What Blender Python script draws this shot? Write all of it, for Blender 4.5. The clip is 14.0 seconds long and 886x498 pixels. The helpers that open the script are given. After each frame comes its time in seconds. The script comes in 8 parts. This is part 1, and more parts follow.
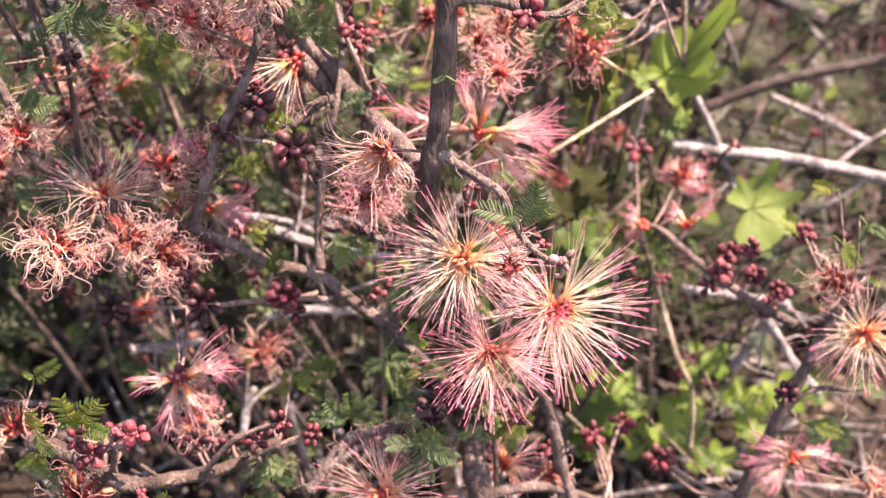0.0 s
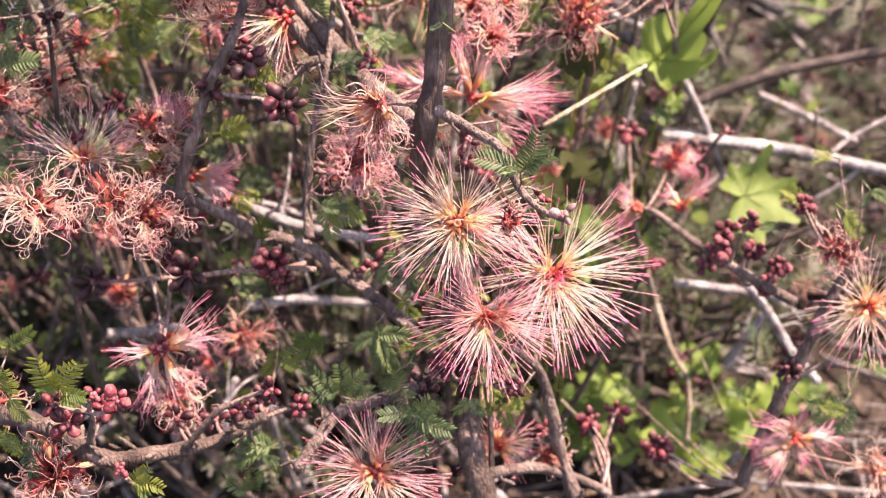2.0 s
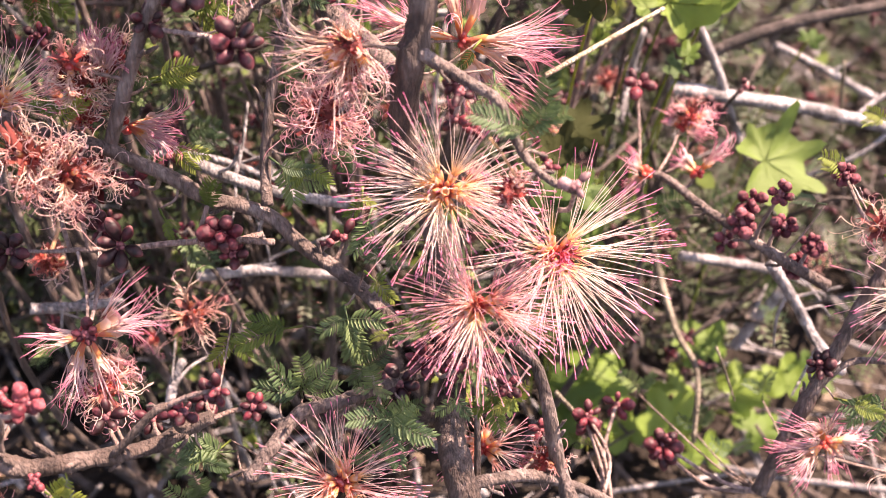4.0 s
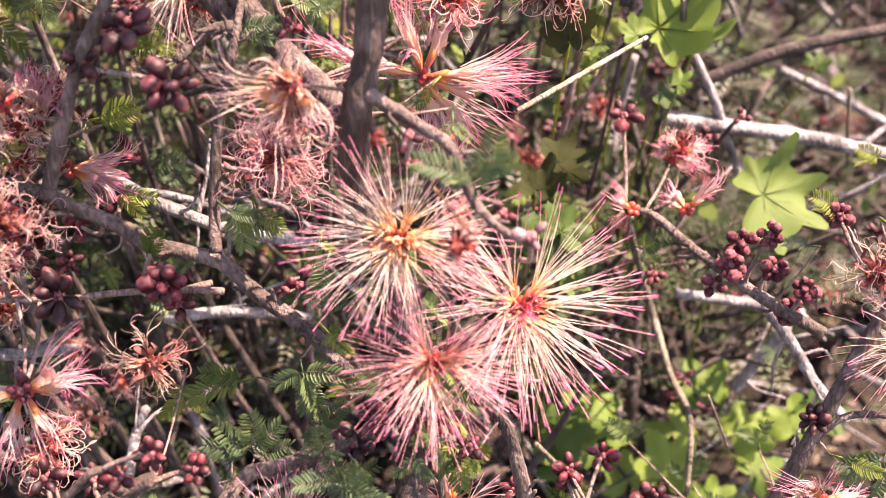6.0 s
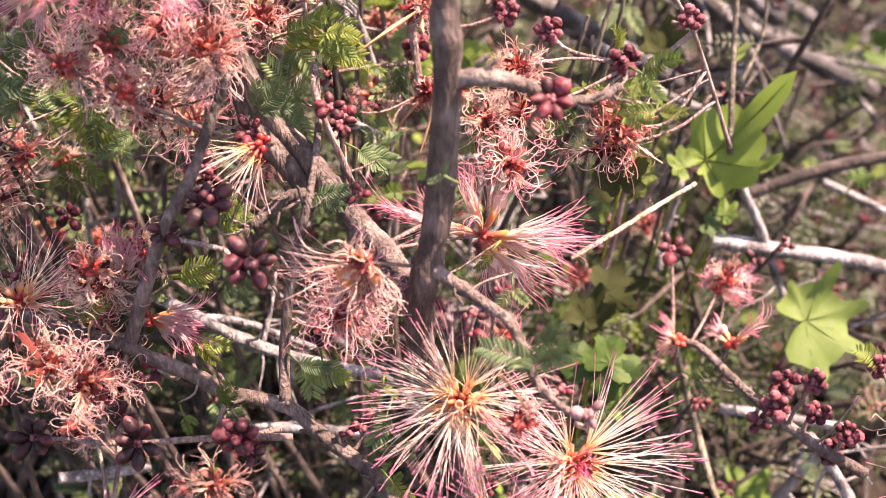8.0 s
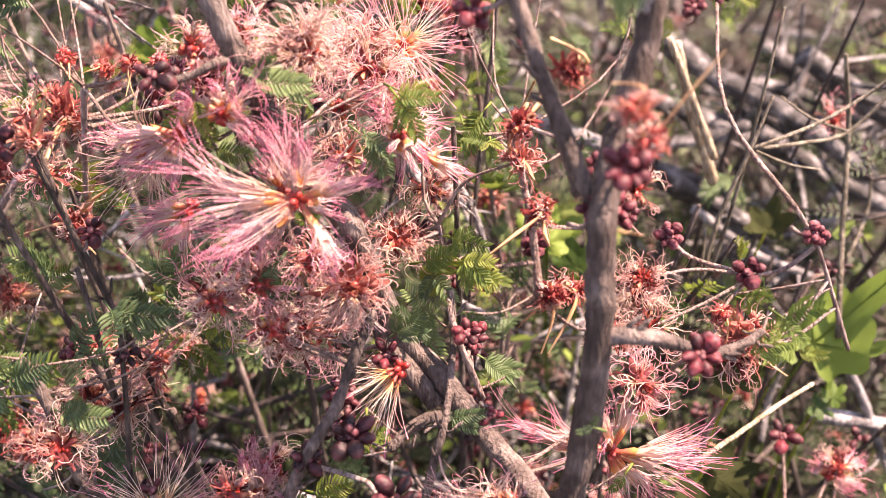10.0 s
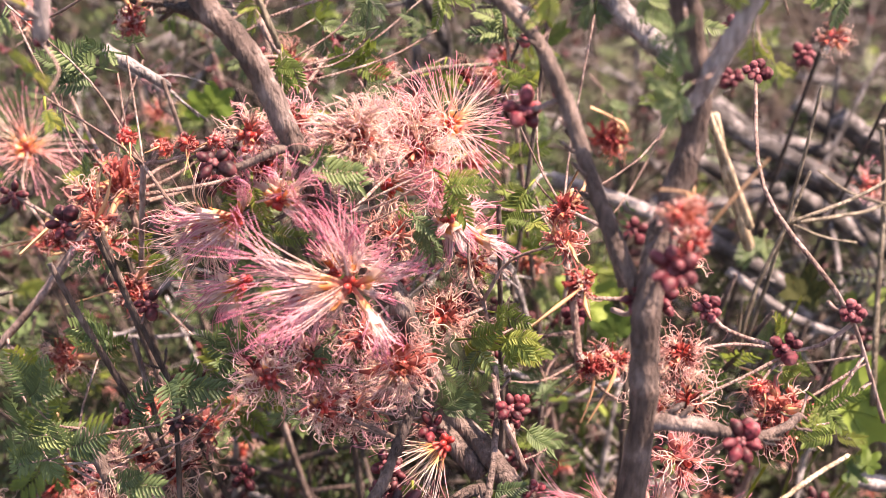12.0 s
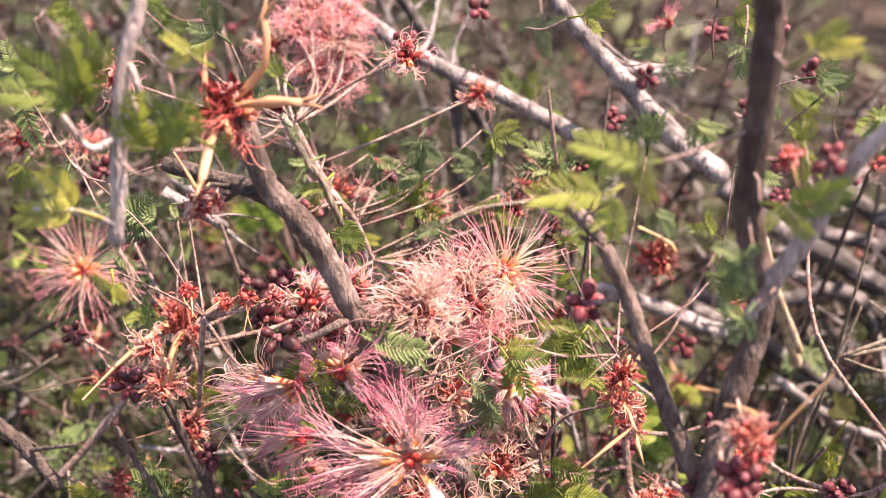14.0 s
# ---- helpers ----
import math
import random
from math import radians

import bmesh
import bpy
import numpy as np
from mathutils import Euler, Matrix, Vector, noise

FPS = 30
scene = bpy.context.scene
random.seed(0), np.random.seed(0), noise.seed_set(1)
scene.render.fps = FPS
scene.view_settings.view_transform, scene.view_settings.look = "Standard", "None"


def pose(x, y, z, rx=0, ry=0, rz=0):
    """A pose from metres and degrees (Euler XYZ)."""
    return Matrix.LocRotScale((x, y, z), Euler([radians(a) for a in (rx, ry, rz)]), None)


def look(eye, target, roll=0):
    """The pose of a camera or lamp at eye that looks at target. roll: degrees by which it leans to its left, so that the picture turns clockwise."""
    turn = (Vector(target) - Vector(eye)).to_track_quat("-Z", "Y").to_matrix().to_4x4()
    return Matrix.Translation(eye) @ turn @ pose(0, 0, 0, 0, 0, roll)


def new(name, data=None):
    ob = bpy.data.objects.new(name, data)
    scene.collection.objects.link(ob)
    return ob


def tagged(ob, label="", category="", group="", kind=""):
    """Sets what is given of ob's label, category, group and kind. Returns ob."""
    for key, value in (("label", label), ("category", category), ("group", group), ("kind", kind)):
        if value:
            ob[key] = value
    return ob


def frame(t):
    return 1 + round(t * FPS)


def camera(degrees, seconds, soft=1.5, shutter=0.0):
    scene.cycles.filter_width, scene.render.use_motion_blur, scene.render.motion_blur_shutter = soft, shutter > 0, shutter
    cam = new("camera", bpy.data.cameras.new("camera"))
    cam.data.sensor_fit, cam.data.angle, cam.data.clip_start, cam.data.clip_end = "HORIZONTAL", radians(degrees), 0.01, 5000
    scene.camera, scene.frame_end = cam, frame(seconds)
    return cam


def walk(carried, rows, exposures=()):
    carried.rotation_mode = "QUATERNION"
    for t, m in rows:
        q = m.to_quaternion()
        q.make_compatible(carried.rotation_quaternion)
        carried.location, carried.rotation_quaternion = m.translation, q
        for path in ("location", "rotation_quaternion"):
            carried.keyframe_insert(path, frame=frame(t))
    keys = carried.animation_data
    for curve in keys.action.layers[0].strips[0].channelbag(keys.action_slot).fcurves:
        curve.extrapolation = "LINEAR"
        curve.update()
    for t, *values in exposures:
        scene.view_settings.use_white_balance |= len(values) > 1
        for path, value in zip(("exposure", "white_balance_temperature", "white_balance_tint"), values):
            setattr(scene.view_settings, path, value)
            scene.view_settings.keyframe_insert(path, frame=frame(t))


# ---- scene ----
cam = camera(42, 14.0, soft=0.75)
PATH = [
    (0, pose(-0.0035, -0.2889, 0.4349, 53.86, 1.20, -0.30)),
    (0.5, pose(-0.0092, -0.2908, 0.4364, 54.34, 0.78, -0.97)),
    (1, pose(-0.0081, -0.2936, 0.4290, 55.43, 0.78, -0.87)),
    (1.5, pose(-0.0072, -0.2980, 0.4152, 56.70, 0.79, -0.90)),
    (2, pose(-0.0123, -0.2964, 0.4019, 57.10, 0.38, -1.66)),
    (2.2, pose(-0.0139, -0.2956, 0.3981, 57.29, 0.19, -1.82)),
    (4.3, pose(-0.0150, -0.2368, 0.3754, 54.23, -1.42, -2.37)),
    (4.5, pose(-0.0066, -0.2328, 0.3753, 54.16, -1.15, -1.92)),
    (5, pose(-0.0040, -0.2268, 0.3693, 54.61, -0.98, -1.84)),
    (5.5, pose(0.0024, -0.2243, 0.3703, 54.79, -0.58, -1.44)),
    (6, pose(0.0058, -0.2241, 0.3732, 55.05, -0.17, -0.96)),
    (6.5, pose(0.0033, -0.2211, 0.3810, 54.83, 0.01, -0.86)),
    (7, pose(-0.0032, -0.2191, 0.3957, 54.34, -0.26, -0.74)),
    (7.5, pose(0.0009, -0.2190, 0.4060, 55.00, -0.00, 0.00)),
    (8, pose(-0.0011, -0.2168, 0.4110, 56.02, 0.21, 0.78)),
    (8.5, pose(-0.0082, -0.2126, 0.4221, 56.97, 0.52, 1.57)),
    (9, pose(-0.0232, -0.2027, 0.4387, 56.96, 0.47, 1.68)),
    (9.2, pose(-0.0238, -0.2008, 0.4416, 57.29, 0.66, 1.94)),
    (11.3, pose(-0.0354, -0.1961, 0.4674, 58.95, 0.53, 3.32)),
    (11.5, pose(-0.0336, -0.1973, 0.4683, 59.11, 0.69, 3.67)),
    (12, pose(-0.0328, -0.1980, 0.4699, 59.57, 0.90, 3.79)),
    (12.5, pose(-0.0322, -0.1946, 0.4776, 59.68, 1.00, 4.09)),
    (13, pose(-0.0375, -0.1891, 0.4887, 59.70, 1.10, 4.14)),
    (13.5, pose(-0.0453, -0.1858, 0.4950, 59.96, 1.06, 4.21)),
    (14, pose(-0.0415, -0.1814, 0.5078, 59.85, 1.60, 4.90)),
]
walk(cam, PATH, exposures=[(0, 2.49, 8300, 32), (7, 2.54, 8300, 32), (14, 2.27, 8400, 31)])
cam.data.dof.use_dof, cam.data.dof.focus_distance, cam.data.dof.aperture_fstop = True, 0.312, 13.0

# ---- light ----
SUN_DIR = Vector((0.47, 0.05, 0.88)).normalized()
world = bpy.data.worlds.new("sky")
scene.world = world
world.use_nodes = True
sky = world.node_tree.nodes.new("ShaderNodeTexSky")
sky.sky_type, sky.sun_disc = "NISHITA", False
sky.sun_elevation = math.asin(SUN_DIR.z)
sky.sun_rotation = math.atan2(SUN_DIR.x, SUN_DIR.y)
world.node_tree.links.new(sky.outputs[0], world.node_tree.nodes["Background"].inputs[0])
world.node_tree.nodes["Background"].inputs[1].default_value = 0.095
sun = new("sun", bpy.data.lights.new("sun", "SUN"))
sun.data.energy, sun.data.angle, sun.data.color = 4.3, radians(0.5), (1.0, 0.93, 0.84)
sun.matrix_basis = look(SUN_DIR * 5, (0, 0, 0))


# ---- materials ----
def nodes_of(name):
    m = bpy.data.materials.new(name)
    m.use_nodes = True
    return m, m.node_tree.nodes, m.node_tree.links, m.node_tree.nodes["Principled BSDF"]


def ramp(ns, ls, source, stops):
    r = ns.new("ShaderNodeValToRGB")
    while len(r.color_ramp.elements) < len(stops):
        r.color_ramp.elements.new(0.5)
    for e, (p, c) in zip(r.color_ramp.elements, stops):
        e.position, e.color = p, (*c, 1)
    ls.new(source, r.inputs[0])
    return r.outputs[0]


def noise_of(ns, ls, scale, detail=4, coords=None, stretch=None):
    n = ns.new("ShaderNodeTexNoise")
    n.inputs["Scale"].default_value, n.inputs["Detail"].default_value = scale, detail
    c = ns.new("ShaderNodeTexCoord")
    if stretch:
        mp = ns.new("ShaderNodeMapping")
        mp.inputs["Scale"].default_value = stretch
        ls.new(c.outputs["Object"], mp.inputs[0])
        ls.new(mp.outputs[0], n.inputs["Vector"])
    else:
        ls.new(c.outputs["Object"], n.inputs["Vector"])
    return n.outputs["Fac"]


def mixed(ns, ls, kind, fac, a, b):
    m = ns.new("ShaderNodeMix")
    m.data_type, m.blend_type = "RGBA", kind
    for socket, value in ((m.inputs[0], fac), (m.inputs[6], a), (m.inputs[7], b)):
        if isinstance(value, bpy.types.NodeSocket):
            ls.new(value, socket)
        else:
            socket.default_value = value if isinstance(value, float) else (*value, 1)
    return m.outputs[2]


def bumped(ns, ls, bsdf, height, strength, distance):
    b = ns.new("ShaderNodeBump")
    b.inputs["Strength"].default_value, b.inputs["Distance"].default_value = strength, distance
    ls.new(height, b.inputs["Height"])
    ls.new(b.outputs[0], bsdf.inputs["Normal"])


def thin(ns, ls, bsdf, colour, share):
    """Lets some light through a thin sheet or thread."""
    t = ns.new("ShaderNodeBsdfTranslucent")
    ls.new(colour, t.inputs[0])
    m = ns.new("ShaderNodeMixShader")
    m.inputs[0].default_value = share
    ls.new(bsdf.outputs[0], m.inputs[1])
    ls.new(t.outputs[0], m.inputs[2])
    for n in ns:
        if n.bl_idname == "ShaderNodeOutputMaterial":
            ls.new(m.outputs[0], n.inputs[0])


def wood(name, dark, mid, light, rough=0.85):
    m, ns, ls, b = nodes_of(name)
    coarse = ramp(ns, ls, noise_of(ns, ls, 130, 6), [(0.3, dark), (0.5, mid), (0.72, light)])
    fine = ramp(ns, ls, noise_of(ns, ls, 900, 5, stretch=(1, 1, 0.22)), [(0.3, (0.35, 0.33, 0.33)), (0.62, (1, 1, 1))])
    ls.new(mixed(ns, ls, "MULTIPLY", 0.9, coarse, fine), b.inputs["Base Color"])
    b.inputs["Roughness"].default_value = rough
    bumped(ns, ls, b, noise_of(ns, ls, 1100, 6, stretch=(1, 1, 0.25)), 1.0, 0.0016)
    return m


def along_material(name, stops, rough=0.5, share=0.35, vary=0.25):
    """Colour that changes from the foot of a stamen or floret to its tip."""
    m, ns, ls, b = nodes_of(name)
    at = ns.new("ShaderNodeAttribute")
    at.attribute_name = "along"
    c = ramp(ns, ls, at.outputs["Fac"], stops)
    g = ns.new("ShaderNodeNewGeometry")
    tone = ramp(ns, ls, g.outputs["Random Per Island"], [(0.0, (1 - vary, 1 - vary * 1.5, 1 - vary * 1.3)), (1.0, (1, 1, 1))])
    c = mixed(ns, ls, "MULTIPLY", 1.0, c, tone)
    ls.new(c, b.inputs["Base Color"])
    b.inputs["Roughness"].default_value = rough
    thin(ns, ls, b, c, share)
    return m


def leaf_material(name, low, mid, high, share=0.4, rough=0.5, scale=350, gloss=0.4):
    m, ns, ls, b = nodes_of(name)
    oi = ns.new("ShaderNodeObjectInfo")
    g = ns.new("ShaderNodeNewGeometry")
    c = ramp(ns, ls, oi.outputs["Random"], [(0.0, low), (0.5, mid), (1.0, high)])
    tone = ramp(ns, ls, g.outputs["Random Per Island"], [(0.0, (0.75, 0.78, 0.75)), (1.0, (1.0, 1.0, 1.0))])
    spots = ramp(ns, ls, noise_of(ns, ls, scale, 4), [(0.35, (0.72, 0.75, 0.7)), (0.6, (1, 1, 1))])
    c = mixed(ns, ls, "MULTIPLY", 0.8, mixed(ns, ls, "MULTIPLY", 0.8, c, tone), spots)
    ls.new(c, b.inputs["Base Color"])
    b.inputs["Roughness"].default_value = rough
    b.inputs["Specular IOR Level"].default_value = gloss
    bumped(ns, ls, b, noise_of(ns, ls, scale * 4, 3), 0.25, 0.0004)
    thin(ns, ls, b, c, share)
    return m


def bud_material(name, dark, mid, pale, rough=0.56, tip=(0.26, 0.09, 0.1), gloss=0.36):
    """A glossy bud skin: blotched maroon that pales at the beak."""
    m, ns, ls, b = nodes_of(name)
    oi = ns.new("ShaderNodeObjectInfo")
    c = ramp(ns, ls, oi.outputs["Random"], [(0.0, dark), (0.6, mid), (1.0, pale)])
    blotch = ramp(ns, ls, noise_of(ns, ls, 3.5, 4), [(0.35, (0.4, 0.36, 0.38)), (0.65, (1.5, 1.45, 1.45))])
    c = mixed(ns, ls, "MULTIPLY", 1.0, c, blotch)
    at = ns.new("ShaderNodeAttribute")
    at.attribute_name = "along"
    beak = ramp(ns, ls, at.outputs["Fac"], [(0.72, (0.0, 0.0, 0.0)), (1.0, (0.55, 0.55, 0.55))])
    c = mixed(ns, ls, "MIX", beak, c, tip)
    ls.new(c, b.inputs["Base Color"])
    b.inputs["Roughness"].default_value = rough
    b.inputs["Specular IOR Level"].default_value = gloss
    bumped(ns, ls, b, noise_of(ns, ls, 5, 4), 0.25, 0.0008)
    return m


bark = wood("bark", (0.05, 0.033, 0.028), (0.12, 0.086, 0.076), (0.27, 0.215, 0.2))
# darker copy of bark: the shade on the trunk is painted in
shade_bark = wood("shade_bark", (0.038, 0.023, 0.019), (0.085, 0.057, 0.048), (0.19, 0.143, 0.128))
twig_bark = wood("twig_bark", (0.12, 0.075, 0.06), (0.25, 0.17, 0.15), (0.42, 0.33, 0.31))
pale_bark = wood("pale_bark", (0.25, 0.2, 0.19), (0.38, 0.33, 0.32), (0.52, 0.46, 0.45))
dead_wood = wood("dead_wood", (0.075, 0.068, 0.068), (0.23, 0.213, 0.218), (0.48, 0.455, 0.46))
# grey dead wood whose dark blotches paint the dappled shade on far branches
dappled_shade_bark = wood("dappled_shade_bark", (0.022, 0.019, 0.019), (0.07, 0.063, 0.064), (0.34, 0.315, 0.32))
# brown young bark, lowered further so its colour carries background shade
shade_brown_bark = wood("shade_brown_bark", (0.026, 0.019, 0.016), (0.062, 0.045, 0.039), (0.14, 0.107, 0.096))
dry_leaf = wood("dry_leaf", (0.045, 0.03, 0.021), (0.1, 0.07, 0.048), (0.22, 0.165, 0.115), 0.8)
dull_stem = wood("dull_stem", (0.06, 0.05, 0.035), (0.15, 0.125, 0.09), (0.3, 0.26, 0.2), 0.6)
straw_stem = wood("straw_stem", (0.22, 0.16, 0.1), (0.42, 0.34, 0.24), (0.62, 0.54, 0.42), 0.6)
fresh_stamens = along_material("fresh_stamens", [(0.0, (0.9, 0.46, 0.14)), (0.12, (0.93, 0.66, 0.36)), (0.28, (0.9, 0.8, 0.68)), (0.66, (0.89, 0.76, 0.7)), (0.86, (0.88, 0.55, 0.6)), (0.97, (0.72, 0.24, 0.42)), (1.0, (0.4, 0.08, 0.2))], 0.45, 0.45, 0.18)
pink_stamens = along_material("pink_stamens", [(0.0, (0.82, 0.2, 0.13)), (0.2, (0.88, 0.5, 0.42)), (0.5, (0.91, 0.6, 0.6)), (1.0, (0.77, 0.32, 0.42))], 0.5, 0.45, 0.2)
brush_stamens = along_material("brush_stamens", [(0.0, (0.8, 0.56, 0.42)), (0.15, (0.86, 0.68, 0.6)), (0.4, (0.88, 0.69, 0.67)), (0.62, (0.84, 0.53, 0.57)), (0.85, (0.76, 0.31, 0.42)), (1.0, (0.62, 0.18, 0.31))], 0.5, 0.45, 0.3)
curled_stamens = along_material("curled_stamens", [(0.0, (0.62, 0.2, 0.12)), (0.2, (0.75, 0.54, 0.4)), (0.6, (0.8, 0.67, 0.58)), (1.0, (0.7, 0.43, 0.45))], 0.5, 0.42, 0.25)
core_stamens = along_material("core_stamens", [(0.0, (0.6, 0.08, 0.1)), (0.5, (0.68, 0.12, 0.2)), (1.0, (0.74, 0.26, 0.4))], 0.5, 0.4, 0.2)
rust_stamens = along_material("rust_stamens", [(0.0, (0.46, 0.11, 0.09)), (0.35, (0.62, 0.34, 0.29)), (1.0, (0.68, 0.46, 0.43))], 0.5, 0.42, 0.3)
coral_stamens = along_material("coral_stamens", [(0.0, (0.4, 0.055, 0.05)), (0.5, (0.56, 0.15, 0.13)), (1.0, (0.66, 0.36, 0.31))], 0.5, 0.35)
floret_skin = along_material("floret_skin", [(0.0, (0.5, 0.09, 0.07)), (0.4, (0.7, 0.24, 0.14)), (0.55, (0.86, 0.4, 0.13)), (0.72, (0.88, 0.55, 0.28)), (0.85, (0.74, 0.47, 0.33)), (1.0, (0.7, 0.48, 0.42))], 0.5, 0.45)
dry_skin = along_material("dry_skin", [(0.0, (0.22, 0.03, 0.025)), (0.5, (0.42, 0.055, 0.045)), (1.0, (0.56, 0.14, 0.1))], 0.6, 0.25)
strap_skin = along_material("strap_skin", [(0.0, (0.4, 0.12, 0.06)), (0.5, (0.5, 0.26, 0.13)), (1.0, (0.6, 0.42, 0.26))], 0.6, 0.3)
rust_skin = along_material("rust_skin", [(0.0, (0.22, 0.04, 0.03)), (0.6, (0.46, 0.12, 0.07)), (1.0, (0.6, 0.28, 0.16))], 0.6, 0.25)
calyx_skin = bud_material("calyx_skin", (0.24, 0.02, 0.017), (0.38, 0.036, 0.027), (0.5, 0.08, 0.05), 0.4)
bud_skins = [
    bud_material("bud_skin", (0.024, 0.003, 0.006), (0.06, 0.0065, 0.012), (0.14, 0.02, 0.03)),
    bud_material("dark_bud_skin", (0.012, 0.0018, 0.0035), (0.026, 0.0034, 0.0065), (0.055, 0.008, 0.014)),
    bud_material("red_bud_skin", (0.05, 0.006, 0.011), (0.1, 0.014, 0.022), (0.2, 0.045, 0.055)),
    bud_material("grey_bud_skin", (0.13, 0.075, 0.08), (0.18, 0.105, 0.112), (0.22, 0.14, 0.145)),
    bud_material("dusty_bud_skin", (0.055, 0.01, 0.016), (0.1, 0.022, 0.031), (0.18, 0.055, 0.066), 0.68, (0.27, 0.13, 0.14), 0.22),
]
leaf_skins = [
    leaf_material("fern_green", (0.065, 0.11, 0.05), (0.11, 0.17, 0.07), (0.19, 0.26, 0.1), 0.38, 0.42),
    leaf_material("fern_lime", (0.1, 0.16, 0.035), (0.17, 0.24, 0.05), (0.27, 0.3, 0.06), 0.5),
    leaf_material("fern_yellow", (0.2, 0.26, 0.05), (0.27, 0.31, 0.06), (0.38, 0.36, 0.07)),
]
# fern green lowered to put the shade among the far shrubs into the colour
shaded_back_green = leaf_material("shaded_back_green", (0.026, 0.04, 0.018), (0.045, 0.066, 0.028), (0.08, 0.105, 0.042))
petal_skin = leaf_material("withered_petal", (0.16, 0.034, 0.036), (0.28, 0.08, 0.08), (0.44, 0.23, 0.2), 0.3, 0.7, 500, 0.2)
dark_petal = leaf_material("dark_petal", (0.07, 0.009, 0.01), (0.13, 0.02, 0.019), (0.24, 0.055, 0.045), 0.3, 0.6, 500, 0.3)
ember_skin = leaf_material("dry_petal", (0.2, 0.028, 0.03), (0.34, 0.066, 0.064), (0.5, 0.2, 0.16), 0.3, 0.7, 500, 0.2)
# olive green with the leaf's shade mixed into the colour
shaded_olive_skin = leaf_material("shaded_olive_leaf", (0.032, 0.037, 0.014), (0.042, 0.048, 0.018), (0.055, 0.06, 0.022), 0.25, 0.75, 160, 0.1)
bright_skin = leaf_material("bright_leaf_green", (0.15, 0.225, 0.06), (0.195, 0.275, 0.072), (0.27, 0.35, 0.1), 0.5, 0.5, 160, 0.25)
broad_skin = leaf_material("broad_leaf_green", (0.05, 0.095, 0.025), (0.13, 0.21, 0.04), (0.3, 0.4, 0.09), 0.45, 0.5, 160, 0.25)
# soil far darker than dry earth: the shade under the shrubs is in its colour
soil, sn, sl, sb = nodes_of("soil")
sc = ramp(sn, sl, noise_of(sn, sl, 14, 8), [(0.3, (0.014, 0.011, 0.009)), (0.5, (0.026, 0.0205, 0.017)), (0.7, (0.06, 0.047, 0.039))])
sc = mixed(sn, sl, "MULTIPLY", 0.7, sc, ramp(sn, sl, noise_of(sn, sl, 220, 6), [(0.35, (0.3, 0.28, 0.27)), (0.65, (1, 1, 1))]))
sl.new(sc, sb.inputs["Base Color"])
sb.inputs["Roughness"].default_value = 0.95
sb.inputs["Specular IOR Level"].default_value = 0.15
bumped(sn, sl, sb, noise_of(sn, sl, 260, 8), 1.0, 0.004)


# ---- building ----
rnd = random.Random(11)
AT = {}


class Build:
    """Collects rings and faces of one mesh, with how far along its piece each corner lies."""

    def __init__(self):
        self.v, self.f, self.a = [], [], []

    def tube(self, pts, radii, sides=5, span=(0.0, 1.0), cap=True):
        pts = [Vector(p) for p in pts]
        n, first = len(pts), len(self.v)
        up = None
        for i, p in enumerate(pts):
            d = (pts[min(i + 1, n - 1)] - pts[max(i - 1, 0)])
            d = d.normalized() if d.length > 1e-9 else Vector((0, 0, 1))
            if up is None:
                up = d.orthogonal().normalized()
            up = up - d * up.dot(d)
            up = up.normalized() if up.length > 1e-6 else d.orthogonal().normalized()
            side = d.cross(up)
            r = radii[i] if isinstance(radii, (list, tuple)) else radii
            for k in range(sides):
                w = 2 * math.pi * k / sides
                self.v.append(p + (up * math.cos(w) + side * math.sin(w)) * r)
                self.a.append(span[0] + (span[1] - span[0]) * i / max(1, n - 1))
        for i in range(n - 1):
            for k in range(sides):
                a, b = first + i * sides + k, first + i * sides + (k + 1) % sides
                self.f.append((a, b, b + sides, a + sides))
        if cap:
            self.f.append(tuple(range(first + sides - 1, first - 1, -1)))
            self.f.append(tuple(range(first + (n - 1) * sides, first + n * sides)))

    def patch(self, verts, faces, along=None):
        first = len(self.v)
        self.v += [Vector(p) for p in verts]
        self.a += along or [0.5] * len(verts)
        self.f += [tuple(first + k for k in f) for f in faces]

    def mesh(self, name, material, smooth=True):
        me = bpy.data.meshes.new(name)
        me.from_pydata([tuple(p) for p in self.v], [], self.f)
        me.attributes.new("along", "FLOAT", "POINT").data.foreach_set("value", self.a)
        me.polygons.foreach_set("use_smooth", [smooth] * len(me.polygons))
        me.materials.append(material)
        return me


def thing(name, place, label, category, group="", kind=""):
    ob = new(name)
    ob.empty_display_size = 0.01
    ob.location = place
    AT[ob] = Vector(place)
    return tagged(ob, label, category, group, kind)


def part(name, data, parent, m, label=""):
    """A mesh under a thing or a part; m is its pose in the world (parents are only moved, never turned)."""
    ob = new(name, data)
    ob.parent = parent
    ob.matrix_basis = Matrix.Translation(-AT[parent]) @ m
    AT[ob] = m.translation.copy()
    return tagged(ob, label) if label else ob


def turned(place, axis, spin=0.0, size=1.0):
    """A pose whose z points along axis."""
    q = Vector(axis).normalized().to_track_quat("Z", "Y")
    return Matrix.LocRotScale(Vector(place), q @ Euler((0, 0, spin)).to_quaternion(), Vector((size,) * 3))


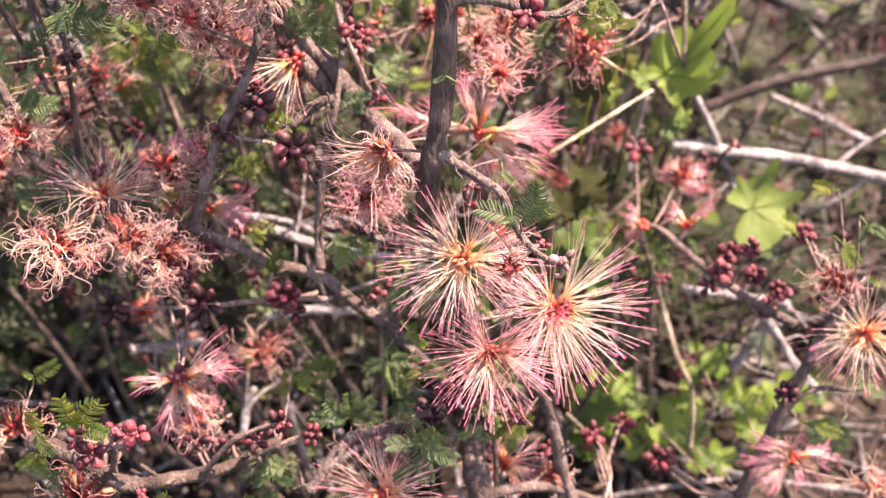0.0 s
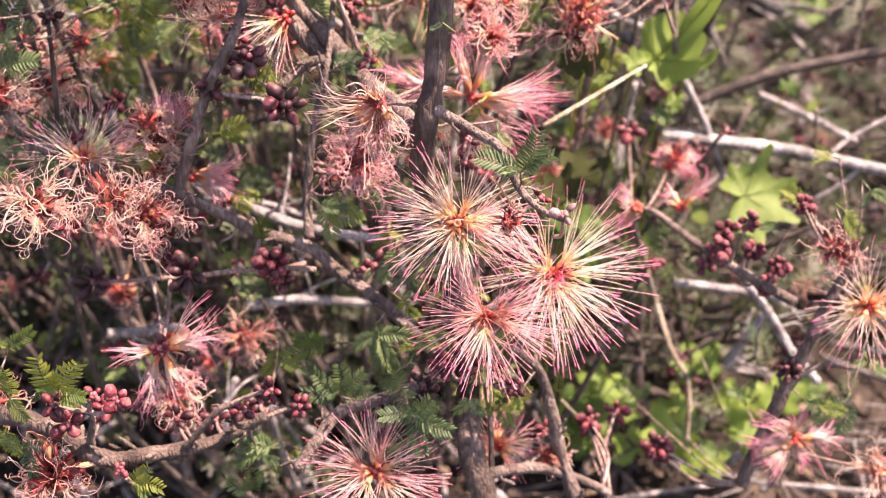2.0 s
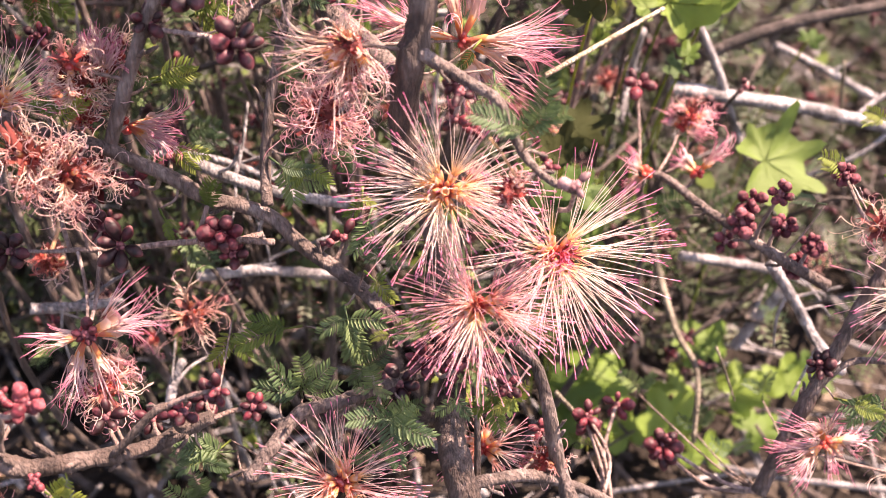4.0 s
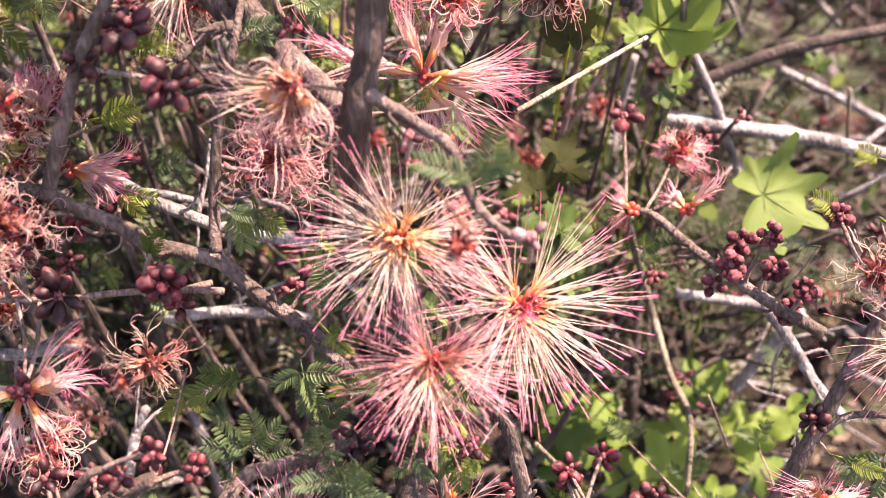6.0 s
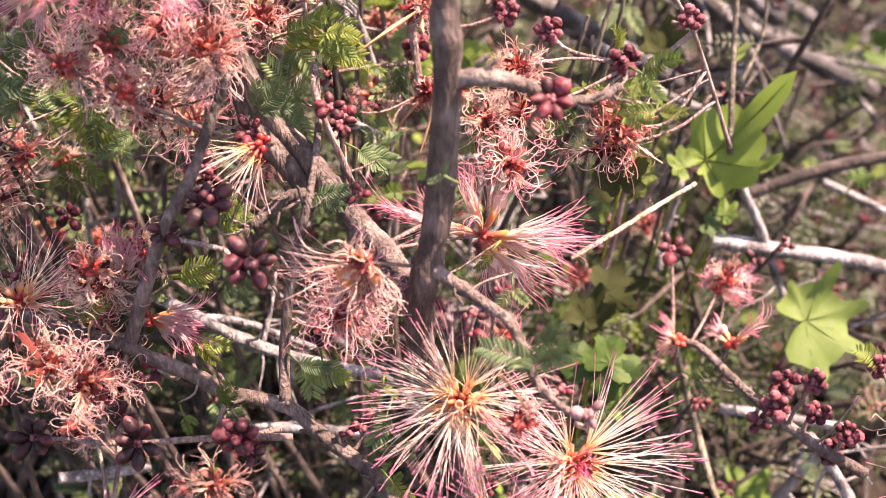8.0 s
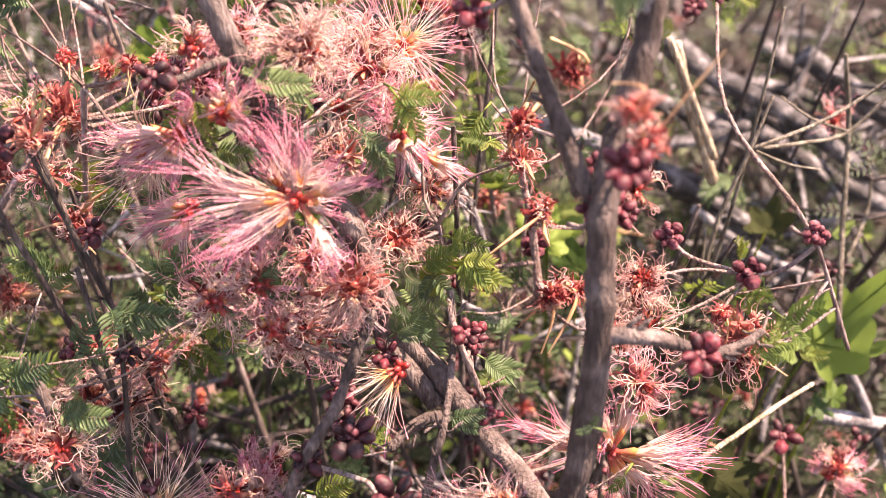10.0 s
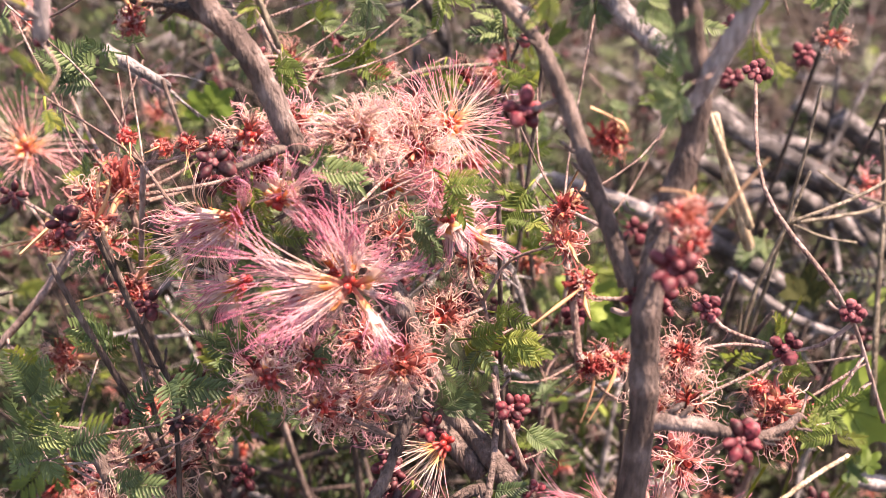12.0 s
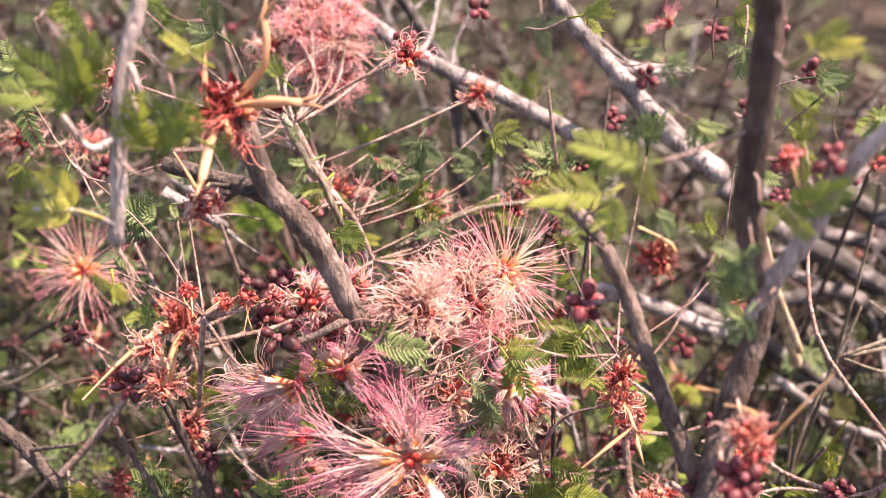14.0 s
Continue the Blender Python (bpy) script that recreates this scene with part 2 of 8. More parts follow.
def smooth_line(pts, steps):
    """A Catmull-Rom line through the points."""
    p = [Vector(q) for q in pts]
    p = [p[0] * 2 - p[1]] + p + [p[-1] * 2 - p[-2]]
    line = []
    for i in range(1, len(p) - 2):
        for k in range(steps):
            t = k / steps
            a, b, c, d = p[i - 1], p[i], p[i + 1], p[i + 2]
            line.append(0.5 * ((2 * b) + (c - a) * t + (2 * a - 5 * b + 4 * c - d) * t * t + (3 * b - a - 3 * c + d) * t ** 3))
    return line + [p[-2]]


def wandering(rng, spread=1.0):
    return Vector((rng.gauss(0, spread), rng.gauss(0, spread), rng.gauss(0, spread)))


def round_about(axis, angle, spin):
    """A direction at an angle from the axis."""
    axis = Vector(axis).normalized()
    u = axis.orthogonal().normalized()
    w = axis.cross(u)
    return axis * math.cos(angle) + (u * math.cos(spin) + w * math.sin(spin)) * math.sin(angle)


shrub = thing("fairy_duster_shrub", (0.0, -0.02, 0.0), "low woody shrub with pink brush flowers, red buds and feathery leaves", "shrub")
WOOD = []


def rough_tube(pts, r0, r1, rng, sides=9, steps=7, knots=0.1, end=True):
    line = smooth_line(pts, steps)
    n = len(line)
    radii, shift = [], rng.uniform(0, 90)
    for i in range(n):
        f = i / (n - 1)
        r = r0 + (r1 - r0) * f
        node = 0.09 * math.exp(-((i - shift % 11) % 17 - 3) ** 2 * 0.6)
        radii.append(r * (1 + knots * 1.5 * noise.noise((i * 0.3, shift, 0)) + node))
    line = [p + wandering(rng, 0.03 * (r0 + r1) / 2) for p in line]
    if end:
        line.append(line[-1] + (line[-1] - line[-2]).normalized() * radii[-1] * 0.6)
        radii.append(radii[-1] * 0.45)
    b = Build()
    b.tube(line, radii, sides)
    for k in range(len(b.v)):
        b.v[k] += wandering(rng, 0.045 * (r0 + r1) / 2)
    return b, line


def limb(pts, r0, r1, material, label=""):
    """A limb or twig of the shrub, with fissured bark and short knobbly spurs."""
    thick = r0 > 0.0016
    sides = 16 if thick else 10
    b, line = rough_tube(pts, r0, r1, rnd, sides, 8, 0.09)
    o = Vector(pts[0])
    if thick:
        seed = o.x * 900 + o.z * 400
        for k in range(min(len(b.v), sides * len(line))):
            ring, at = k // sides, k % sides
            out_way = b.v[k] - line[min(ring, len(line) - 1)]
            b.v[k] += out_way * (0.12 * noise.noise((at * 0.8, ring * 0.12, seed)) + 0.07 * noise.noise((at * 2.3, ring * 0.9, seed)))
    WOOD.extend(line)
    own = random.Random(int(abs(o.x) * 1e5) + int(o.z * 1e5))
    for k in range(2 + len(line) // 7 if 0.0013 < r0 < 0.0028 else 0):
        at = own.randrange(2, len(line) - 2)
        r = r0 + (r1 - r0) * at / len(line)
        way = (line[at + 1] - line[at]).normalized()
        d = (way * 0.5 + way.cross(wandering(own)).normalized()).normalized()
        p = line[at] + d * r * 0.5
        w = max(0.0004, r * own.uniform(0.2, 0.34))
        size = r * 0.6 + own.uniform(0.001, 0.0035)
        b.tube([p, p + d * size * 0.5 + wandering(own, 0.0002), p + (d + way * 0.4) * size, p + (d + way * 0.4) * size * 1.25], [w * 1.2, w, w * 1.15, w * 0.4], 7)
    b.v = [p - o for p in b.v]
    part("branch" if r0 > 0.0013 else "twig", b.mesh("branch", material), shrub, Matrix.Translation(o), label)


def joined(place, parent, axis, r=0.00045, reach=0.075):
    """A thin stalk from the nearest wood to a place."""
    place = Vector(place)
    below = [p for p in WOOD if p.z < place.z + 0.012] or WOOD
    near = min(below, key=lambda p: (p - place).length)
    d = (near - place).length
    if d < 0.002 or d > reach:
        near = place - Vector(axis).normalized() * 0.012 + Vector((0, 0.008, -0.006))
        d = (near - place).length
    mid = near.lerp(place, 0.5) + wandering(rnd, d * 0.07) + Vector((0, 0, -d * 0.08))
    b = Build()
    line = smooth_line([near, mid, place], 4)
    b.tube([p - near for p in line], [r * (1.25 - 0.35 * i / 8) for i in range(len(line))], 6)
    part("stalk", b.mesh("stalk", twig_bark), parent, Matrix.Translation(near))


def thread(b, start, d, length, rng, r=0.00016, bend=0.25, curl=0.0, segments=7, knob=True, turn=None, late=0.0):
    """One stamen: it starts along d and bends or curls on its way."""
    p, d = Vector(start), Vector(d).normalized()
    turn = (turn + wandering(rng, 0.45)).normalized() if turn else wandering(rng).normalized()
    axis = d.cross(turn)
    axis = axis.normalized() if axis.length > 1e-6 else d.orthogonal()
    pts, step = [p.copy()], length / segments
    for k in range(segments):
        grow = 0.05 + 3.2 * (k / segments) ** late if late else 0.25 + 1.4 * k / segments
        amount = bend / segments + curl * grow * rng.uniform(0.6, 1.4) / segments * 3.0
        d = (Matrix.Rotation(amount, 3, axis) @ d).normalized()
        if curl:
            axis = (axis + wandering(rng, 0.5)).normalized()
        d = (d + Vector((0, 0, -0.012 - 0.01 * curl))).normalized()
        p = p + d * step
        pts.append(p.copy())
    radii = [r * (1.15 - 0.5 * k / segments) for k in range(segments + 1)]
    if knob:
        radii[-1] = r * 1.8
    b.tube(pts, radii, 3, cap=False)


def cup(b, base, d, length, r0, r1, rng, lobes=5, sides=6):
    """A small tubular floret with a flared, toothed mouth."""
    d = Vector(d).normalized()
    line = [base + d * length * t for t in (0, 0.3, 0.65, 1.0)]
    first = len(b.v)
    b.tube(line, [r0 * 0.7, r0, (r0 + r1) * 0.55, r1], sides, cap=False)
    for k in range(sides):
        b.v[first + 3 * sides + k] += d * (length * 0.22 * (k % 2)) + wandering(rng, r1 * 0.12)


def ball(radius, length, rng, rings=9, sides=12):
    """A plump egg-shaped bud along z, from its foot at the origin, with a blunt beak."""
    b = Build()
    line, radii = [], []
    for k in range(rings + 1):
        f = 0.02 + 0.98 * k / rings
        line.append((0, 0, length * f))
        g = f ** 1.25 * 0.97
        radii.append(max(0.14 * radius, radius * math.sqrt(max(0.0, 1 - (2 * g - 1) ** 2)) * (0.85 + 0.25 * math.sin(math.pi * g))))
    line.append((0, 0, length * 1.015))
    radii.append(radius * 0.12)
    b.tube(line, radii, sides)
    for k, p in enumerate(b.v):
        ridge = 1 + 0.07 * math.cos(5 * math.atan2(p.y, p.x)) + rng.uniform(-0.015, 0.015)
        p.x, p.y = p.x * ridge + 0.08 * radius * math.sin(5 * p.z), p.y * ridge
    return b


def grainy_ball(radius, length, rng, swell=0.17):
    """A blunt bud along z, covered with the small swellings of its packed florets."""
    b = ball(radius, length, rng, 12, 16)
    turn_by = rng.uniform(0, 6)
    for p in b.v:
        a, f = math.atan2(p.y, p.x), p.z / length
        grain = 1 + swell * math.cos(6 * a + turn_by + 3.1 * math.floor(f * 4)) * math.sin(math.pi * 4 * f) ** 2 + swell * 0.5 * math.sin(8 * math.pi * f)
        p.x, p.y = p.x * grain * 1.08, p.y * grain * 1.08
    return b


def head(name, place, label):
    """The knobbly red base of a flower head, to which its florets belong."""
    b = Build()
    rng = random.Random(int(place[0] * 1e5) * 31 + int(place[2] * 1e5))
    for k in range(9):
        d = wandering(rng).normalized()
        b.tube([d * 0.0002, d * 0.0009, d * 0.0017, d * 0.0024, d * 0.0027], [0.0004, 0.0008, 0.001, 0.0007, 0.0003], 7)
    return part(name, b.mesh(name, calyx_skin), shrub, Matrix.Translation(place), label), rng


def fresh_flower(place, axis, r, stamens=100, pink=0, spread=100, ring=0):
    """A full flower head: straight stamens spreading from ten or so florets."""
    place, axis = Vector(place), Vector(axis).normalized()
    word = "pink" if pink else "cream and pink"
    f, rng = head("flower_head", place, "open brush flower with %s stamens" % word)
    florets = 11
    for k in range(florets):
        tilt = radians(spread) * (0.25 + 0.75 * math.sqrt((k + 0.3) / florets)) * 0.86
        d = round_about(axis, tilt, k * 2.4 + rng.uniform(-0.2, 0.2))
        foot = d * 0.0016
        c = Build()
        cup(c, foot, d, 0.0022 if spread < 90 else 0.0034, 0.0003 if spread < 90 else 0.0007, 0.0005 if spread < 90 else 0.0012, rng)
        part("floret", c.mesh("floret", dry_skin if spread < 90 else floret_skin), f, Matrix.Translation(place))
        s = Build()
        for q in range(max(3, int(stamens * 1.75) // florets)):
            e = (d + wandering(rng, 0.36)).normalized()
            if e.dot(axis) < math.cos(radians(spread * 1.1)):
                e = (e + axis * 0.4).normalized()
            thread(s, foot + d * 0.0026, e, r * rng.uniform(0.7, 1.12), rng, rng.uniform(0.00008, 0.00012), rng.uniform(-0.3, 0.45), rng.choice((0, 0, 0, 0.1, 0.25)), 8)
        part("stamen_tuft", s.mesh("stamen_tuft", pink_stamens if rng.random() < (0.75 if pink else 0.16) else fresh_stamens), f, Matrix.Translation(place))
    if ring == 2:
        crumpled("inner_petals", f, place + axis * 0.003, 0.0075, 12, ember_skin, rng, axis)
        s = Build()
        for k in range(46):
            thread(s, axis * 0.0035, (axis + wandering(rng, 0.8)).normalized(), rng.uniform(0.004, 0.0095), rng, 0.00012, 0.2, 0.6, 8)
        part("stamen_tuft", s.mesh("stamen_tuft", core_stamens), f, Matrix.Translation(place), "crimson inner stamens")
    elif ring:
        u = axis.orthogonal().normalized()
        w = axis.cross(u)
        g = Build()
        cup(g, axis * 0.0012, axis, 0.0036, 0.0007, 0.001, rng, sides=10)
        g.tube([axis * 0.0052 + (u * math.cos(k * 0.5236) + w * math.sin(k * 0.5236)) * 0.0009 for k in range(13)], 0.0003, 6, (0.7, 0.85))
        g.tube([axis * 0.0035, axis * 0.0046, axis * 0.005], [0.0009, 0.0009, 0.0006], 8, (0.3, 0.5))
        for k in range(7):
            d = round_about(axis, rng.uniform(0.5, 1.2), k * 0.9)
            g.tube([d * 0.002, d * 0.0036, d * 0.005], [0.0005, 0.0008, 0.0003], 5, (0.1, 0.6))
        part("nectar_ring", g.mesh("nectar_ring", floret_skin), f, Matrix.Translation(place), "yellow nectar ring at the centre")
    joined(place, f, axis)


def wavy(b, start, d, length, rng, r, wave, droop, segments=12):
    """One limp stamen that runs in soft waves and hooks over at its end."""
    d = Vector(d).normalized()
    side = d.cross(wandering(rng)).normalized()
    turn, speed = rng.uniform(0, 6.3), rng.uniform(3.0, 8.0)
    hook, p, pts = rng.uniform(-0.25, 0.25) * droop, Vector(start), [Vector(start)]
    for k in range(segments):
        f = (k + 1) / segments
        way = d + side * wave * math.sin(turn + speed * f) * min(1.0, 2 * f) + Vector((0, 0, -0.12 * droop * f * f))
        d = (d + side * hook * f + wandering(rng, 0.05)).normalized()
        p = p + way.normalized() * length / segments
        pts.append(p.copy())
    b.tube(pts, [r * (1.15 - 0.55 * k / segments) for k in range(segments + 1)], 3, cap=False)


def tufted_flower(place, axis, r, tips=(), tube=0.46, faded=False):
    """An older flower head: each floret an orange cup that runs into a pale tube, which frays into a limp pink brush."""
    place = Vector(place)
    f, rng = head("flower_head", place, "fading brush flower with stamens gathered into pink tufts")
    for tip in tips:
        sleeve, tip = tip[3] if len(tip) > 3 else tube, Vector(tip[:3])
        length, d = tip.length, tip.normalized()
        flat = d.cross(wandering(rng)).normalized()
        thick = flat.cross(d)
        bend = wandering(rng, 0.12)
        cup_end, tube_end = min(0.0058, length * 0.28), length * (0.3 if faded else sleeve)
        c = Build()
        cup(c, d * 0.0008, d, cup_end, 0.0007, 0.0012, rng)
        for k in range(len(c.a)):
            c.a[k] *= 0.62
        rim = d + bend * 0.4
        first = len(c.v)
        if faded and tip.z < 0:
            cup_end, tube_end = cup_end * 0.6, cup_end * 0.9
        c.tube([d * cup_end * 0.5, d * cup_end, d.lerp(rim, 0.6) * (cup_end + tube_end) * 0.52, rim * tube_end], [0.0008, 0.0011, 0.0015, 0.0025], 10, (0.7, 1.0), cap=False)
        for k in range(first, len(c.v)):
            ring, at = (k - first) // 10, (k - first) % 10
            c.v[k] -= thick * (c.v[k] - d * c.v[k].dot(d)).dot(thick) * 0.4
            if ring == 3:
                c.v[k] += d * tube_end * rng.uniform(-0.22, 0.25)
        part("floret", c.mesh("floret", floret_skin), f, Matrix.Translation(place))
        s = Build()
        for q in range(7 if faded else 9):
            a, w = rng.gauss(0, 0.2), rng.gauss(0, 0.1)
            e = (d + bend + flat * a + thick * w).normalized()
            p0 = rim * tube_end * rng.uniform(0.45, 0.95) + flat * a * 0.007 + thick * w * 0.005
            reach, wave, droop, own = (length - tube_end * 0.7) * rng.uniform(0.6, 1.25), rng.uniform(0.08, 0.42) * (1.5 if faded else 1), rng.uniform(0.2, 1.6) * (2.5 if faded else 1), rng.random()
            for u in range(4):
                lock = random.Random(own)
                fray = wandering(rng, 0.14 if faded else 0.05)
                wavy(s, p0 + fray * 0.005, e + fray, reach * rng.uniform(0.8, 1.1), lock, rng.uniform(0.0001, 0.00018), wave, droop, 12)
        part("stamen_tuft", s.mesh("stamen_tuft", curled_stamens if faded else brush_stamens), f, Matrix.Translation(place))
    if faded:
        crumpled("withered_petals", f, place, 0.0085, 16, petal_skin, rng, Vector(axis))
    joined(place, f, axis)


def crumpled(name, owner, place, r, count, skin, rng, axis):
    """Shrivelled papery straps round the middle of a spent flower."""
    b = Build()
    for k in range(count):
        d = (wandering(rng).normalized() + axis * 0.5).normalized()
        side = d.cross(wandering(rng)).normalized() * r * rng.uniform(0.03, 0.075)
        up = d.cross(side).normalized()
        size, bow = r * rng.uniform(0.3, 0.75), rng.uniform(-0.5, 0.5)
        rows = []
        for q in range(5):
            f = q / 4
            o = d * (0.0008 + size * f) + up * (size * bow * f * f) + wandering(rng, r * 0.05)
            w = side * (0.5 + 0.7 * math.sin(3 * f) + rng.uniform(-0.15, 0.15))
            rows += [o - w, o + up * r * rng.uniform(0.0, 0.06), o + w]
        faces = []
        for q in range(4):
            a = q * 3
            faces += [(a, a + 1, a + 4, a + 3), (a + 1, a + 2, a + 5, a + 4)]
        b.patch(rows, faces)
    part(name, b.mesh(name, skin), owner, Matrix.Translation(place))


def wilted_flower(place, axis, r, curl=1.0, stamens=50, pink=0, rust=0, tips=()):
    """A spent flower head with shrivelled florets and curled stamens."""
    place, axis = Vector(place), Vector(axis).normalized()
    word = "rust-coloured" if rust else "dusty pink" if pink else "cream"
    f, rng = head("flower_head", place, "wilted brush flower with curled %s stamens" % word)
    dirs = [Vector(t).normalized() for t in tips] or [round_about(axis, radians(115) * math.sqrt((k + 0.4) / 8), k * 2.4 + rng.random()) for k in range(8)]
    for d in dirs:
        c = Build()
        cup(c, d * 0.0012, d + wandering(rng, 0.3), rng.uniform(0.0016, 0.0032), 0.0006, rng.uniform(0.0007, 0.0011), rng)
        part("floret", c.mesh("floret", dry_skin if rng.random() < 0.65 else rust_skin if rust or rng.random() < 0.5 else floret_skin), f, Matrix.Translation(place))
        s = Build()
        lean = wandering(rng).normalized()
        for q in range(max(3, int(stamens * 2.4) // len(dirs))):
            e = (d + wandering(rng, 0.2)).normalized()
            thread(s, d * 0.003, e, r * rng.uniform(0.45, 1.25), rng, rng.uniform(0.00008, 0.00015), 0.4, curl * rng.uniform(0.5, 2.6), 14, False, lean if q % 2 else None, 1.3)
        part("stamen_tuft", s.mesh("stamen_tuft", pink_stamens if pink and rng.random() < 0.7 else rust_stamens if rng.random() < (0.6 if rust else 0.3) else curled_stamens), f, Matrix.Translation(place))
    crumpled("withered_petals", f, place, min(r * 0.95, 0.013), 18, petal_skin if pink or rng.random() < 0.4 else dark_petal, rng, axis)
    joined(place, f, axis)


def dry_flower(place, axis, r, straps=()):
    """A dried flower head: a crumpled orange-red heart with a few brittle straw-coloured straps and short threads."""
    place, axis = Vector(place), Vector(axis).normalized()
    f, rng = head("flower_head", place, "dried rust-red flower head with crumpled florets")
    for k in range(8):
        d = round_about(axis, radians(125) * math.sqrt((k + 0.4) / 8), k * 2.4 + rng.random())
        off = wandering(rng, r * 0.13)
        c = Build()
        cup(c, off + d * 0.0006, d + wandering(rng, 0.4), r * rng.uniform(0.18, 0.4), r * 0.06, r * rng.uniform(0.07, 0.14), rng)
        strap = k in (1, 4)
        if strap:
            bow, side = wandering(rng, 0.35), d.cross(wandering(rng)).normalized()
            line = [off + d * r * 0.3 + (d + bow * q * 0.6) * r * 0.26 * q + Vector((0, 0, -0.03 * r * q * q)) for q in range(5)]
            first = len(c.v)
            c.tube(line, [r * 0.05, r * 0.06, r * 0.055, r * 0.04, r * 0.015], 6, (0.5, 0.86), cap=False)
            for q in range(first, len(c.v)):
                c.v[q] += side * rng.uniform(-0.03, 0.03) * r + wandering(rng, 0.015 * r)
        part("floret", c.mesh("floret", strap_skin if strap else dry_skin if rng.random() < 0.5 else rust_skin), f, Matrix.Translation(place))
        s = Build()
        reach = rng.choice((0.4, 0.55, 0.8))
        for q in range(14):
            thread(s, off + d * r * 0.2, d + wandering(rng, 0.45), r * reach * rng.uniform(0.4, 1.25), rng, rng.uniform(0.00012, 0.00024), 0.6, rng.uniform(0.7, 2.4), 12, False)
        part("stamen_tuft", s.mesh("stamen_tuft", (coral_stamens, rust_stamens, curled_stamens)[rng.choice((0, 0, 0, 1, 2))]), f, Matrix.Translation(place))
    for tip in straps:
        tip = Vector(tip)
        side, bow = tip.cross(wandering(rng)).normalized(), wandering(rng, tip.length * 0.1)
        c = Build()
        line = [tip * q + bow * math.sin(math.pi * q) for q in (0.08, 0.3, 0.55, 0.8, 1.0)]
        c.tube(line, [0.0006, 0.0008, 0.0009, 0.0011, 0.0008], 8, (0.45, 0.9), cap=False)
        for q in range(len(c.v)):
            c.v[q] += side * rng.uniform(-0.0003, 0.0003) + wandering(rng, 0.0002)
        for end in (-0.35, 0.3):
            frayed = (tip.normalized() + side * end).normalized() * tip.length * 0.25
            c.tube([tip * 0.9, tip + frayed * 0.5, tip + frayed], [0.0007, 0.0005, 0.0002], 6, (0.5, 0.9), cap=False)
        part("dry_strap", c.mesh("dry_strap", strap_skin), f, Matrix.Translation(place), "straw-coloured dried strap")
    crumpled("withered_petals", f, place, r * 0.95, 34, ember_skin, rng, axis)
    joined(place, f, axis)


BUDS = [[ball(0.3, 1.0, rnd).mesh("bud", m), grainy_ball(0.32, 1.0, rnd, 0.08).mesh("bud", m), ball(0.25, 1.0, rnd).mesh("bud", m)] for m in bud_skins[:4]]
BUDS.append([grainy_ball(r, 0.95, rnd).mesh("bud", bud_skins[4]) for r in (0.3, 0.34, 0.27)])
BUD_WORDS = ("dark red", "nearly black-red", "bright red", "greyish pink", "dusty mauve-red")


def bud_cluster(place, axis, n, size, tone=0):
    place, axis = Vector(place), Vector(axis).normalized()
    rng = random.Random(int(abs(place.x) * 1e5) + int(place.z * 1e6))
    b = Build()
    for k in range(4):
        d = round_about(axis, rng.uniform(0.2, 1.2), k * 1.6)
        b.tube([d * -0.0006, d * 0.0006, d * 0.0016], [0.0007, 0.001, 0.0006], 6)
    c = part("budding_tip", b.mesh("budding_tip", bud_skins[tone]), shrub, Matrix.Translation(place), "twig tip with %s flower buds" % BUD_WORDS[tone])
    for k in range(n):
        inner = n > 6 and k >= n - 2
        tilt = rng.uniform(0.1, 0.5) if inner else rng.uniform(1.0, 1.55)
        d = round_about(axis, tilt, k * 6.283 / max(3, n - 2 * (n > 6)) + rng.uniform(-0.25, 0.25))
        part("bud", BUDS[tone][rng.randrange(3)], c, turned(place + d * size * 0.12, d, rng.random() * 6, size * (rng.uniform(0.45, 0.65) if inner else rng.uniform(0.62, 0.98))))
    joined(place, c, axis, 0.0006)


def pinna(rng, pairs):
    """A feather of narrow, slightly folded leaflets on a thread-like rib, one unit long, along z, facing y."""
    b = Build()
    bow = rng.uniform(-0.1, 0.1)

    def rib(t):
        return Vector((bow * math.sin(math.pi * t), 0.03 * math.sin(3 * t), t))

    b.tube([rib(t) for t in (0, 0.25, 0.5, 0.75, 1.0)], [0.014, 0.013, 0.01, 0.008, 0.004], 4)
    for k in range(pairs):
        f = 0.1 + 0.9 * k / (pairs - 1)
        size = 0.34 * (0.55 + 0.55 * math.sin(math.pi * (0.2 + 0.66 * f))) * rng.uniform(0.88, 1.08)
        for side in (-1, 1):
            lean = 0.42 + 0.42 * f + rng.uniform(-0.09, 0.09)
            out_way = Vector((side * math.cos(lean), 0.2 + rng.uniform(-0.16, 0.2), math.sin(lean))).normalized()
            wide = Vector((-side * out_way.z, 0.0, side * out_way.x)).normalized() * (0.38 / pairs)
            lift = out_way.cross(wide).normalized() * (0.16 / pairs)
            o = rib(f)
            tip = o + out_way * size + Vector((0, -0.02, 0.02))
            rows = [o, o + out_way * size * 0.25, o + out_way * size * 0.72]
            verts = [rows[0], rows[1] + wide + lift, rows[1] - lift, rows[1] - wide + lift, rows[2] + wide + lift, rows[2] - lift, rows[2] - wide + lift, tip]
            b.patch(verts, [(0, 2, 1), (0, 3, 2), (1, 2, 5, 4), (2, 3, 6, 5), (4, 5, 7), (5, 6, 7)])
    return b


PINNAE = [[pinna(random.Random(70 + k), pairs).mesh("pinna", m) for k, pairs in enumerate((10, 11, 13))] for m in leaf_skins]
LEAF_WORDS = ("dark green", "fresh lime-green", "yellowing")


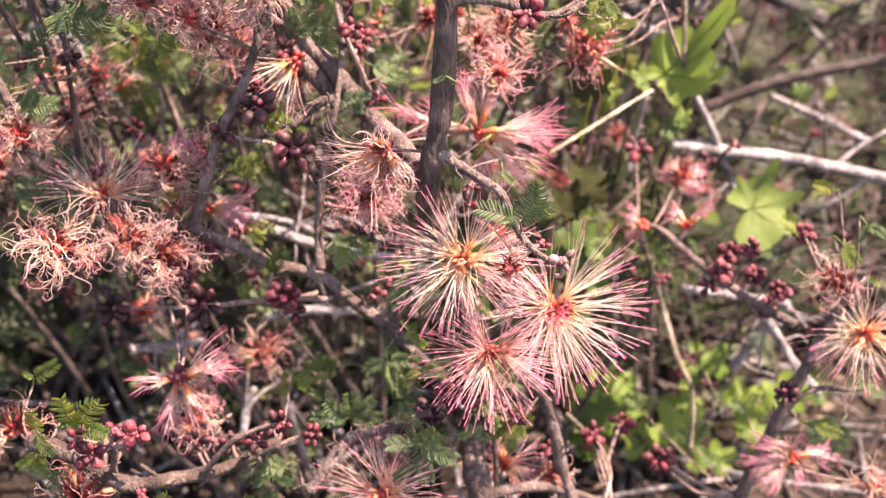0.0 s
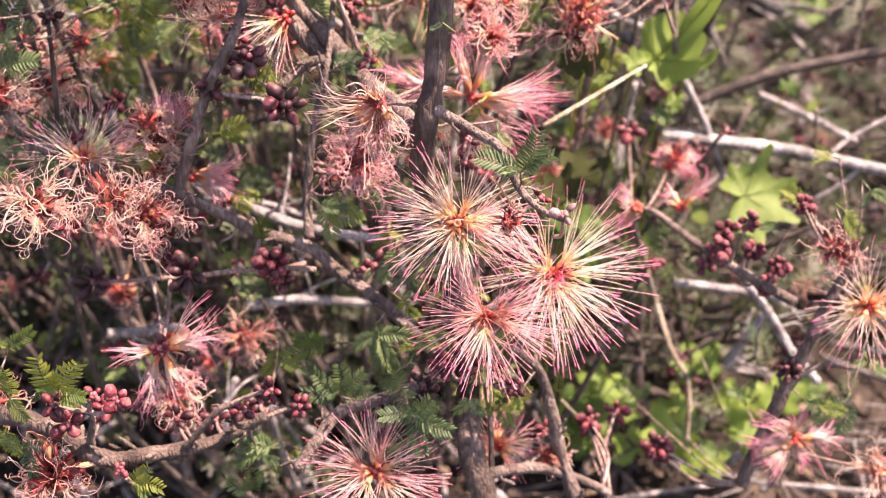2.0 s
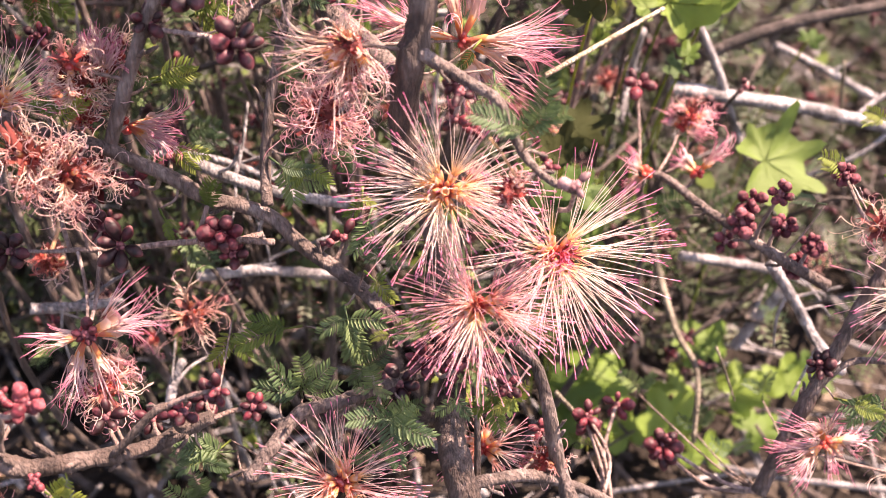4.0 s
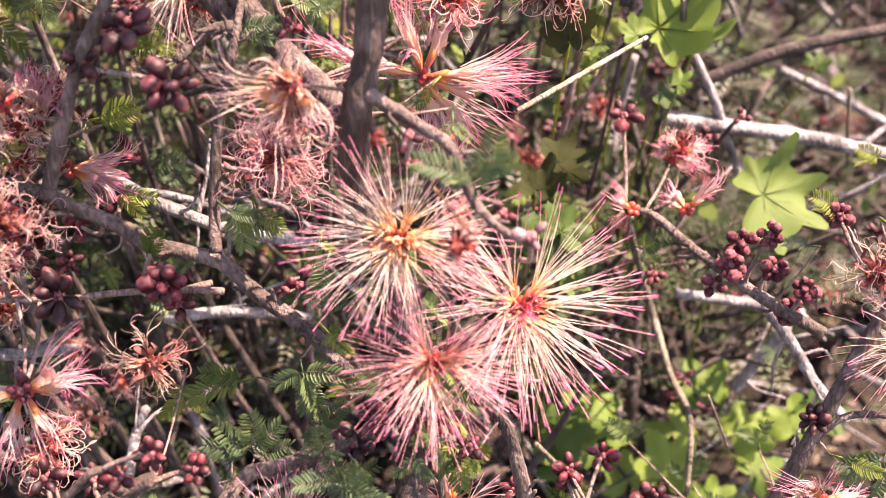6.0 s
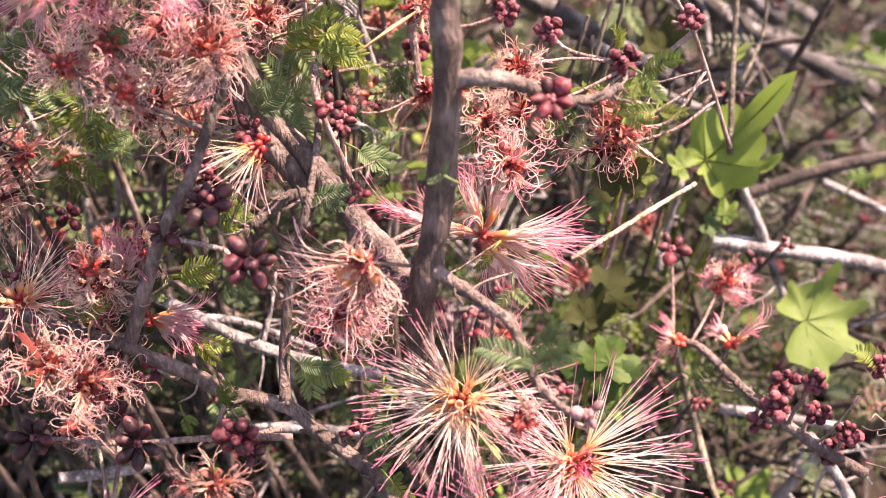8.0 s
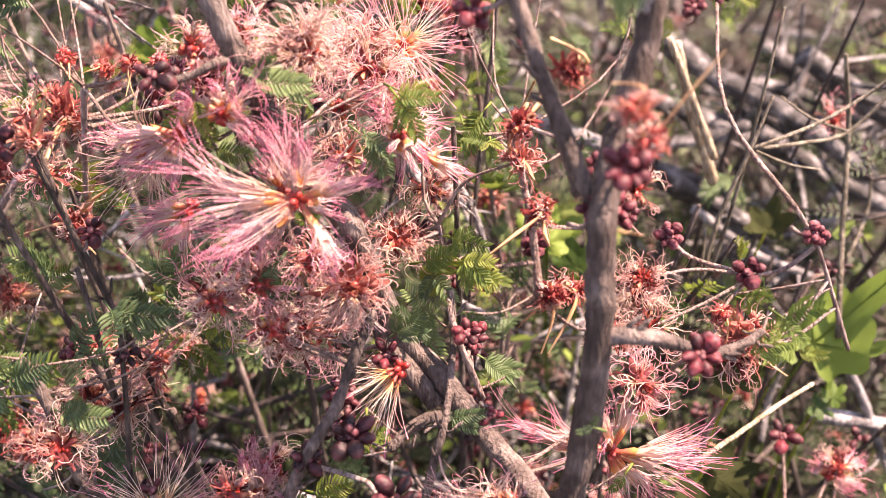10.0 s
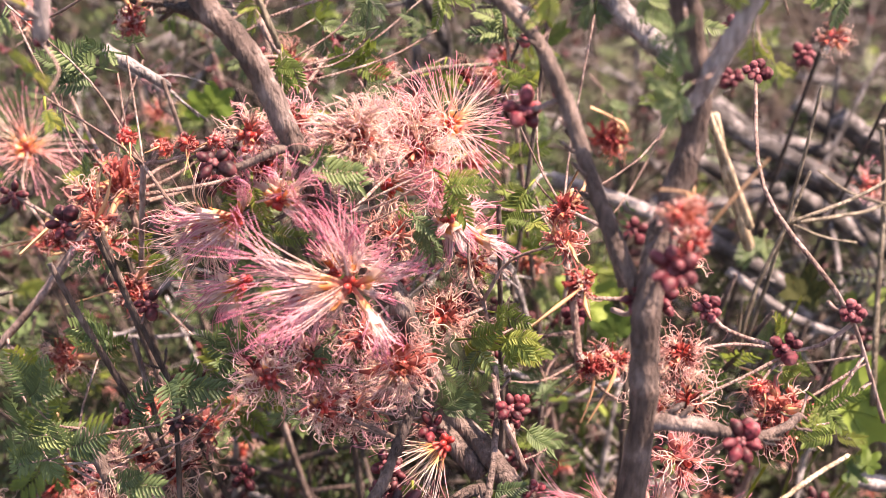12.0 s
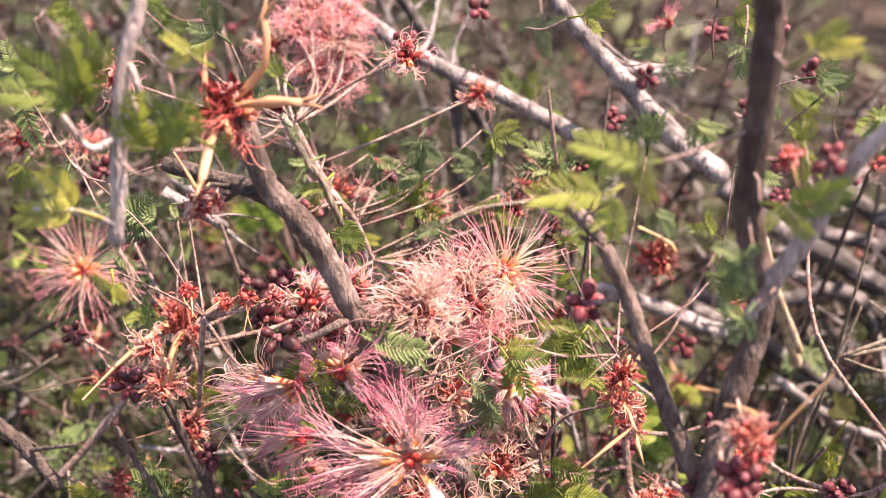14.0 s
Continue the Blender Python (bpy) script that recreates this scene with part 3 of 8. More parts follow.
def fern_leaf(place, tips, tone=0, owner=None, longest=0.0135):
    """A feathery leaf: a short stalk with a pinna to each tip."""
    place = Vector(place)
    rng = random.Random(int(abs(place.x) * 1e5) + int(place.z * 1e6))
    mean = sum((Vector(t) for t in tips), Vector()) / len(tips)
    back = -mean.normalized() * 0.004 + Vector((0, 0.003, -0.002))
    b = Build()
    b.tube([back, back * 0.5, Vector()], [0.0004, 0.00032, 0.00025], 5)
    leaf = part("feathery_leaf", b.mesh("feathery_leaf", leaf_skins[tone]), owner or shrub, Matrix.Translation(place), LEAF_WORDS[tone] + " feathery leaf")
    for t in tips:
        t = Vector(t)
        z = t.normalized()
        face = Vector((rng.uniform(-0.5, 0.5), -0.75, 0.65 + rng.uniform(-0.3, 0.3)))
        y = (face - z * face.dot(z)).normalized()
        x = y.cross(z)
        m = Matrix((x, y, z)).transposed().to_4x4()
        part("pinna", PINNAE[tone][rng.randrange(3)], leaf, Matrix.Translation(place) @ m @ Matrix.Scale(min(t.length * 0.86, longest), 4))
    if owner is None:
        joined(place + back, leaf, mean, 0.0003)


def blade_edge(shape, angle):
    """How far a lobed leaf's edge lies from its foot, by the angle from its tip."""
    if shape == 2:
        return max(0.1, math.exp(-((angle / 22) ** 2) * 0.9), 0.3 * math.exp(-((angle / 70) ** 2)))
    if shape == 4:
        a = abs(angle)
        return max(0.5 * (1 if a < 45 else max(0.16, (176 - a) / 131)) - 0.04 * math.cos(radians(a * 8)), math.exp(-((a / 19) ** 1.5)))
    if shape == 3:
        return max([0.62] + [far * math.exp(-(((abs(angle) - at) / wide) ** 2)) for at, far, wide in ((0, 1.0, 17), (46, 0.95, 17), (92, 0.8, 18), (130, 0.66, 22))]) * (1 if abs(angle) < 140 else max(0.12, (176 - abs(angle)) / 36))
    lobes = ((0, 1.0, 17), (48, 0.72, 17), (95, 0.5, 20)) if shape else ((0, 1.0, 27), (52, 0.93, 26), (103, 0.76, 26))
    d = 0.4 if shape else 0.6
    for at, far, wide in lobes:
        d = max(d, far * math.exp(-(((abs(angle) - at) / wide) ** 2) * 0.62))
    d *= 1 + 0.045 * math.sin(angle * 0.62)
    return d * (1 if abs(angle) < 130 else max(0.12, (176 - abs(angle)) / 46))


def broad_blade(shape, rng):
    """A palmately lobed blade, one unit from foot to tip, along z, facing y."""
    b = Build()
    angles = [-174 + 348 * k / 72 for k in range(73)]
    rings = (0.3, 0.55, 0.8, 1.0)
    cup_up, twist, wave = rng.uniform(-0.2, 0.45), rng.uniform(-0.5, 0.5), rng.uniform(0, 6)

    def height(x, z, ring, a):
        return cup_up * (x * x + z * z) + twist * x * z - 0.06 * abs(math.cos(radians(a) * 1.76)) * ring + (0.09 * math.sin(4 * x + 3 * z + wave) + 0.05 * math.sin(9 * x - 7 * z + 2 * wave)) * ring

    verts, faces = [Vector((0, 0, 0))], []
    for ring in rings:
        for a in angles:
            d = blade_edge(shape, a) * ring * (1 + 0.012 * rng.uniform(-1, 1)) * (1 + 0.16 * math.sin(radians(a) + wave) + 0.08 * math.sin(2.3 * radians(a) + 2 * wave))
            x, z = math.sin(radians(a)) * d, math.cos(radians(a)) * d
            verts.append(Vector((x, height(x, z, ring, a), z)))
    n = len(angles)
    for k in range(n - 1):
        faces.append((0, 1 + k, 2 + k))
        for ring in range(len(rings) - 1):
            a = 1 + ring * n + k
            faces.append((a, a + n, a + n + 1, a + 1))
    b.patch(verts, faces)
    for a in (-103, -52, 0, 52, 103):
        line = []
        for t in (0.02, 0.35, 0.7, 0.92):
            d = blade_edge(shape, a) * t * (1 + 0.16 * math.sin(radians(a) + wave) + 0.08 * math.sin(2.3 * radians(a) + 2 * wave))
            x, z = math.sin(radians(a)) * d, math.cos(radians(a)) * d
            line.append(Vector((x, height(x, z, t, a) - 0.006, z)))
        b.tube(line, [0.014, 0.011, 0.008, 0.003], 4)
    return b


OLIVE = broad_blade(0, random.Random(77)).mesh("broad_leaf", shaded_olive_skin)
BRIGHT = [broad_blade(s, random.Random(50 + s)).mesh("broad_leaf", broad_skin if s == 4 else bright_skin) for s in (0, 1, 2, 3, 4)]
BLADES = [[broad_blade(s, random.Random(30 + s * 9 + k)).mesh("broad_leaf", broad_skin) for k in range(5)] for s in (0, 1)]
weed = thing("broad_leaved_weed", (0.1, 0.1, 0.0), "low plant with bright yellow-green lobed leaves", "plant")


def lobed_leaf(place, tip, face, size, shape=0, olive=False, bright=False):
    z = Vector(tip).normalized()
    face = Vector(face)
    y = (face - z * face.dot(z)).normalized()
    m = Matrix((y.cross(z), y, z)).transposed().to_4x4()
    place = Vector(place)
    leaf = part("broad_leaf", OLIVE if olive else BRIGHT[shape] if bright else BLADES[shape][rnd.randrange(5)], weed, Matrix.Translation(place) @ m @ Matrix.Scale(size * 0.72, 4), "olive lobed leaf, colour darkened for shade" if olive else "")
    root = Vector((place.x * 0.9 + 0.005, place.y + 0.035, max(0.0, place.z - 0.12)))
    b = Build()
    line = smooth_line([root, root.lerp(place, 0.55) + Vector((0, 0.012, 0.0)), place], 5)
    b.tube([p - root for p in line], 0.0005, 5)
    part("leaf_stalk", b.mesh("leaf_stalk", leaf_skins[1]), weed, Matrix.Translation(root))


def dead_branch(pts, r0, r1, dark=False):
    b, line = rough_tube(pts, r0, r1, rnd, 9, 8, 0.1)
    o = Vector(pts[0])
    b.v = [p - o for p in b.v]
    skin = (dead_wood, shade_brown_bark, dappled_shade_bark)[int(dark)]
    ob = new("dead_branch", b.mesh("dead_branch", skin))
    ob.location = o
    AT[ob] = o
    tagged(ob, ("dead branch among the stems, darkened to brown for shade", "grey dead branch lying among the stems, dappled shade in its colour")[dark == 2] if dark else "weathered grey dead branch lying among the stems", "branch", "dead branches")
    for k in range(rnd.choice((2, 3, 4))):
        at = rnd.randrange(2, len(line) - 3)
        p, way = line[at], (line[at + 1] - line[at]).normalized()
        d = (way * rnd.uniform(0.3, 1.0) + wandering(rnd, 0.7)).normalized()
        r = max(0.0005, r1 * rnd.uniform(0.22, 0.5))
        side, _ = rough_tube([p, p + d * r * 14 + wandering(rnd, r * 2), p + d * r * rnd.uniform(20, 42)], r, r * 0.6, rnd, 6, 4, 0.1)
        side.v = [q - p for q in side.v]
        part("side_twig", side.mesh("side_twig", skin), ob, Matrix.Translation(p))


def straw(pts, r0, r1, pale=False):
    b, line = rough_tube(pts, r0 if pale else r0 * 0.8, r1 if pale else r1 * 0.8, rnd, 6, 7, 0.05)
    o = Vector(pts[0])
    b.v = [p - o for p in b.v]
    ob = new("dry_stem", b.mesh("dry_stem", straw_stem if pale else dull_stem))
    ob.location = o
    tagged(ob, "thin dry straw-coloured plant stem" if pale else "thin dull brown dry plant stem", "stem", "dry stems")


# ---- ground ----
b = Build()
cuts = [-900, -60, -8, -2, -0.8] + [-0.5 + 0.025 * k for k in range(61)] + [1.3, 2.2, 4, 9, 60, 900]
for y in cuts:
    for x in cuts:
        near = abs(x) < 1.5 and -0.8 < y < 1.6
        b.v.append(Vector((x, y, 0.012 * noise.noise((x * 9, y * 9, 0)) + 0.006 * noise.noise((x * 30, y * 30, 3)) - 0.006 if near else 0.0)))
        b.a.append(0.0)
n = len(cuts)
b.f = [(j * n + i, j * n + i + 1, (j + 1) * n + i + 1, (j + 1) * n + i) for j in range(n - 1) for i in range(n - 1)]
tagged(new("ground", b.mesh("ground", soil)), "dry brown soil with litter, colour darkened for shade", "ground", kind="structure")

# ---- the plants, piece by piece ----
# the main shrub's limbs
limb([(0.0088, -0.0300, 0.1263), (0.0032, -0.0220, 0.1455), (0.0018, -0.0120, 0.1557), (0.0038, -0.0020, 0.1740), (0.0013, 0.0060, 0.1899), (-0.0049, 0.0120, 0.2084), (-0.0104, 0.0120, 0.2280), (-0.0097, 0.0090, 0.2476), (-0.0063, 0.0110, 0.2646), (-0.0037, 0.0125, 0.3006), (-0.0042, 0.0140, 0.3183), (-0.0041, 0.0160, 0.3320), (-0.0003, 0.0240, 0.3504), (0.0041, 0.0280, 0.3719), (-0.0010, 0.0280, 0.3989), (-0.0012, 0.0260, 0.4239), (-0.0020, 0.0240, 0.4451)], 0.00420, 0.00261, shade_bark)
limb([(0.0033, 0.0280, 0.3691), (0.0041, 0.0270, 0.3769), (0.0098, 0.0240, 0.3910), (0.0152, 0.0200, 0.4088), (0.0223, 0.0160, 0.4227)], 0.00241, 0.00152, pale_bark)
limb([(-0.0028, 0.0220, 0.3238), (-0.0085, 0.0230, 0.3351), (-0.0140, 0.0260, 0.3476), (-0.0194, 0.0300, 0.3607), (-0.0247, 0.0340, 0.3748), (-0.0316, 0.0380, 0.3859), (-0.0408, 0.0420, 0.3932)], 0.00217, 0.00132, bark)
limb([(-0.0081, 0.0260, 0.3296), (-0.0148, 0.0300, 0.3490), (-0.0225, 0.0340, 0.3673), (-0.0292, 0.0360, 0.3819)], 0.00195, 0.00085, bark)
limb([(-0.0064, -0.0020, 0.1700), (-0.0200, 0.0090, 0.1790), (-0.0310, 0.0170, 0.1840), (-0.0395, 0.0200, 0.1895), (-0.0480, 0.0210, 0.1985), (-0.0640, 0.0180, 0.2062), (-0.0705, 0.0185, 0.2110), (-0.0820, 0.0180, 0.2180), (-0.0899, 0.0190, 0.2215), (-0.1135, 0.0230, 0.2272), (-0.1294, 0.0260, 0.2344), (-0.1384, 0.0300, 0.2439), (-0.1429, 0.0340, 0.2603), (-0.1482, 0.0360, 0.2733)], 0.00215, 0.00165, bark)
limb([(-0.0878, 0.0200, 0.2199), (-0.0804, 0.0210, 0.2399), (-0.0736, 0.0210, 0.2567), (-0.0662, 0.0240, 0.2692), (-0.0620, 0.0300, 0.2790), (-0.0573, 0.0340, 0.2896), (-0.0569, 0.0360, 0.2898)], 0.00193, 0.00097, bark)
limb([(-0.0472, 0.0160, 0.2048), (-0.0478, 0.0240, 0.2139), (-0.0456, 0.0280, 0.2314), (-0.0417, 0.0320, 0.2481), (-0.0393, 0.0360, 0.2575), (-0.0377, 0.0500, 0.2696), (-0.0383, 0.0550, 0.2846)], 0.00166, 0.00072, bark)
limb([(-0.0106, 0.0100, 0.2442), (-0.0197, 0.0260, 0.2468), (-0.0275, 0.0360, 0.2494), (-0.0351, 0.0440, 0.2554), (-0.0433, 0.0500, 0.2638), (-0.0510, 0.0520, 0.2710), (-0.0627, 0.0520, 0.3039), (-0.0679, 0.0580, 0.3069), (-0.0801, 0.0580, 0.3279), (-0.0884, 0.0570, 0.3489), (-0.0938, 0.0560, 0.3649), (-0.0994, 0.0560, 0.3762), (-0.1074, 0.0560, 0.3870), (-0.1115, 0.0550, 0.4087)], 0.00300, 0.00285, bark)
limb([(-0.0389, 0.0370, 0.2568), (-0.0440, 0.0360, 0.2568), (-0.0491, 0.0340, 0.2545), (-0.0533, 0.0300, 0.2515)], 0.00177, 0.00131, bark)
limb([(-0.0070, 0.0080, 0.2538), (-0.0010, 0.0040, 0.2516), (0.0050, 0.0000, 0.2496), (0.0114, -0.0060, 0.2475), (0.0165, -0.0140, 0.2390), (0.0222, -0.0190, 0.2348), (0.0292, -0.0210, 0.2323)], 0.00174, 0.00077, bark)
limb([(-0.0036, 0.0130, 0.3003), (0.0036, 0.0110, 0.3024), (0.0125, 0.0120, 0.3000), (0.0210, 0.0160, 0.2943), (0.0299, 0.0220, 0.2917), (0.0362, 0.0280, 0.2918)], 0.00213, 0.00093, bark)
limb([(-0.0028, -0.0120, 0.1716), (-0.0181, -0.0200, 0.1713), (-0.0276, -0.0230, 0.1694), (-0.0382, -0.0230, 0.1653), (-0.0447, -0.0300, 0.1610), (-0.0507, -0.0350, 0.1547)], 0.00170, 0.00184, bark)
limb([(-0.0610, -0.0220, 0.1640), (-0.0680, -0.0260, 0.1630), (-0.0760, -0.0300, 0.1610), (-0.0890, -0.0360, 0.1630), (-0.0980, -0.0390, 0.1640), (-0.1050, -0.0400, 0.1640), (-0.1120, -0.0400, 0.1680), (-0.1190, -0.0380, 0.1740), (-0.1270, -0.0360, 0.1760), (-0.1360, -0.0320, 0.1760)], 0.00185, 0.00290, shade_bark)
limb([(-0.1100, -0.0400, 0.1670), (-0.1090, -0.0410, 0.1740), (-0.1070, -0.0420, 0.1810), (-0.1070, -0.0430, 0.1850)], 0.00130, 0.00080, bark)
limb([(-0.1040, -0.0410, 0.1630), (-0.1010, -0.0430, 0.1600), (-0.0970, -0.0450, 0.1570)], 0.00090, 0.00060, twig_bark)
limb([(-0.0710, 0.0200, 0.2540), (-0.0650, 0.0180, 0.2540), (-0.0580, 0.0140, 0.2550)], 0.00070, 0.00060, twig_bark)
# limb in shadow, given the darkened bark
limb([(-0.1060, 0.0570, 0.3820), (-0.1130, 0.0600, 0.3830), (-0.1240, 0.0660, 0.3830), (-0.1370, 0.0740, 0.3820)], 0.00240, 0.00190, shade_brown_bark)
limb([(0.0405, -0.0200, 0.1156), (0.0339, -0.0120, 0.1340), (0.0292, -0.0070, 0.1545), (0.0252, -0.0040, 0.1658), (0.0177, -0.0020, 0.1720)], 0.00248, 0.00131, bark)
limb([(0.0101, -0.0200, 0.1256), (0.0096, -0.0120, 0.1515), (0.0072, -0.0100, 0.1696)], 0.00106, 0.00072, bark)
limb([(0.0042, -0.0250, 0.1388), (0.0140, -0.0200, 0.1363), (0.0259, -0.0160, 0.1333), (0.0404, -0.0120, 0.1239), (0.0512, -0.0100, 0.1148)], 0.00190, 0.00142, bark)
limb([(0.1192, 0.0300, 0.1653), (0.1060, 0.0340, 0.1716), (0.0932, 0.0450, 0.1758), (0.0854, 0.0620, 0.1743), (0.0770, 0.0780, 0.1747), (0.0695, 0.0810, 0.1745)], 0.00179, 0.00108, bark)
limb([(0.1004, 0.0000, 0.1076), (0.1058, 0.0040, 0.1247), (0.1120, 0.0070, 0.1430), (0.1184, 0.0100, 0.1624), (0.1228, 0.0120, 0.1766), (0.1286, 0.0140, 0.1902)], 0.00250, 0.00164, bark)
limb([(0.1368, 0.0100, 0.1517), (0.1212, 0.0080, 0.1537), (0.1120, 0.0070, 0.1430)], 0.00095, 0.00112, bark)
limb([(-0.0457, 0.0120, 0.1956), (-0.0562, 0.0080, 0.1991), (-0.0689, 0.0080, 0.1985), (-0.0863, 0.0090, 0.1957), (-0.0993, 0.0100, 0.1947)], 0.00101, 0.00071, twig_bark)
limb([(-0.0487, 0.0140, 0.1968), (-0.0641, 0.0080, 0.1977), (-0.0621, 0.0090, 0.2090)], 0.00086, 0.00062, twig_bark)
limb([(-0.0591, -0.0300, 0.1708), (-0.0675, -0.0300, 0.1672), (-0.0704, -0.0340, 0.1787), (-0.0840, -0.0360, 0.1642)], 0.00134, 0.00093, shade_bark)
limb([(-0.1226, 0.0320, 0.4451), (-0.1213, 0.0310, 0.4376), (-0.1253, 0.0280, 0.4259), (-0.1277, 0.0260, 0.4120), (-0.1321, 0.0240, 0.3880)], 0.00163, 0.00156, pale_bark)
limb([(-0.1277, 0.0260, 0.4120), (-0.1331, 0.0230, 0.4106), (-0.1371, 0.0220, 0.4181)], 0.00092, 0.00056, pale_bark)
limb([(-0.1314, 0.0240, 0.3921), (-0.1359, 0.0180, 0.3986), (-0.1443, 0.0160, 0.4002)], 0.00083, 0.00046, pale_bark)
limb([(-0.0897, 0.0560, 0.3483), (-0.0924, 0.0520, 0.3493), (-0.0984, 0.0500, 0.3468), (-0.1058, 0.0480, 0.3454)], 0.00125, 0.00082, bark)
limb([(-0.0297, 0.0500, 0.2525), (-0.0377, 0.0500, 0.2779), (-0.0396, 0.0630, 0.2856), (-0.0420, 0.0700, 0.2954)], 0.00092, 0.00053, twig_bark)
limb([(-0.0125, 0.1000, 0.2505), (-0.0155, 0.1080, 0.2737), (-0.0188, 0.1120, 0.2887), (-0.0198, 0.1000, 0.3084)], 0.00139, 0.00079, twig_bark)
limb([(-0.0420, 0.0460, 0.2540), (-0.0561, 0.0510, 0.2733), (-0.0617, 0.0540, 0.3008), (-0.0674, 0.0560, 0.3134)], 0.00313, 0.00220, bark)
limb([(-0.1182, 0.1360, 0.3656), (-0.1073, 0.1260, 0.3497), (-0.0993, 0.1210, 0.3419), (-0.0932, 0.1160, 0.3301)], 0.00112, 0.00068, twig_bark)
limb([(0.0807, 0.0900, 0.2415), (0.0729, 0.0880, 0.2607), (0.0642, 0.0850, 0.2811), (0.0570, 0.0850, 0.2926)], 0.00070, 0.00055, twig_bark)
limb([(0.0651, 0.0860, 0.2815), (0.0562, 0.0840, 0.2743), (0.0478, 0.0840, 0.2715)], 0.00072, 0.00048, twig_bark)
limb([(-0.1970, 0.0910, 0.2598), (-0.1805, 0.0960, 0.2773), (-0.1663, 0.1010, 0.2952), (-0.1591, 0.1060, 0.3048)], 0.00128, 0.00123, twig_bark)
limb([(-0.1538, 0.1060, 0.3103), (-0.1505, 0.1060, 0.2954), (-0.1514, 0.1060, 0.2751)], 0.00122, 0.00082, twig_bark)
limb([(-0.1375, 0.0850, 0.3287), (-0.1426, 0.0900, 0.3071), (-0.1470, 0.0950, 0.2889)], 0.00089, 0.00082, twig_bark)
# fresh flower heads
fresh_flower((-0.0003, 0.0000, 0.2196), (-0.09, -0.87, 0.49), 0.0239, stamens=130, ring=1)
fresh_flower((0.0282, -0.0030, 0.2018), (0.41, -0.82, 0.40), 0.0268, stamens=130, ring=2)
fresh_flower((0.0076, -0.0200, 0.1983), (0.17, -0.80, 0.10), 0.0195, stamens=130, pink=1)
fresh_flower((-0.0275, -0.0330, 0.1500), (-0.03, -0.55, 0.80), 0.0195, stamens=110, pink=1)
fern_leaf((-0.0150, -0.0300, 0.1700), [(-0.0110, -0.0040, 0.0030), (0.0060, -0.0050, 0.0110), (0.0120, -0.0040, -0.0040), (0.0030, -0.0070, -0.0110)], 0)
fresh_flower((0.1368, 0.0120, 0.1761), (-0.10, -0.95, 0.30), 0.0203, stamens=80)
fresh_flower((-0.1169, 0.0270, 0.2290), (0.14, 0.01, 0.99), 0.0185, stamens=60)
fresh_flower((-0.0540, 0.1110, 0.3300), (0.45, -0.36, 0.80), 0.0180, stamens=75, pink=1)
fresh_flower((-0.2063, 0.1610, 0.2959), (0.06, -0.66, 0.75), 0.0180, stamens=80, pink=1)
fresh_flower((0.0127, -0.0050, 0.1335), (-0.03, -0.59, 0.81), 0.0124, stamens=70, pink=1)
fresh_flower((-0.0505, 0.0400, 0.2702), (-0.72, -0.35, -0.60), 0.0190, stamens=30, spread=48)
wilted_flower((-0.0640, 0.1000, 0.3360), (0.10, -0.48, 0.84), 0.0150, curl=0.9, stamens=70, pink=1)
tufted_flower((-0.0680, 0.0960, 0.3330), (-0.20, -0.50, 0.80), 0.0000, tips=[(-0.0120, -0.0050, 0.0110), (-0.0160, 0.0020, 0.0060), (-0.0130, -0.0080, -0.0040), (0.0060, -0.0080, 0.0140), (0.0100, -0.0080, -0.0060)], faded=True)
# flower heads whose stamens have gathered into brushes
tufted_flower((0.0052, 0.0430, 0.2403), (-0.45, -0.82, 0.36), 0.0000, tips=[(-0.0297, -0.0067, 0.0089), (-0.0264, 0.0089, 0.0044), (-0.0041, -0.0070, 0.0262), (0.0109, 0.0100, 0.0185), (0.0300, -0.0003, -0.0007), (0.0272, 0.0027, -0.0137), (0.0170, 0.0064, -0.0290), (0.0046, 0.0004, -0.0198), (0.0248, -0.0049, 0.0048)])
tufted_flower((-0.0740, 0.0620, 0.3490), (0.00, -0.60, 0.70), 0.0000, tips=[(-0.0130, -0.0070, 0.0080), (-0.0100, -0.0070, 0.0000), (-0.0020, -0.0040, 0.0110), (0.0060, -0.0020, 0.0110), (0.0110, -0.0020, 0.0060)], faded=True)
tufted_flower((-0.0723, 0.0330, 0.3235), (0.37, -0.53, 0.77), 0.0000, tips=[(-0.0327, 0.0010, 0.0075, 0.36), (-0.0307, -0.0040, 0.0005, 0.34), (-0.0217, -0.0120, -0.0105, 0.20), (-0.0147, -0.0120, -0.0145, 0.16), (0.0113, -0.0100, -0.0135, 0.62), (0.0173, -0.0040, 0.0095, 0.42), (-0.0037, 0.0080, 0.0185, 0.20), (0.0013, 0.0040, 0.0145, 0.25), (0.0103, 0.0060, -0.0065, 0.30)])
tufted_flower((-0.0927, -0.0110, 0.1829), (0.15, -0.38, 0.91), 0.0000, tips=[(0.0179, -0.0082, 0.0163), (0.0149, 0.0091, -0.0062), (-0.0089, -0.0054, -0.0183), (0.0057, -0.0021, -0.0218), (-0.0141, -0.0049, -0.0001)])
tufted_flower((-0.0852, 0.0320, 0.2204), (-0.40, -0.62, 0.68), 0.0000, tips=[(0.0165, 0.0024, 0.0014), (0.0146, -0.0056, 0.0004), (0.0115, -0.0052, -0.0061)])
tufted_flower((0.1176, 0.0020, 0.1270), (-0.38, -0.23, 0.90), 0.0000, tips=[(-0.0179, -0.0085, 0.0021), (-0.0105, -0.0080, 0.0212), (0.0205, 0.0111, -0.0174), (0.0230, 0.0110, -0.0076), (0.0035, -0.0075, -0.0064), (-0.0132, -0.0114, -0.0017)])
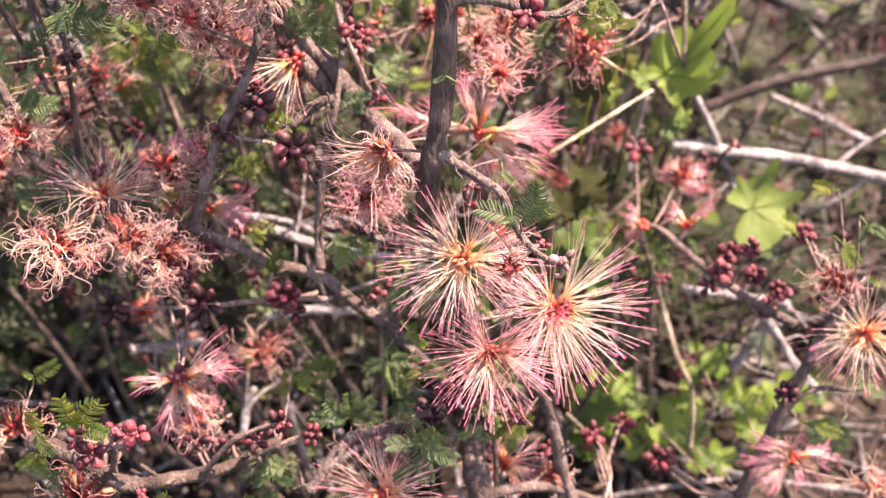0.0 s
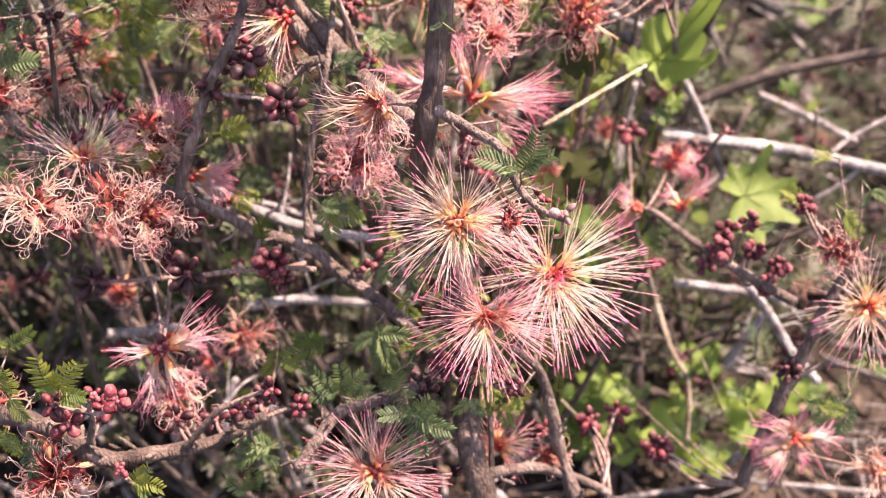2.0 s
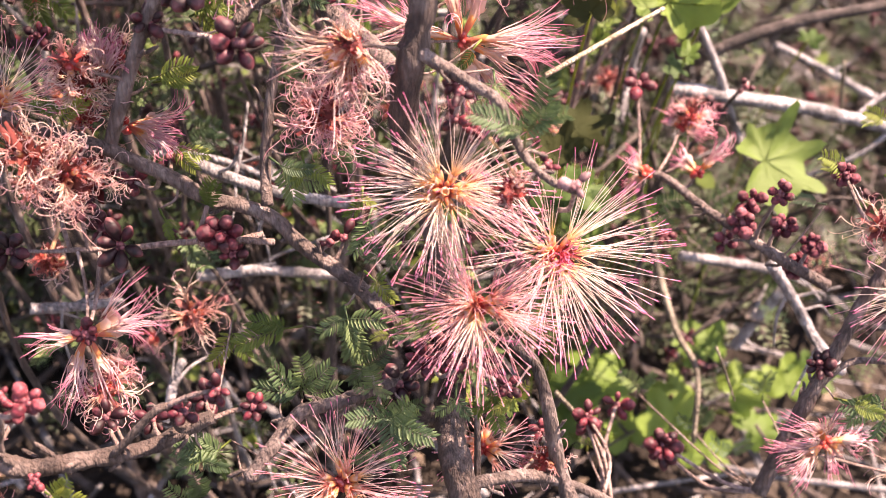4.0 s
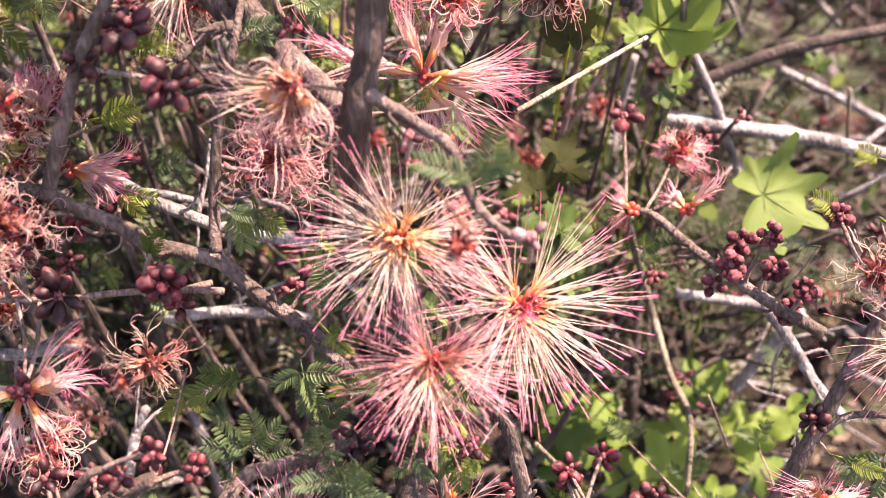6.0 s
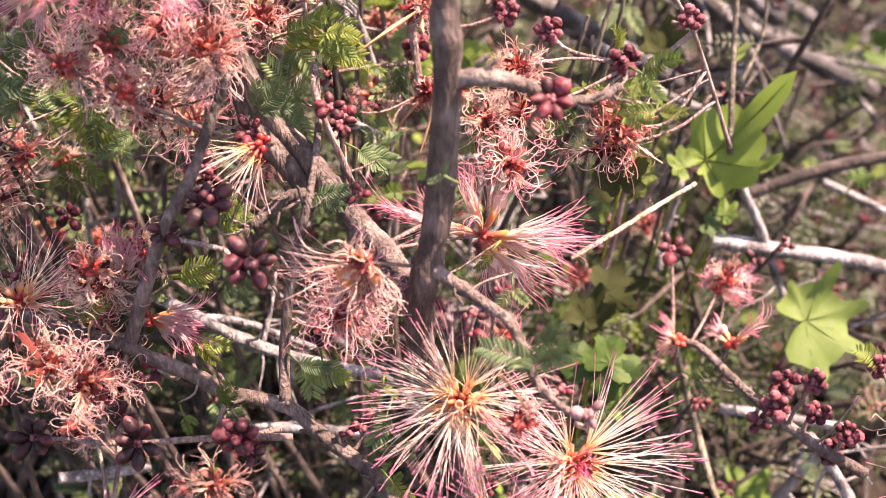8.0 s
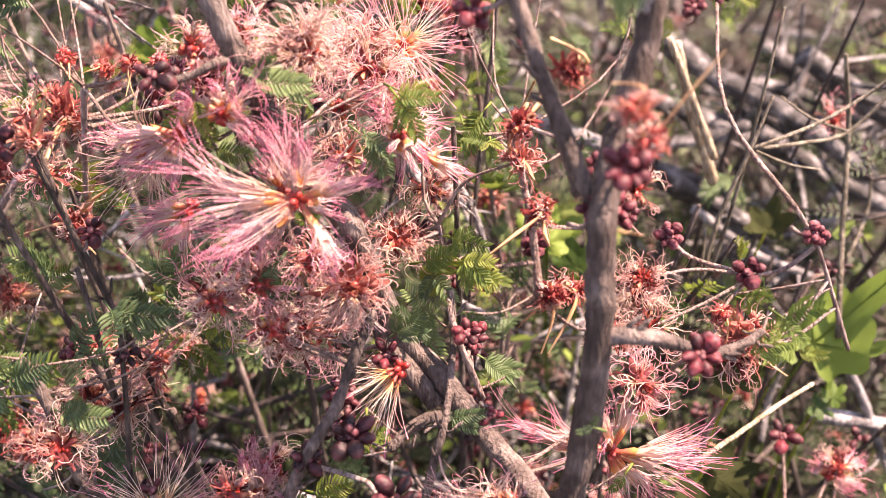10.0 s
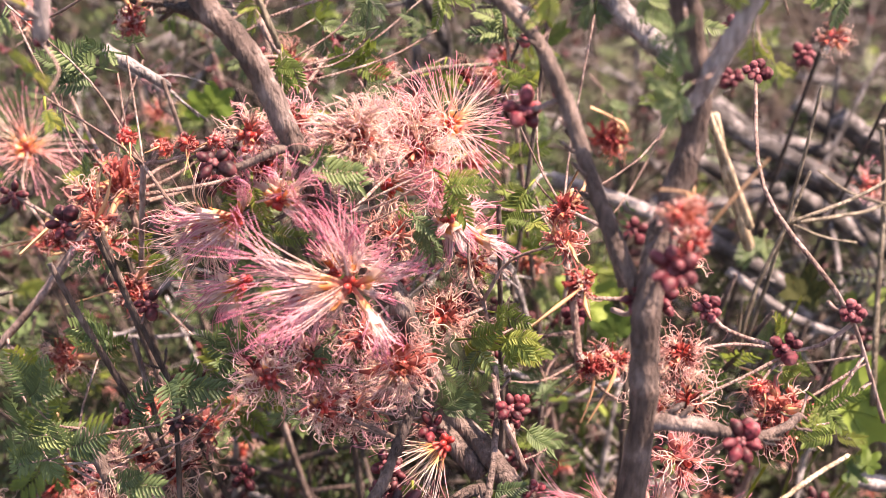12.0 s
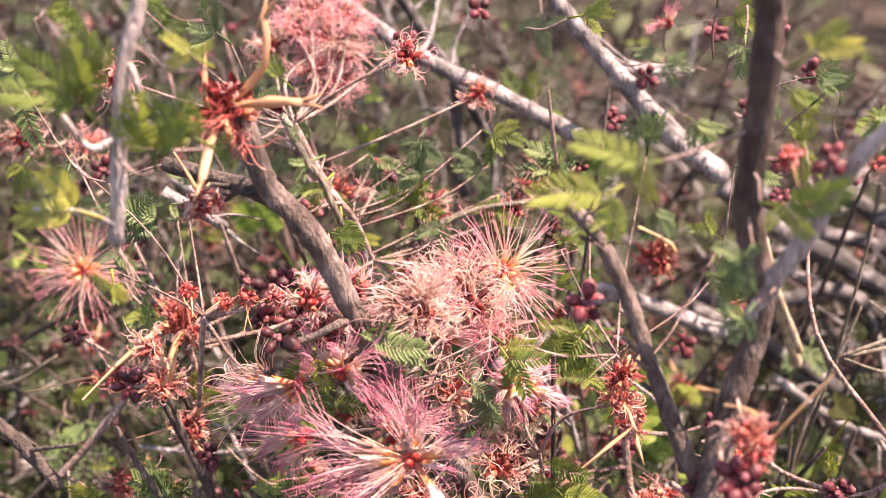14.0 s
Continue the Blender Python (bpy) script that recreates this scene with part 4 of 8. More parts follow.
tufted_flower((0.0867, 0.1000, 0.1821), (-0.62, -0.34, 0.71), 0.0000, tips=[(0.0115, 0.0067, 0.0015), (0.0066, -0.0114, 0.0014), (-0.0074, 0.0019, 0.0021)])
wilted_flower((0.0890, 0.1000, 0.1853), (0.12, -0.04, 0.99), 0.0101, curl=0.8, stamens=40, pink=1)
tufted_flower((0.0864, 0.0740, 0.1789), (0.53, -0.81, 0.25), 0.0000, tips=[(0.0072, -0.0058, 0.0127), (-0.0065, 0.0073, -0.0004), (-0.0032, 0.0089, 0.0038)])
tufted_flower((0.0710, 0.0800, 0.1751), (-0.14, -0.15, 0.98), 0.0000, tips=[(-0.0071, -0.0007, 0.0067), (-0.0005, 0.0116, -0.0106)])
tufted_flower((-0.1153, 0.0660, 0.3202), (-0.49, -0.72, 0.49), 0.0000, tips=[(-0.0156, 0.0011, 0.0008), (-0.0148, 0.0065, -0.0167), (-0.0052, -0.0004, -0.0177), (-0.0042, -0.0113, 0.0144), (0.0060, -0.0099, -0.0079)], faded=True)
tufted_flower((-0.1127, 0.1060, 0.3242), (0.19, -0.23, 0.96), 0.0000, tips=[(-0.0041, 0.0112, -0.0003), (0.0065, 0.0032, 0.0045), (-0.0080, 0.0076, -0.0110), (0.0091, 0.0016, -0.0077)])
wilted_flower((-0.1280, 0.1900, 0.3760), (0.20, -0.70, 0.60), 0.0115, curl=0.9, stamens=80, pink=1)
wilted_flower((-0.1140, 0.1920, 0.3710), (0.20, -0.70, 0.60), 0.0135, curl=0.9, stamens=100, pink=1)
wilted_flower((-0.1110, 0.1980, 0.3780), (0.20, -0.70, 0.60), 0.0105, curl=0.9, stamens=80, pink=1)
wilted_flower((-0.1210, 0.1860, 0.3640), (0.20, -0.70, 0.60), 0.0115, curl=0.9, stamens=70, pink=1)
wilted_flower((-0.1140, 0.1920, 0.3560), (0.20, -0.70, 0.60), 0.0105, curl=0.9, stamens=60, pink=1)
wilted_flower((-0.1230, 0.1950, 0.3810), (0.20, -0.70, 0.60), 0.0105, curl=0.9, stamens=70, pink=1)
wilted_flower((-0.1350, 0.1850, 0.3720), (0.20, -0.70, 0.60), 0.0090, curl=0.9, stamens=60, pink=0)
tufted_flower((-0.1160, 0.1920, 0.3710), (0.30, -0.70, 0.50), 0.0000, tips=[(0.0130, -0.0070, -0.0040), (0.0110, -0.0020, 0.0080), (-0.0100, -0.0020, 0.0080), (0.0030, -0.0070, -0.0120)], faded=True)
tufted_flower((-0.0510, 0.0600, 0.3277), (0.23, -0.50, 0.84), 0.0000, tips=[(-0.0022, -0.0075, 0.0095), (-0.0060, -0.0032, -0.0023), (0.0064, -0.0061, -0.0054), (0.0099, 0.0071, -0.0007), (0.0019, -0.0035, -0.0111)])
tufted_flower((-0.0467, 0.0800, 0.3121), (-0.39, -0.17, 0.90), 0.0000, tips=[(0.0118, 0.0020, -0.0108), (0.0069, 0.0105, -0.0081), (0.0009, 0.0106, 0.0019)])
tufted_flower((-0.0011, 0.2060, 0.3737), (-0.10, -0.54, 0.84), 0.0000, tips=[(0.0029, -0.0037, 0.0082), (-0.0083, -0.0096, 0.0003)])
tufted_flower((-0.0914, 0.0500, 0.3367), (-0.01, -0.17, 0.99), 0.0000, tips=[(-0.0118, 0.0111, 0.0013), (-0.0016, -0.0031, 0.0120), (0.0106, -0.0117, 0.0139), (-0.0152, 0.0086, -0.0064), (0.0112, -0.0093, 0.0011)])
tufted_flower((-0.0798, 0.0510, 0.3161), (0.52, -0.18, 0.83), 0.0000, tips=[(-0.0046, 0.0072, 0.0124), (0.0099, -0.0115, 0.0214), (0.0161, 0.0017, 0.0077), (-0.0032, -0.0021, 0.0111)])
tufted_flower((-0.0688, 0.0860, 0.3226), (-0.20, -0.69, 0.69), 0.0000, tips=[(0.0092, -0.0107, 0.0141), (0.0117, -0.0074, 0.0023), (-0.0076, -0.0011, 0.0040), (0.0005, 0.0049, -0.0153)])
# wilted flower heads with curled stamens
wilted_flower((-0.1225, -0.0080, 0.2330), (0.42, -0.04, 0.91), 0.0178, curl=1.3, stamens=70)
wilted_flower((-0.1031, 0.0040, 0.2270), (-0.08, -0.08, 0.99), 0.0141, curl=1.0, stamens=45)
wilted_flower((-0.0901, 0.0350, 0.2372), (-0.30, -0.87, 0.39), 0.0087, curl=1.3, stamens=40, pink=1)
tufted_flower((-0.0230, 0.0060, 0.2570), (-0.10, -0.80, 0.55), 0.0000, tips=[(-0.0035, -0.0050, 0.0090), (-0.0215, -0.0060, -0.0080), (-0.0150, -0.0070, -0.0130), (0.0070, -0.0060, -0.0110)], faded=True)
wilted_flower((-0.0235, 0.0090, 0.2480), (-0.10, -0.80, 0.20), 0.0120, curl=1.1, stamens=40, pink=1)
wilted_flower((-0.0330, 0.0300, 0.2226), (0.37, -0.05, 0.93), 0.0166, curl=1.4, stamens=60, pink=1)
wilted_flower((-0.0943, 0.0020, 0.2234), (0.29, -0.20, 0.94), 0.0151, curl=1.1, stamens=80)
wilted_flower((-0.1345, 0.0600, 0.2381), (0.28, -0.23, 0.93), 0.0176, curl=1.0, stamens=40, rust=1)
wilted_flower((-0.0622, 0.0380, 0.2963), (0.27, -0.07, 0.96), 0.0144, curl=1.2, stamens=70, rust=1)
wilted_flower((-0.0510, 0.0800, 0.2857), (-0.17, -0.91, 0.37), 0.0126, curl=1.2, stamens=50, rust=1)
wilted_flower((-0.0720, 0.0600, 0.3493), (-0.34, -0.80, 0.50), 0.0168, curl=1.1, stamens=80)
wilted_flower((-0.0605, 0.0860, 0.3332), (-0.11, -0.26, 0.96), 0.0188, curl=1.2, stamens=70, pink=1)
wilted_flower((-0.0762, 0.0410, 0.2795), (-0.52, -0.53, 0.67), 0.0119, curl=1.4, stamens=40, rust=1)
wilted_flower((-0.1527, 0.0810, 0.2243), (0.51, -0.68, 0.52), 0.0146, curl=1.2, stamens=40, rust=1)
wilted_flower((0.0073, 0.0700, 0.2612), (-0.59, -0.63, 0.51), 0.0110, curl=1.2, stamens=40, rust=1)
wilted_flower((0.0153, 0.0800, 0.2726), (-0.42, -0.19, 0.88), 0.0083, curl=1.0, stamens=40, rust=1)
wilted_flower((-0.0861, 0.0350, 0.2396), (-0.47, -0.71, 0.52), 0.0111, curl=1.3, stamens=30)
wilted_flower((-0.0942, 0.0250, 0.2352), (0.36, -0.14, 0.92), 0.0137, curl=1.2, stamens=40, rust=1)
wilted_flower((-0.1460, -0.0200, 0.1696), (0.12, -0.07, 0.99), 0.0147, curl=1.2, stamens=30, rust=1)
wilted_flower((-0.1345, -0.0200, 0.1370), (-0.39, -0.03, 0.92), 0.0116, curl=1.0, stamens=30, rust=1)
wilted_flower((-0.0907, -0.0100, 0.1634), (0.13, -0.69, 0.71), 0.0151, curl=1.4, stamens=45, pink=1)
wilted_flower((0.1253, 0.0200, 0.1933), (0.41, -0.26, 0.87), 0.0124, curl=1.0, stamens=35, rust=1)
wilted_flower((0.1485, 0.0000, 0.1130), (0.63, -0.70, 0.35), 0.0165, curl=0.6, stamens=40)
wilted_flower((-0.0803, 0.0450, 0.2789), (0.14, -0.53, 0.84), 0.0131, curl=1.2, stamens=45, rust=1)
wilted_flower((0.0303, -0.0100, 0.1343), (0.25, -0.74, 0.62), 0.0089, curl=1.2, stamens=20, rust=1)
wilted_flower((-0.0937, 0.0200, 0.2095), (-0.55, -0.33, 0.77), 0.0150, curl=1.4, stamens=40, rust=1)
wilted_flower((-0.0552, 0.0700, 0.2495), (-0.13, -0.08, 0.99), 0.0137, curl=1.3, stamens=30, rust=1)
wilted_flower((0.0062, 0.0460, 0.3202), (0.01, -0.64, 0.77), 0.0084, curl=1.0, stamens=25, rust=1)
wilted_flower((-0.0755, 0.0700, 0.2596), (0.21, -0.42, 0.88), 0.0164, curl=0.8, stamens=50, pink=1)
wilted_flower((-0.0313, 0.0300, 0.2238), (0.50, -0.15, 0.85), 0.0168, curl=1.3, stamens=50, pink=1)
wilted_flower((0.0170, 0.0700, 0.2627), (0.00, -0.80, 0.60), 0.0134, curl=1.0, stamens=40, rust=1)
wilted_flower((0.0123, 0.0500, 0.2583), (0.15, -0.20, 0.97), 0.0129, curl=0.8, stamens=40, pink=1)
wilted_flower((-0.0537, 0.0660, 0.2930), (0.27, -0.09, 0.96), 0.0109, curl=1.1, stamens=40, rust=1)
wilted_flower((0.0164, 0.0910, 0.2618), (-0.35, -0.60, 0.72), 0.0137, curl=1.1, stamens=50, rust=1)
wilted_flower((-0.0984, 0.0660, 0.3373), (-0.06, -0.75, 0.66), 0.0110, curl=1.0, stamens=52, pink=1, rust=0)
wilted_flower((-0.0848, 0.0610, 0.3303), (-0.15, -0.57, 0.81), 0.0116, curl=1.1, stamens=52, pink=0, rust=0)
wilted_flower((-0.0653, 0.0660, 0.3178), (0.13, -0.79, 0.59), 0.0120, curl=1.1, stamens=52, pink=0, rust=0)
wilted_flower((-0.0728, 0.0460, 0.2987), (-0.46, -0.69, 0.56), 0.0124, curl=1.0, stamens=52, pink=1, rust=0)
wilted_flower((-0.0537, 0.0960, 0.3177), (-0.46, -0.68, 0.58), 0.0130, curl=0.8, stamens=52, pink=1, rust=0)
wilted_flower((-0.0914, 0.0510, 0.3001), (0.28, -0.40, 0.87), 0.0097, curl=1.0, stamens=52, pink=1, rust=0)
wilted_flower((-0.0454, 0.0910, 0.2944), (0.61, -0.35, 0.71), 0.0099, curl=1.0, stamens=52, pink=0, rust=1)
wilted_flower((-0.0957, 0.0350, 0.2935), (0.07, -0.32, 0.95), 0.0100, curl=0.9, stamens=52, pink=0, rust=0)
wilted_flower((-0.0840, 0.0350, 0.2991), (0.30, -0.33, 0.90), 0.0105, curl=0.8, stamens=52, pink=1, rust=0)
wilted_flower((-0.1387, 0.0260, 0.2533), (0.13, -0.35, 0.93), 0.0125, curl=1.0, stamens=52, pink=0, rust=0)
wilted_flower((-0.0992, 0.0450, 0.2888), (-0.16, -0.18, 0.97), 0.0132, curl=0.8, stamens=52, pink=1, rust=0)
wilted_flower((-0.0937, 0.0200, 0.2448), (0.13, -0.69, 0.71), 0.0079, curl=1.0, stamens=52, pink=0, rust=0)
# dried, rust-red flower heads
dry_flower((0.0450, 0.0750, 0.2569), (-0.38, -0.85, 0.36), 0.0128)
wilted_flower((0.0419, 0.0780, 0.2481), (-0.24, -0.93, 0.30), 0.0139, curl=0.7, stamens=50, rust=1)
dry_flower((0.0376, 0.0750, 0.2646), (-0.45, -0.84, 0.30), 0.0048)
dry_flower((-0.0088, 0.0900, 0.2597), (-0.31, -0.65, 0.69), 0.0084)
dry_flower((-0.1532, 0.1060, 0.3103), (0.14, -0.26, 0.95), 0.0146)
wilted_flower((-0.1788, 0.1000, 0.2507), (0.27, -0.86, 0.43), 0.0138, curl=0.6, stamens=30, rust=1)
dry_flower((-0.1785, 0.0980, 0.2505), (0.47, -0.25, 0.85), 0.0100, straps=[(0.0085, 0.0020, 0.0105), (0.0175, -0.0030, 0.0055)])
dry_flower((-0.1762, 0.1040, 0.2915), (0.04, -0.39, 0.92), 0.0088)
dry_flower((-0.0012, 0.1860, 0.2907), (0.08, -0.88, 0.46), 0.0133)
dry_flower((-0.0205, 0.0660, 0.3171), (0.16, -0.11, 0.98), 0.0082)
wilted_flower((-0.0771, 0.0430, 0.1459), (0.38, -0.77, 0.51), 0.0136, curl=0.5, stamens=40, rust=1)
dry_flower((-0.1507, 0.0980, 0.2790), (-0.36, -0.11, 0.93), 0.0067)
dry_flower((-0.1130, 0.0520, 0.4070), (0.10, -0.60, 0.79), 0.0135, straps=[(0.0100, 0.0030, 0.0200), (-0.0020, -0.0180, -0.0090), (0.0190, -0.0060, 0.0040)])
dry_flower((-0.1242, 0.0560, 0.3799), (0.48, -0.80, 0.37), 0.0067)
dry_flower((-0.0214, 0.0600, 0.3307), (0.49, -0.74, 0.47), 0.0082)
dry_flower((-0.0131, 0.1060, 0.2795), (-0.41, -0.61, 0.68), 0.0088)
dry_flower((0.0058, 0.0260, 0.4087), (-0.45, -0.23, 0.86), 0.0038)
dry_flower((0.0465, 0.0760, 0.2552), (-0.35, -0.30, 0.88), 0.0075)
dry_flower((-0.0036, 0.0960, 0.2575), (0.13, -0.27, 0.95), 0.0088)
dry_flower((0.0294, -0.0050, 0.1282), (0.08, -0.05, 1.00), 0.0063)
dry_flower((-0.0945, 0.0250, 0.2261), (-0.21, -0.46, 0.86), 0.0070)
tufted_flower((-0.0902, 0.0300, 0.2345), (-0.58, -0.63, 0.52), 0.0000, tips=[(-0.0005, -0.0039, 0.0157), (0.0012, 0.0058, 0.0124), (0.0089, -0.0048, 0.0167), (-0.0013, 0.0072, 0.0066)])
# clusters of flower buds
bud_cluster((-0.0576, 0.0030, 0.2048), (-0.10, -0.91, 0.41), 9, 0.0066)
bud_cluster((-0.0560, 0.0080, 0.1941), (-0.30, -0.53, 0.79), 5, 0.0054)
bud_cluster((-0.0847, 0.0050, 0.1997), (-0.16, -0.87, 0.47), 6, 0.0075, 1)
bud_cluster((-0.0503, 0.0060, 0.2567), (0.29, -0.68, 0.67), 8, 0.0077, 1)
bud_cluster((-0.0622, 0.0200, 0.2638), (0.15, -0.56, 0.82), 8, 0.0072, 1)
bud_cluster((-0.0736, 0.0210, 0.2558), (0.17, -0.85, 0.50), 5, 0.0052, 1)
bud_cluster((-0.0764, 0.0400, 0.2054), (-0.47, -0.64, 0.61), 3, 0.0058)
bud_cluster((-0.0862, 0.0330, 0.2018), (0.16, -0.58, 0.80), 3, 0.0051)
bud_cluster((-0.0307, 0.0190, 0.1904), (-0.32, -0.64, 0.70), 2, 0.0044)
bud_cluster((0.0019, -0.0020, 0.2484), (0.37, -0.81, 0.47), 2, 0.0047, 1)
bud_cluster((0.0015, 0.0040, 0.2379), (-0.24, -0.77, 0.60), 3, 0.0044)
dry_flower((0.0132, -0.0240, 0.2345), (-0.60, -0.48, 0.50), 0.0058)
bud_cluster((0.0284, -0.0210, 0.2341), (0.05, -0.53, 0.84), 3, 0.0053, 3)
bud_cluster((0.0225, -0.0140, 0.2354), (0.12, -0.76, 0.64), 3, 0.0042)
bud_cluster((0.0977, 0.0510, 0.1826), (-0.23, -0.80, 0.55), 7, 0.0056, 4)
bud_cluster((0.1175, 0.0350, 0.2025), (0.23, -0.87, 0.43), 9, 0.0049, 4)
bud_cluster((0.1015, 0.0380, 0.1942), (-0.37, -0.82, 0.44), 6, 0.0053, 4)
bud_cluster((0.1096, 0.0360, 0.1684), (0.13, -0.81, 0.57), 8, 0.0056, 4)
bud_cluster((0.1127, 0.0340, 0.1785), (-0.32, -0.79, 0.52), 8, 0.0048, 4)
bud_cluster((0.0944, 0.0450, 0.1788), (-0.42, -0.71, 0.56), 6, 0.0056, 4)
bud_cluster((0.0907, 0.0480, 0.1695), (0.26, -0.75, 0.60), 4, 0.0050, 4)
bud_cluster((0.1038, 0.0370, 0.1833), (-0.09, -0.94, 0.34), 6, 0.0051, 4)
bud_cluster((-0.0561, -0.0360, 0.1858), (-0.25, -0.90, 0.36), 7, 0.0046)
bud_cluster((-0.0486, -0.0280, 0.1724), (-0.42, -0.49, 0.76), 6, 0.0043)
bud_cluster((-0.0655, -0.0340, 0.1768), (0.17, -0.56, 0.81), 5, 0.0039)
bud_cluster((-0.0057, -0.0100, 0.1713), (-0.38, -0.76, 0.53), 7, 0.0046)
bud_cluster((0.0070, -0.0140, 0.1752), (0.35, -0.74, 0.58), 6, 0.0045)
bud_cluster((0.0154, -0.0180, 0.1689), (0.33, -0.47, 0.82), 4, 0.0037)
bud_cluster((-0.0114, -0.0140, 0.1649), (-0.47, -0.69, 0.55), 5, 0.0043, 1)
bud_cluster((0.0607, 0.0350, 0.1126), (0.05, -0.83, 0.56), 5, 0.0061)
bud_cluster((0.0485, 0.0200, 0.1185), (-0.16, -0.81, 0.56), 5, 0.0051)
bud_cluster((0.0741, 0.0200, 0.1059), (-0.29, -0.90, 0.32), 9, 0.0063)
bud_cluster((0.0694, 0.1010, 0.1971), (0.17, -0.47, 0.87), 5, 0.0065)
bud_cluster((0.1123, 0.0070, 0.1531), (-0.42, -0.49, 0.76), 9, 0.0056, 1)
bud_cluster((0.0628, 0.0850, 0.2851), (0.07, -0.95, 0.29), 10, 0.0044, 4)
bud_cluster((0.0461, 0.0840, 0.2728), (-0.37, -0.72, 0.59), 7, 0.0058, 4)
bud_cluster((0.0133, 0.1110, 0.2758), (-0.34, -0.82, 0.46), 9, 0.0045, 4)
bud_cluster((0.0255, 0.1010, 0.2739), (-0.18, -0.52, 0.84), 8, 0.0050, 4)
bud_cluster((-0.0144, 0.1100, 0.2648), (-0.00, -0.88, 0.48), 5, 0.0045, 4)
bud_cluster((-0.0656, 0.0370, 0.2623), (0.39, -0.48, 0.79), 6, 0.0041)
bud_cluster((-0.0745, 0.0220, 0.2549), (0.24, -0.90, 0.37), 5, 0.0051, 1)
bud_cluster((-0.0324, 0.0360, 0.3675), (0.42, -0.75, 0.51), 7, 0.0055, 2)
bud_cluster((-0.0025, 0.0000, 0.3492), (0.29, -0.63, 0.72), 9, 0.0056, 2)
bud_cluster((-0.1237, 0.1240, 0.3155), (0.20, -0.65, 0.73), 8, 0.0057)
bud_cluster((-0.1274, 0.1210, 0.3163), (0.36, -0.77, 0.53), 5, 0.0060, 1)
bud_cluster((-0.0330, 0.0560, 0.2672), (0.05, -0.95, 0.31), 7, 0.0047)
bud_cluster((-0.0550, 0.0460, 0.2695), (-0.07, -0.61, 0.79), 5, 0.0052)
bud_cluster((-0.0135, 0.1180, 0.2611), (-0.20, -0.67, 0.71), 6, 0.0055, 4)
bud_cluster((-0.0651, 0.0360, 0.2603), (0.35, -0.86, 0.36), 7, 0.0042)
bud_cluster((-0.1066, 0.0480, 0.3475), (0.33, -0.68, 0.65), 4, 0.0056, 1)
bud_cluster((-0.0408, 0.0960, 0.2628), (0.51, -0.74, 0.45), 7, 0.0057)
bud_cluster((0.0161, 0.2060, 0.3693), (0.31, -0.59, 0.75), 7, 0.0058, 4)
bud_cluster((0.0108, 0.1860, 0.2534), (-0.03, -0.92, 0.40), 5, 0.0060, 4)
bud_cluster((-0.0186, 0.1260, 0.2965), (-0.05, -0.74, 0.68), 4, 0.0047, 4)
bud_cluster((-0.1082, 0.1060, 0.3523), (-0.15, -0.62, 0.77), 4, 0.0049)
bud_cluster((0.0687, 0.2060, 0.3162), (-0.14, -0.67, 0.73), 8, 0.0053, 4)
bud_cluster((0.0425, 0.1960, 0.3112), (-0.11, -0.80, 0.59), 6, 0.0053, 4)
bud_cluster((-0.1134, 0.1060, 0.3166), (0.43, -0.73, 0.53), 9, 0.0058)
bud_cluster((-0.1258, 0.1060, 0.3142), (0.21, -0.86, 0.47), 6, 0.0059)
bud_cluster((-0.1877, 0.1060, 0.3071), (0.06, -0.96, 0.28), 5, 0.0053)
bud_cluster((0.0010, 0.0360, 0.3196), (0.11, -0.83, 0.55), 7, 0.0060, 2)
bud_cluster((0.0112, 0.0180, 0.4127), (-0.11, -0.93, 0.36), 4, 0.0044, 2)
bud_cluster((-0.0664, 0.0300, 0.2597), (-0.15, -0.83, 0.53), 6, 0.0057)
bud_cluster((-0.0663, 0.0350, 0.2660), (-0.11, -0.56, 0.82), 5, 0.0046)
bud_cluster((-0.0321, 0.0600, 0.2666), (0.36, -0.48, 0.80), 5, 0.0049)
bud_cluster((-0.1070, -0.0300, 0.1749), (-0.06, -0.52, 0.85), 6, 0.0053)
bud_cluster((-0.1203, -0.0320, 0.1684), (0.09, -0.46, 0.88), 7, 0.0057)
bud_cluster((-0.0270, 0.0200, 0.1911), (-0.33, -0.56, 0.76), 2, 0.0058)
bud_cluster((-0.1195, 0.0200, 0.1872), (0.10, -0.73, 0.67), 6, 0.0074, 1)
bud_cluster((0.0736, 0.0200, 0.1087), (0.25, -0.54, 0.80), 8, 0.0073)
bud_cluster((0.0480, 0.0200, 0.1221), (0.32, -0.78, 0.53), 5, 0.0059)
bud_cluster((-0.0339, 0.0470, 0.2763), (-0.09, -0.73, 0.68), 5, 0.0041)
bud_cluster((-0.0475, 0.0800, 0.2875), (-0.37, -0.57, 0.73), 3, 0.0041)
bud_cluster((0.0190, 0.0120, 0.2964), (0.11, -0.80, 0.59), 6, 0.0055)
bud_cluster((0.0191, 0.0140, 0.2961), (0.12, -0.50, 0.86), 5, 0.0050)
bud_cluster((-0.0054, 0.0210, 0.3291), (0.36, -0.67, 0.64), 6, 0.0059, 2)
bud_cluster((-0.1178, 0.0300, 0.2351), (-0.23, -0.51, 0.83), 2, 0.0045)
bud_cluster((-0.0653, 0.2060, 0.3777), (-0.03, -0.60, 0.80), 4, 0.0055)
bud_cluster((-0.0331, 0.0600, 0.2645), (0.00, -0.66, 0.75), 4, 0.0039)
bud_cluster((-0.0274, 0.0400, 0.2555), (0.35, -0.88, 0.33), 3, 0.0038)
bud_cluster((0.0102, -0.0120, 0.1730), (-0.19, -0.87, 0.45), 5, 0.0056)
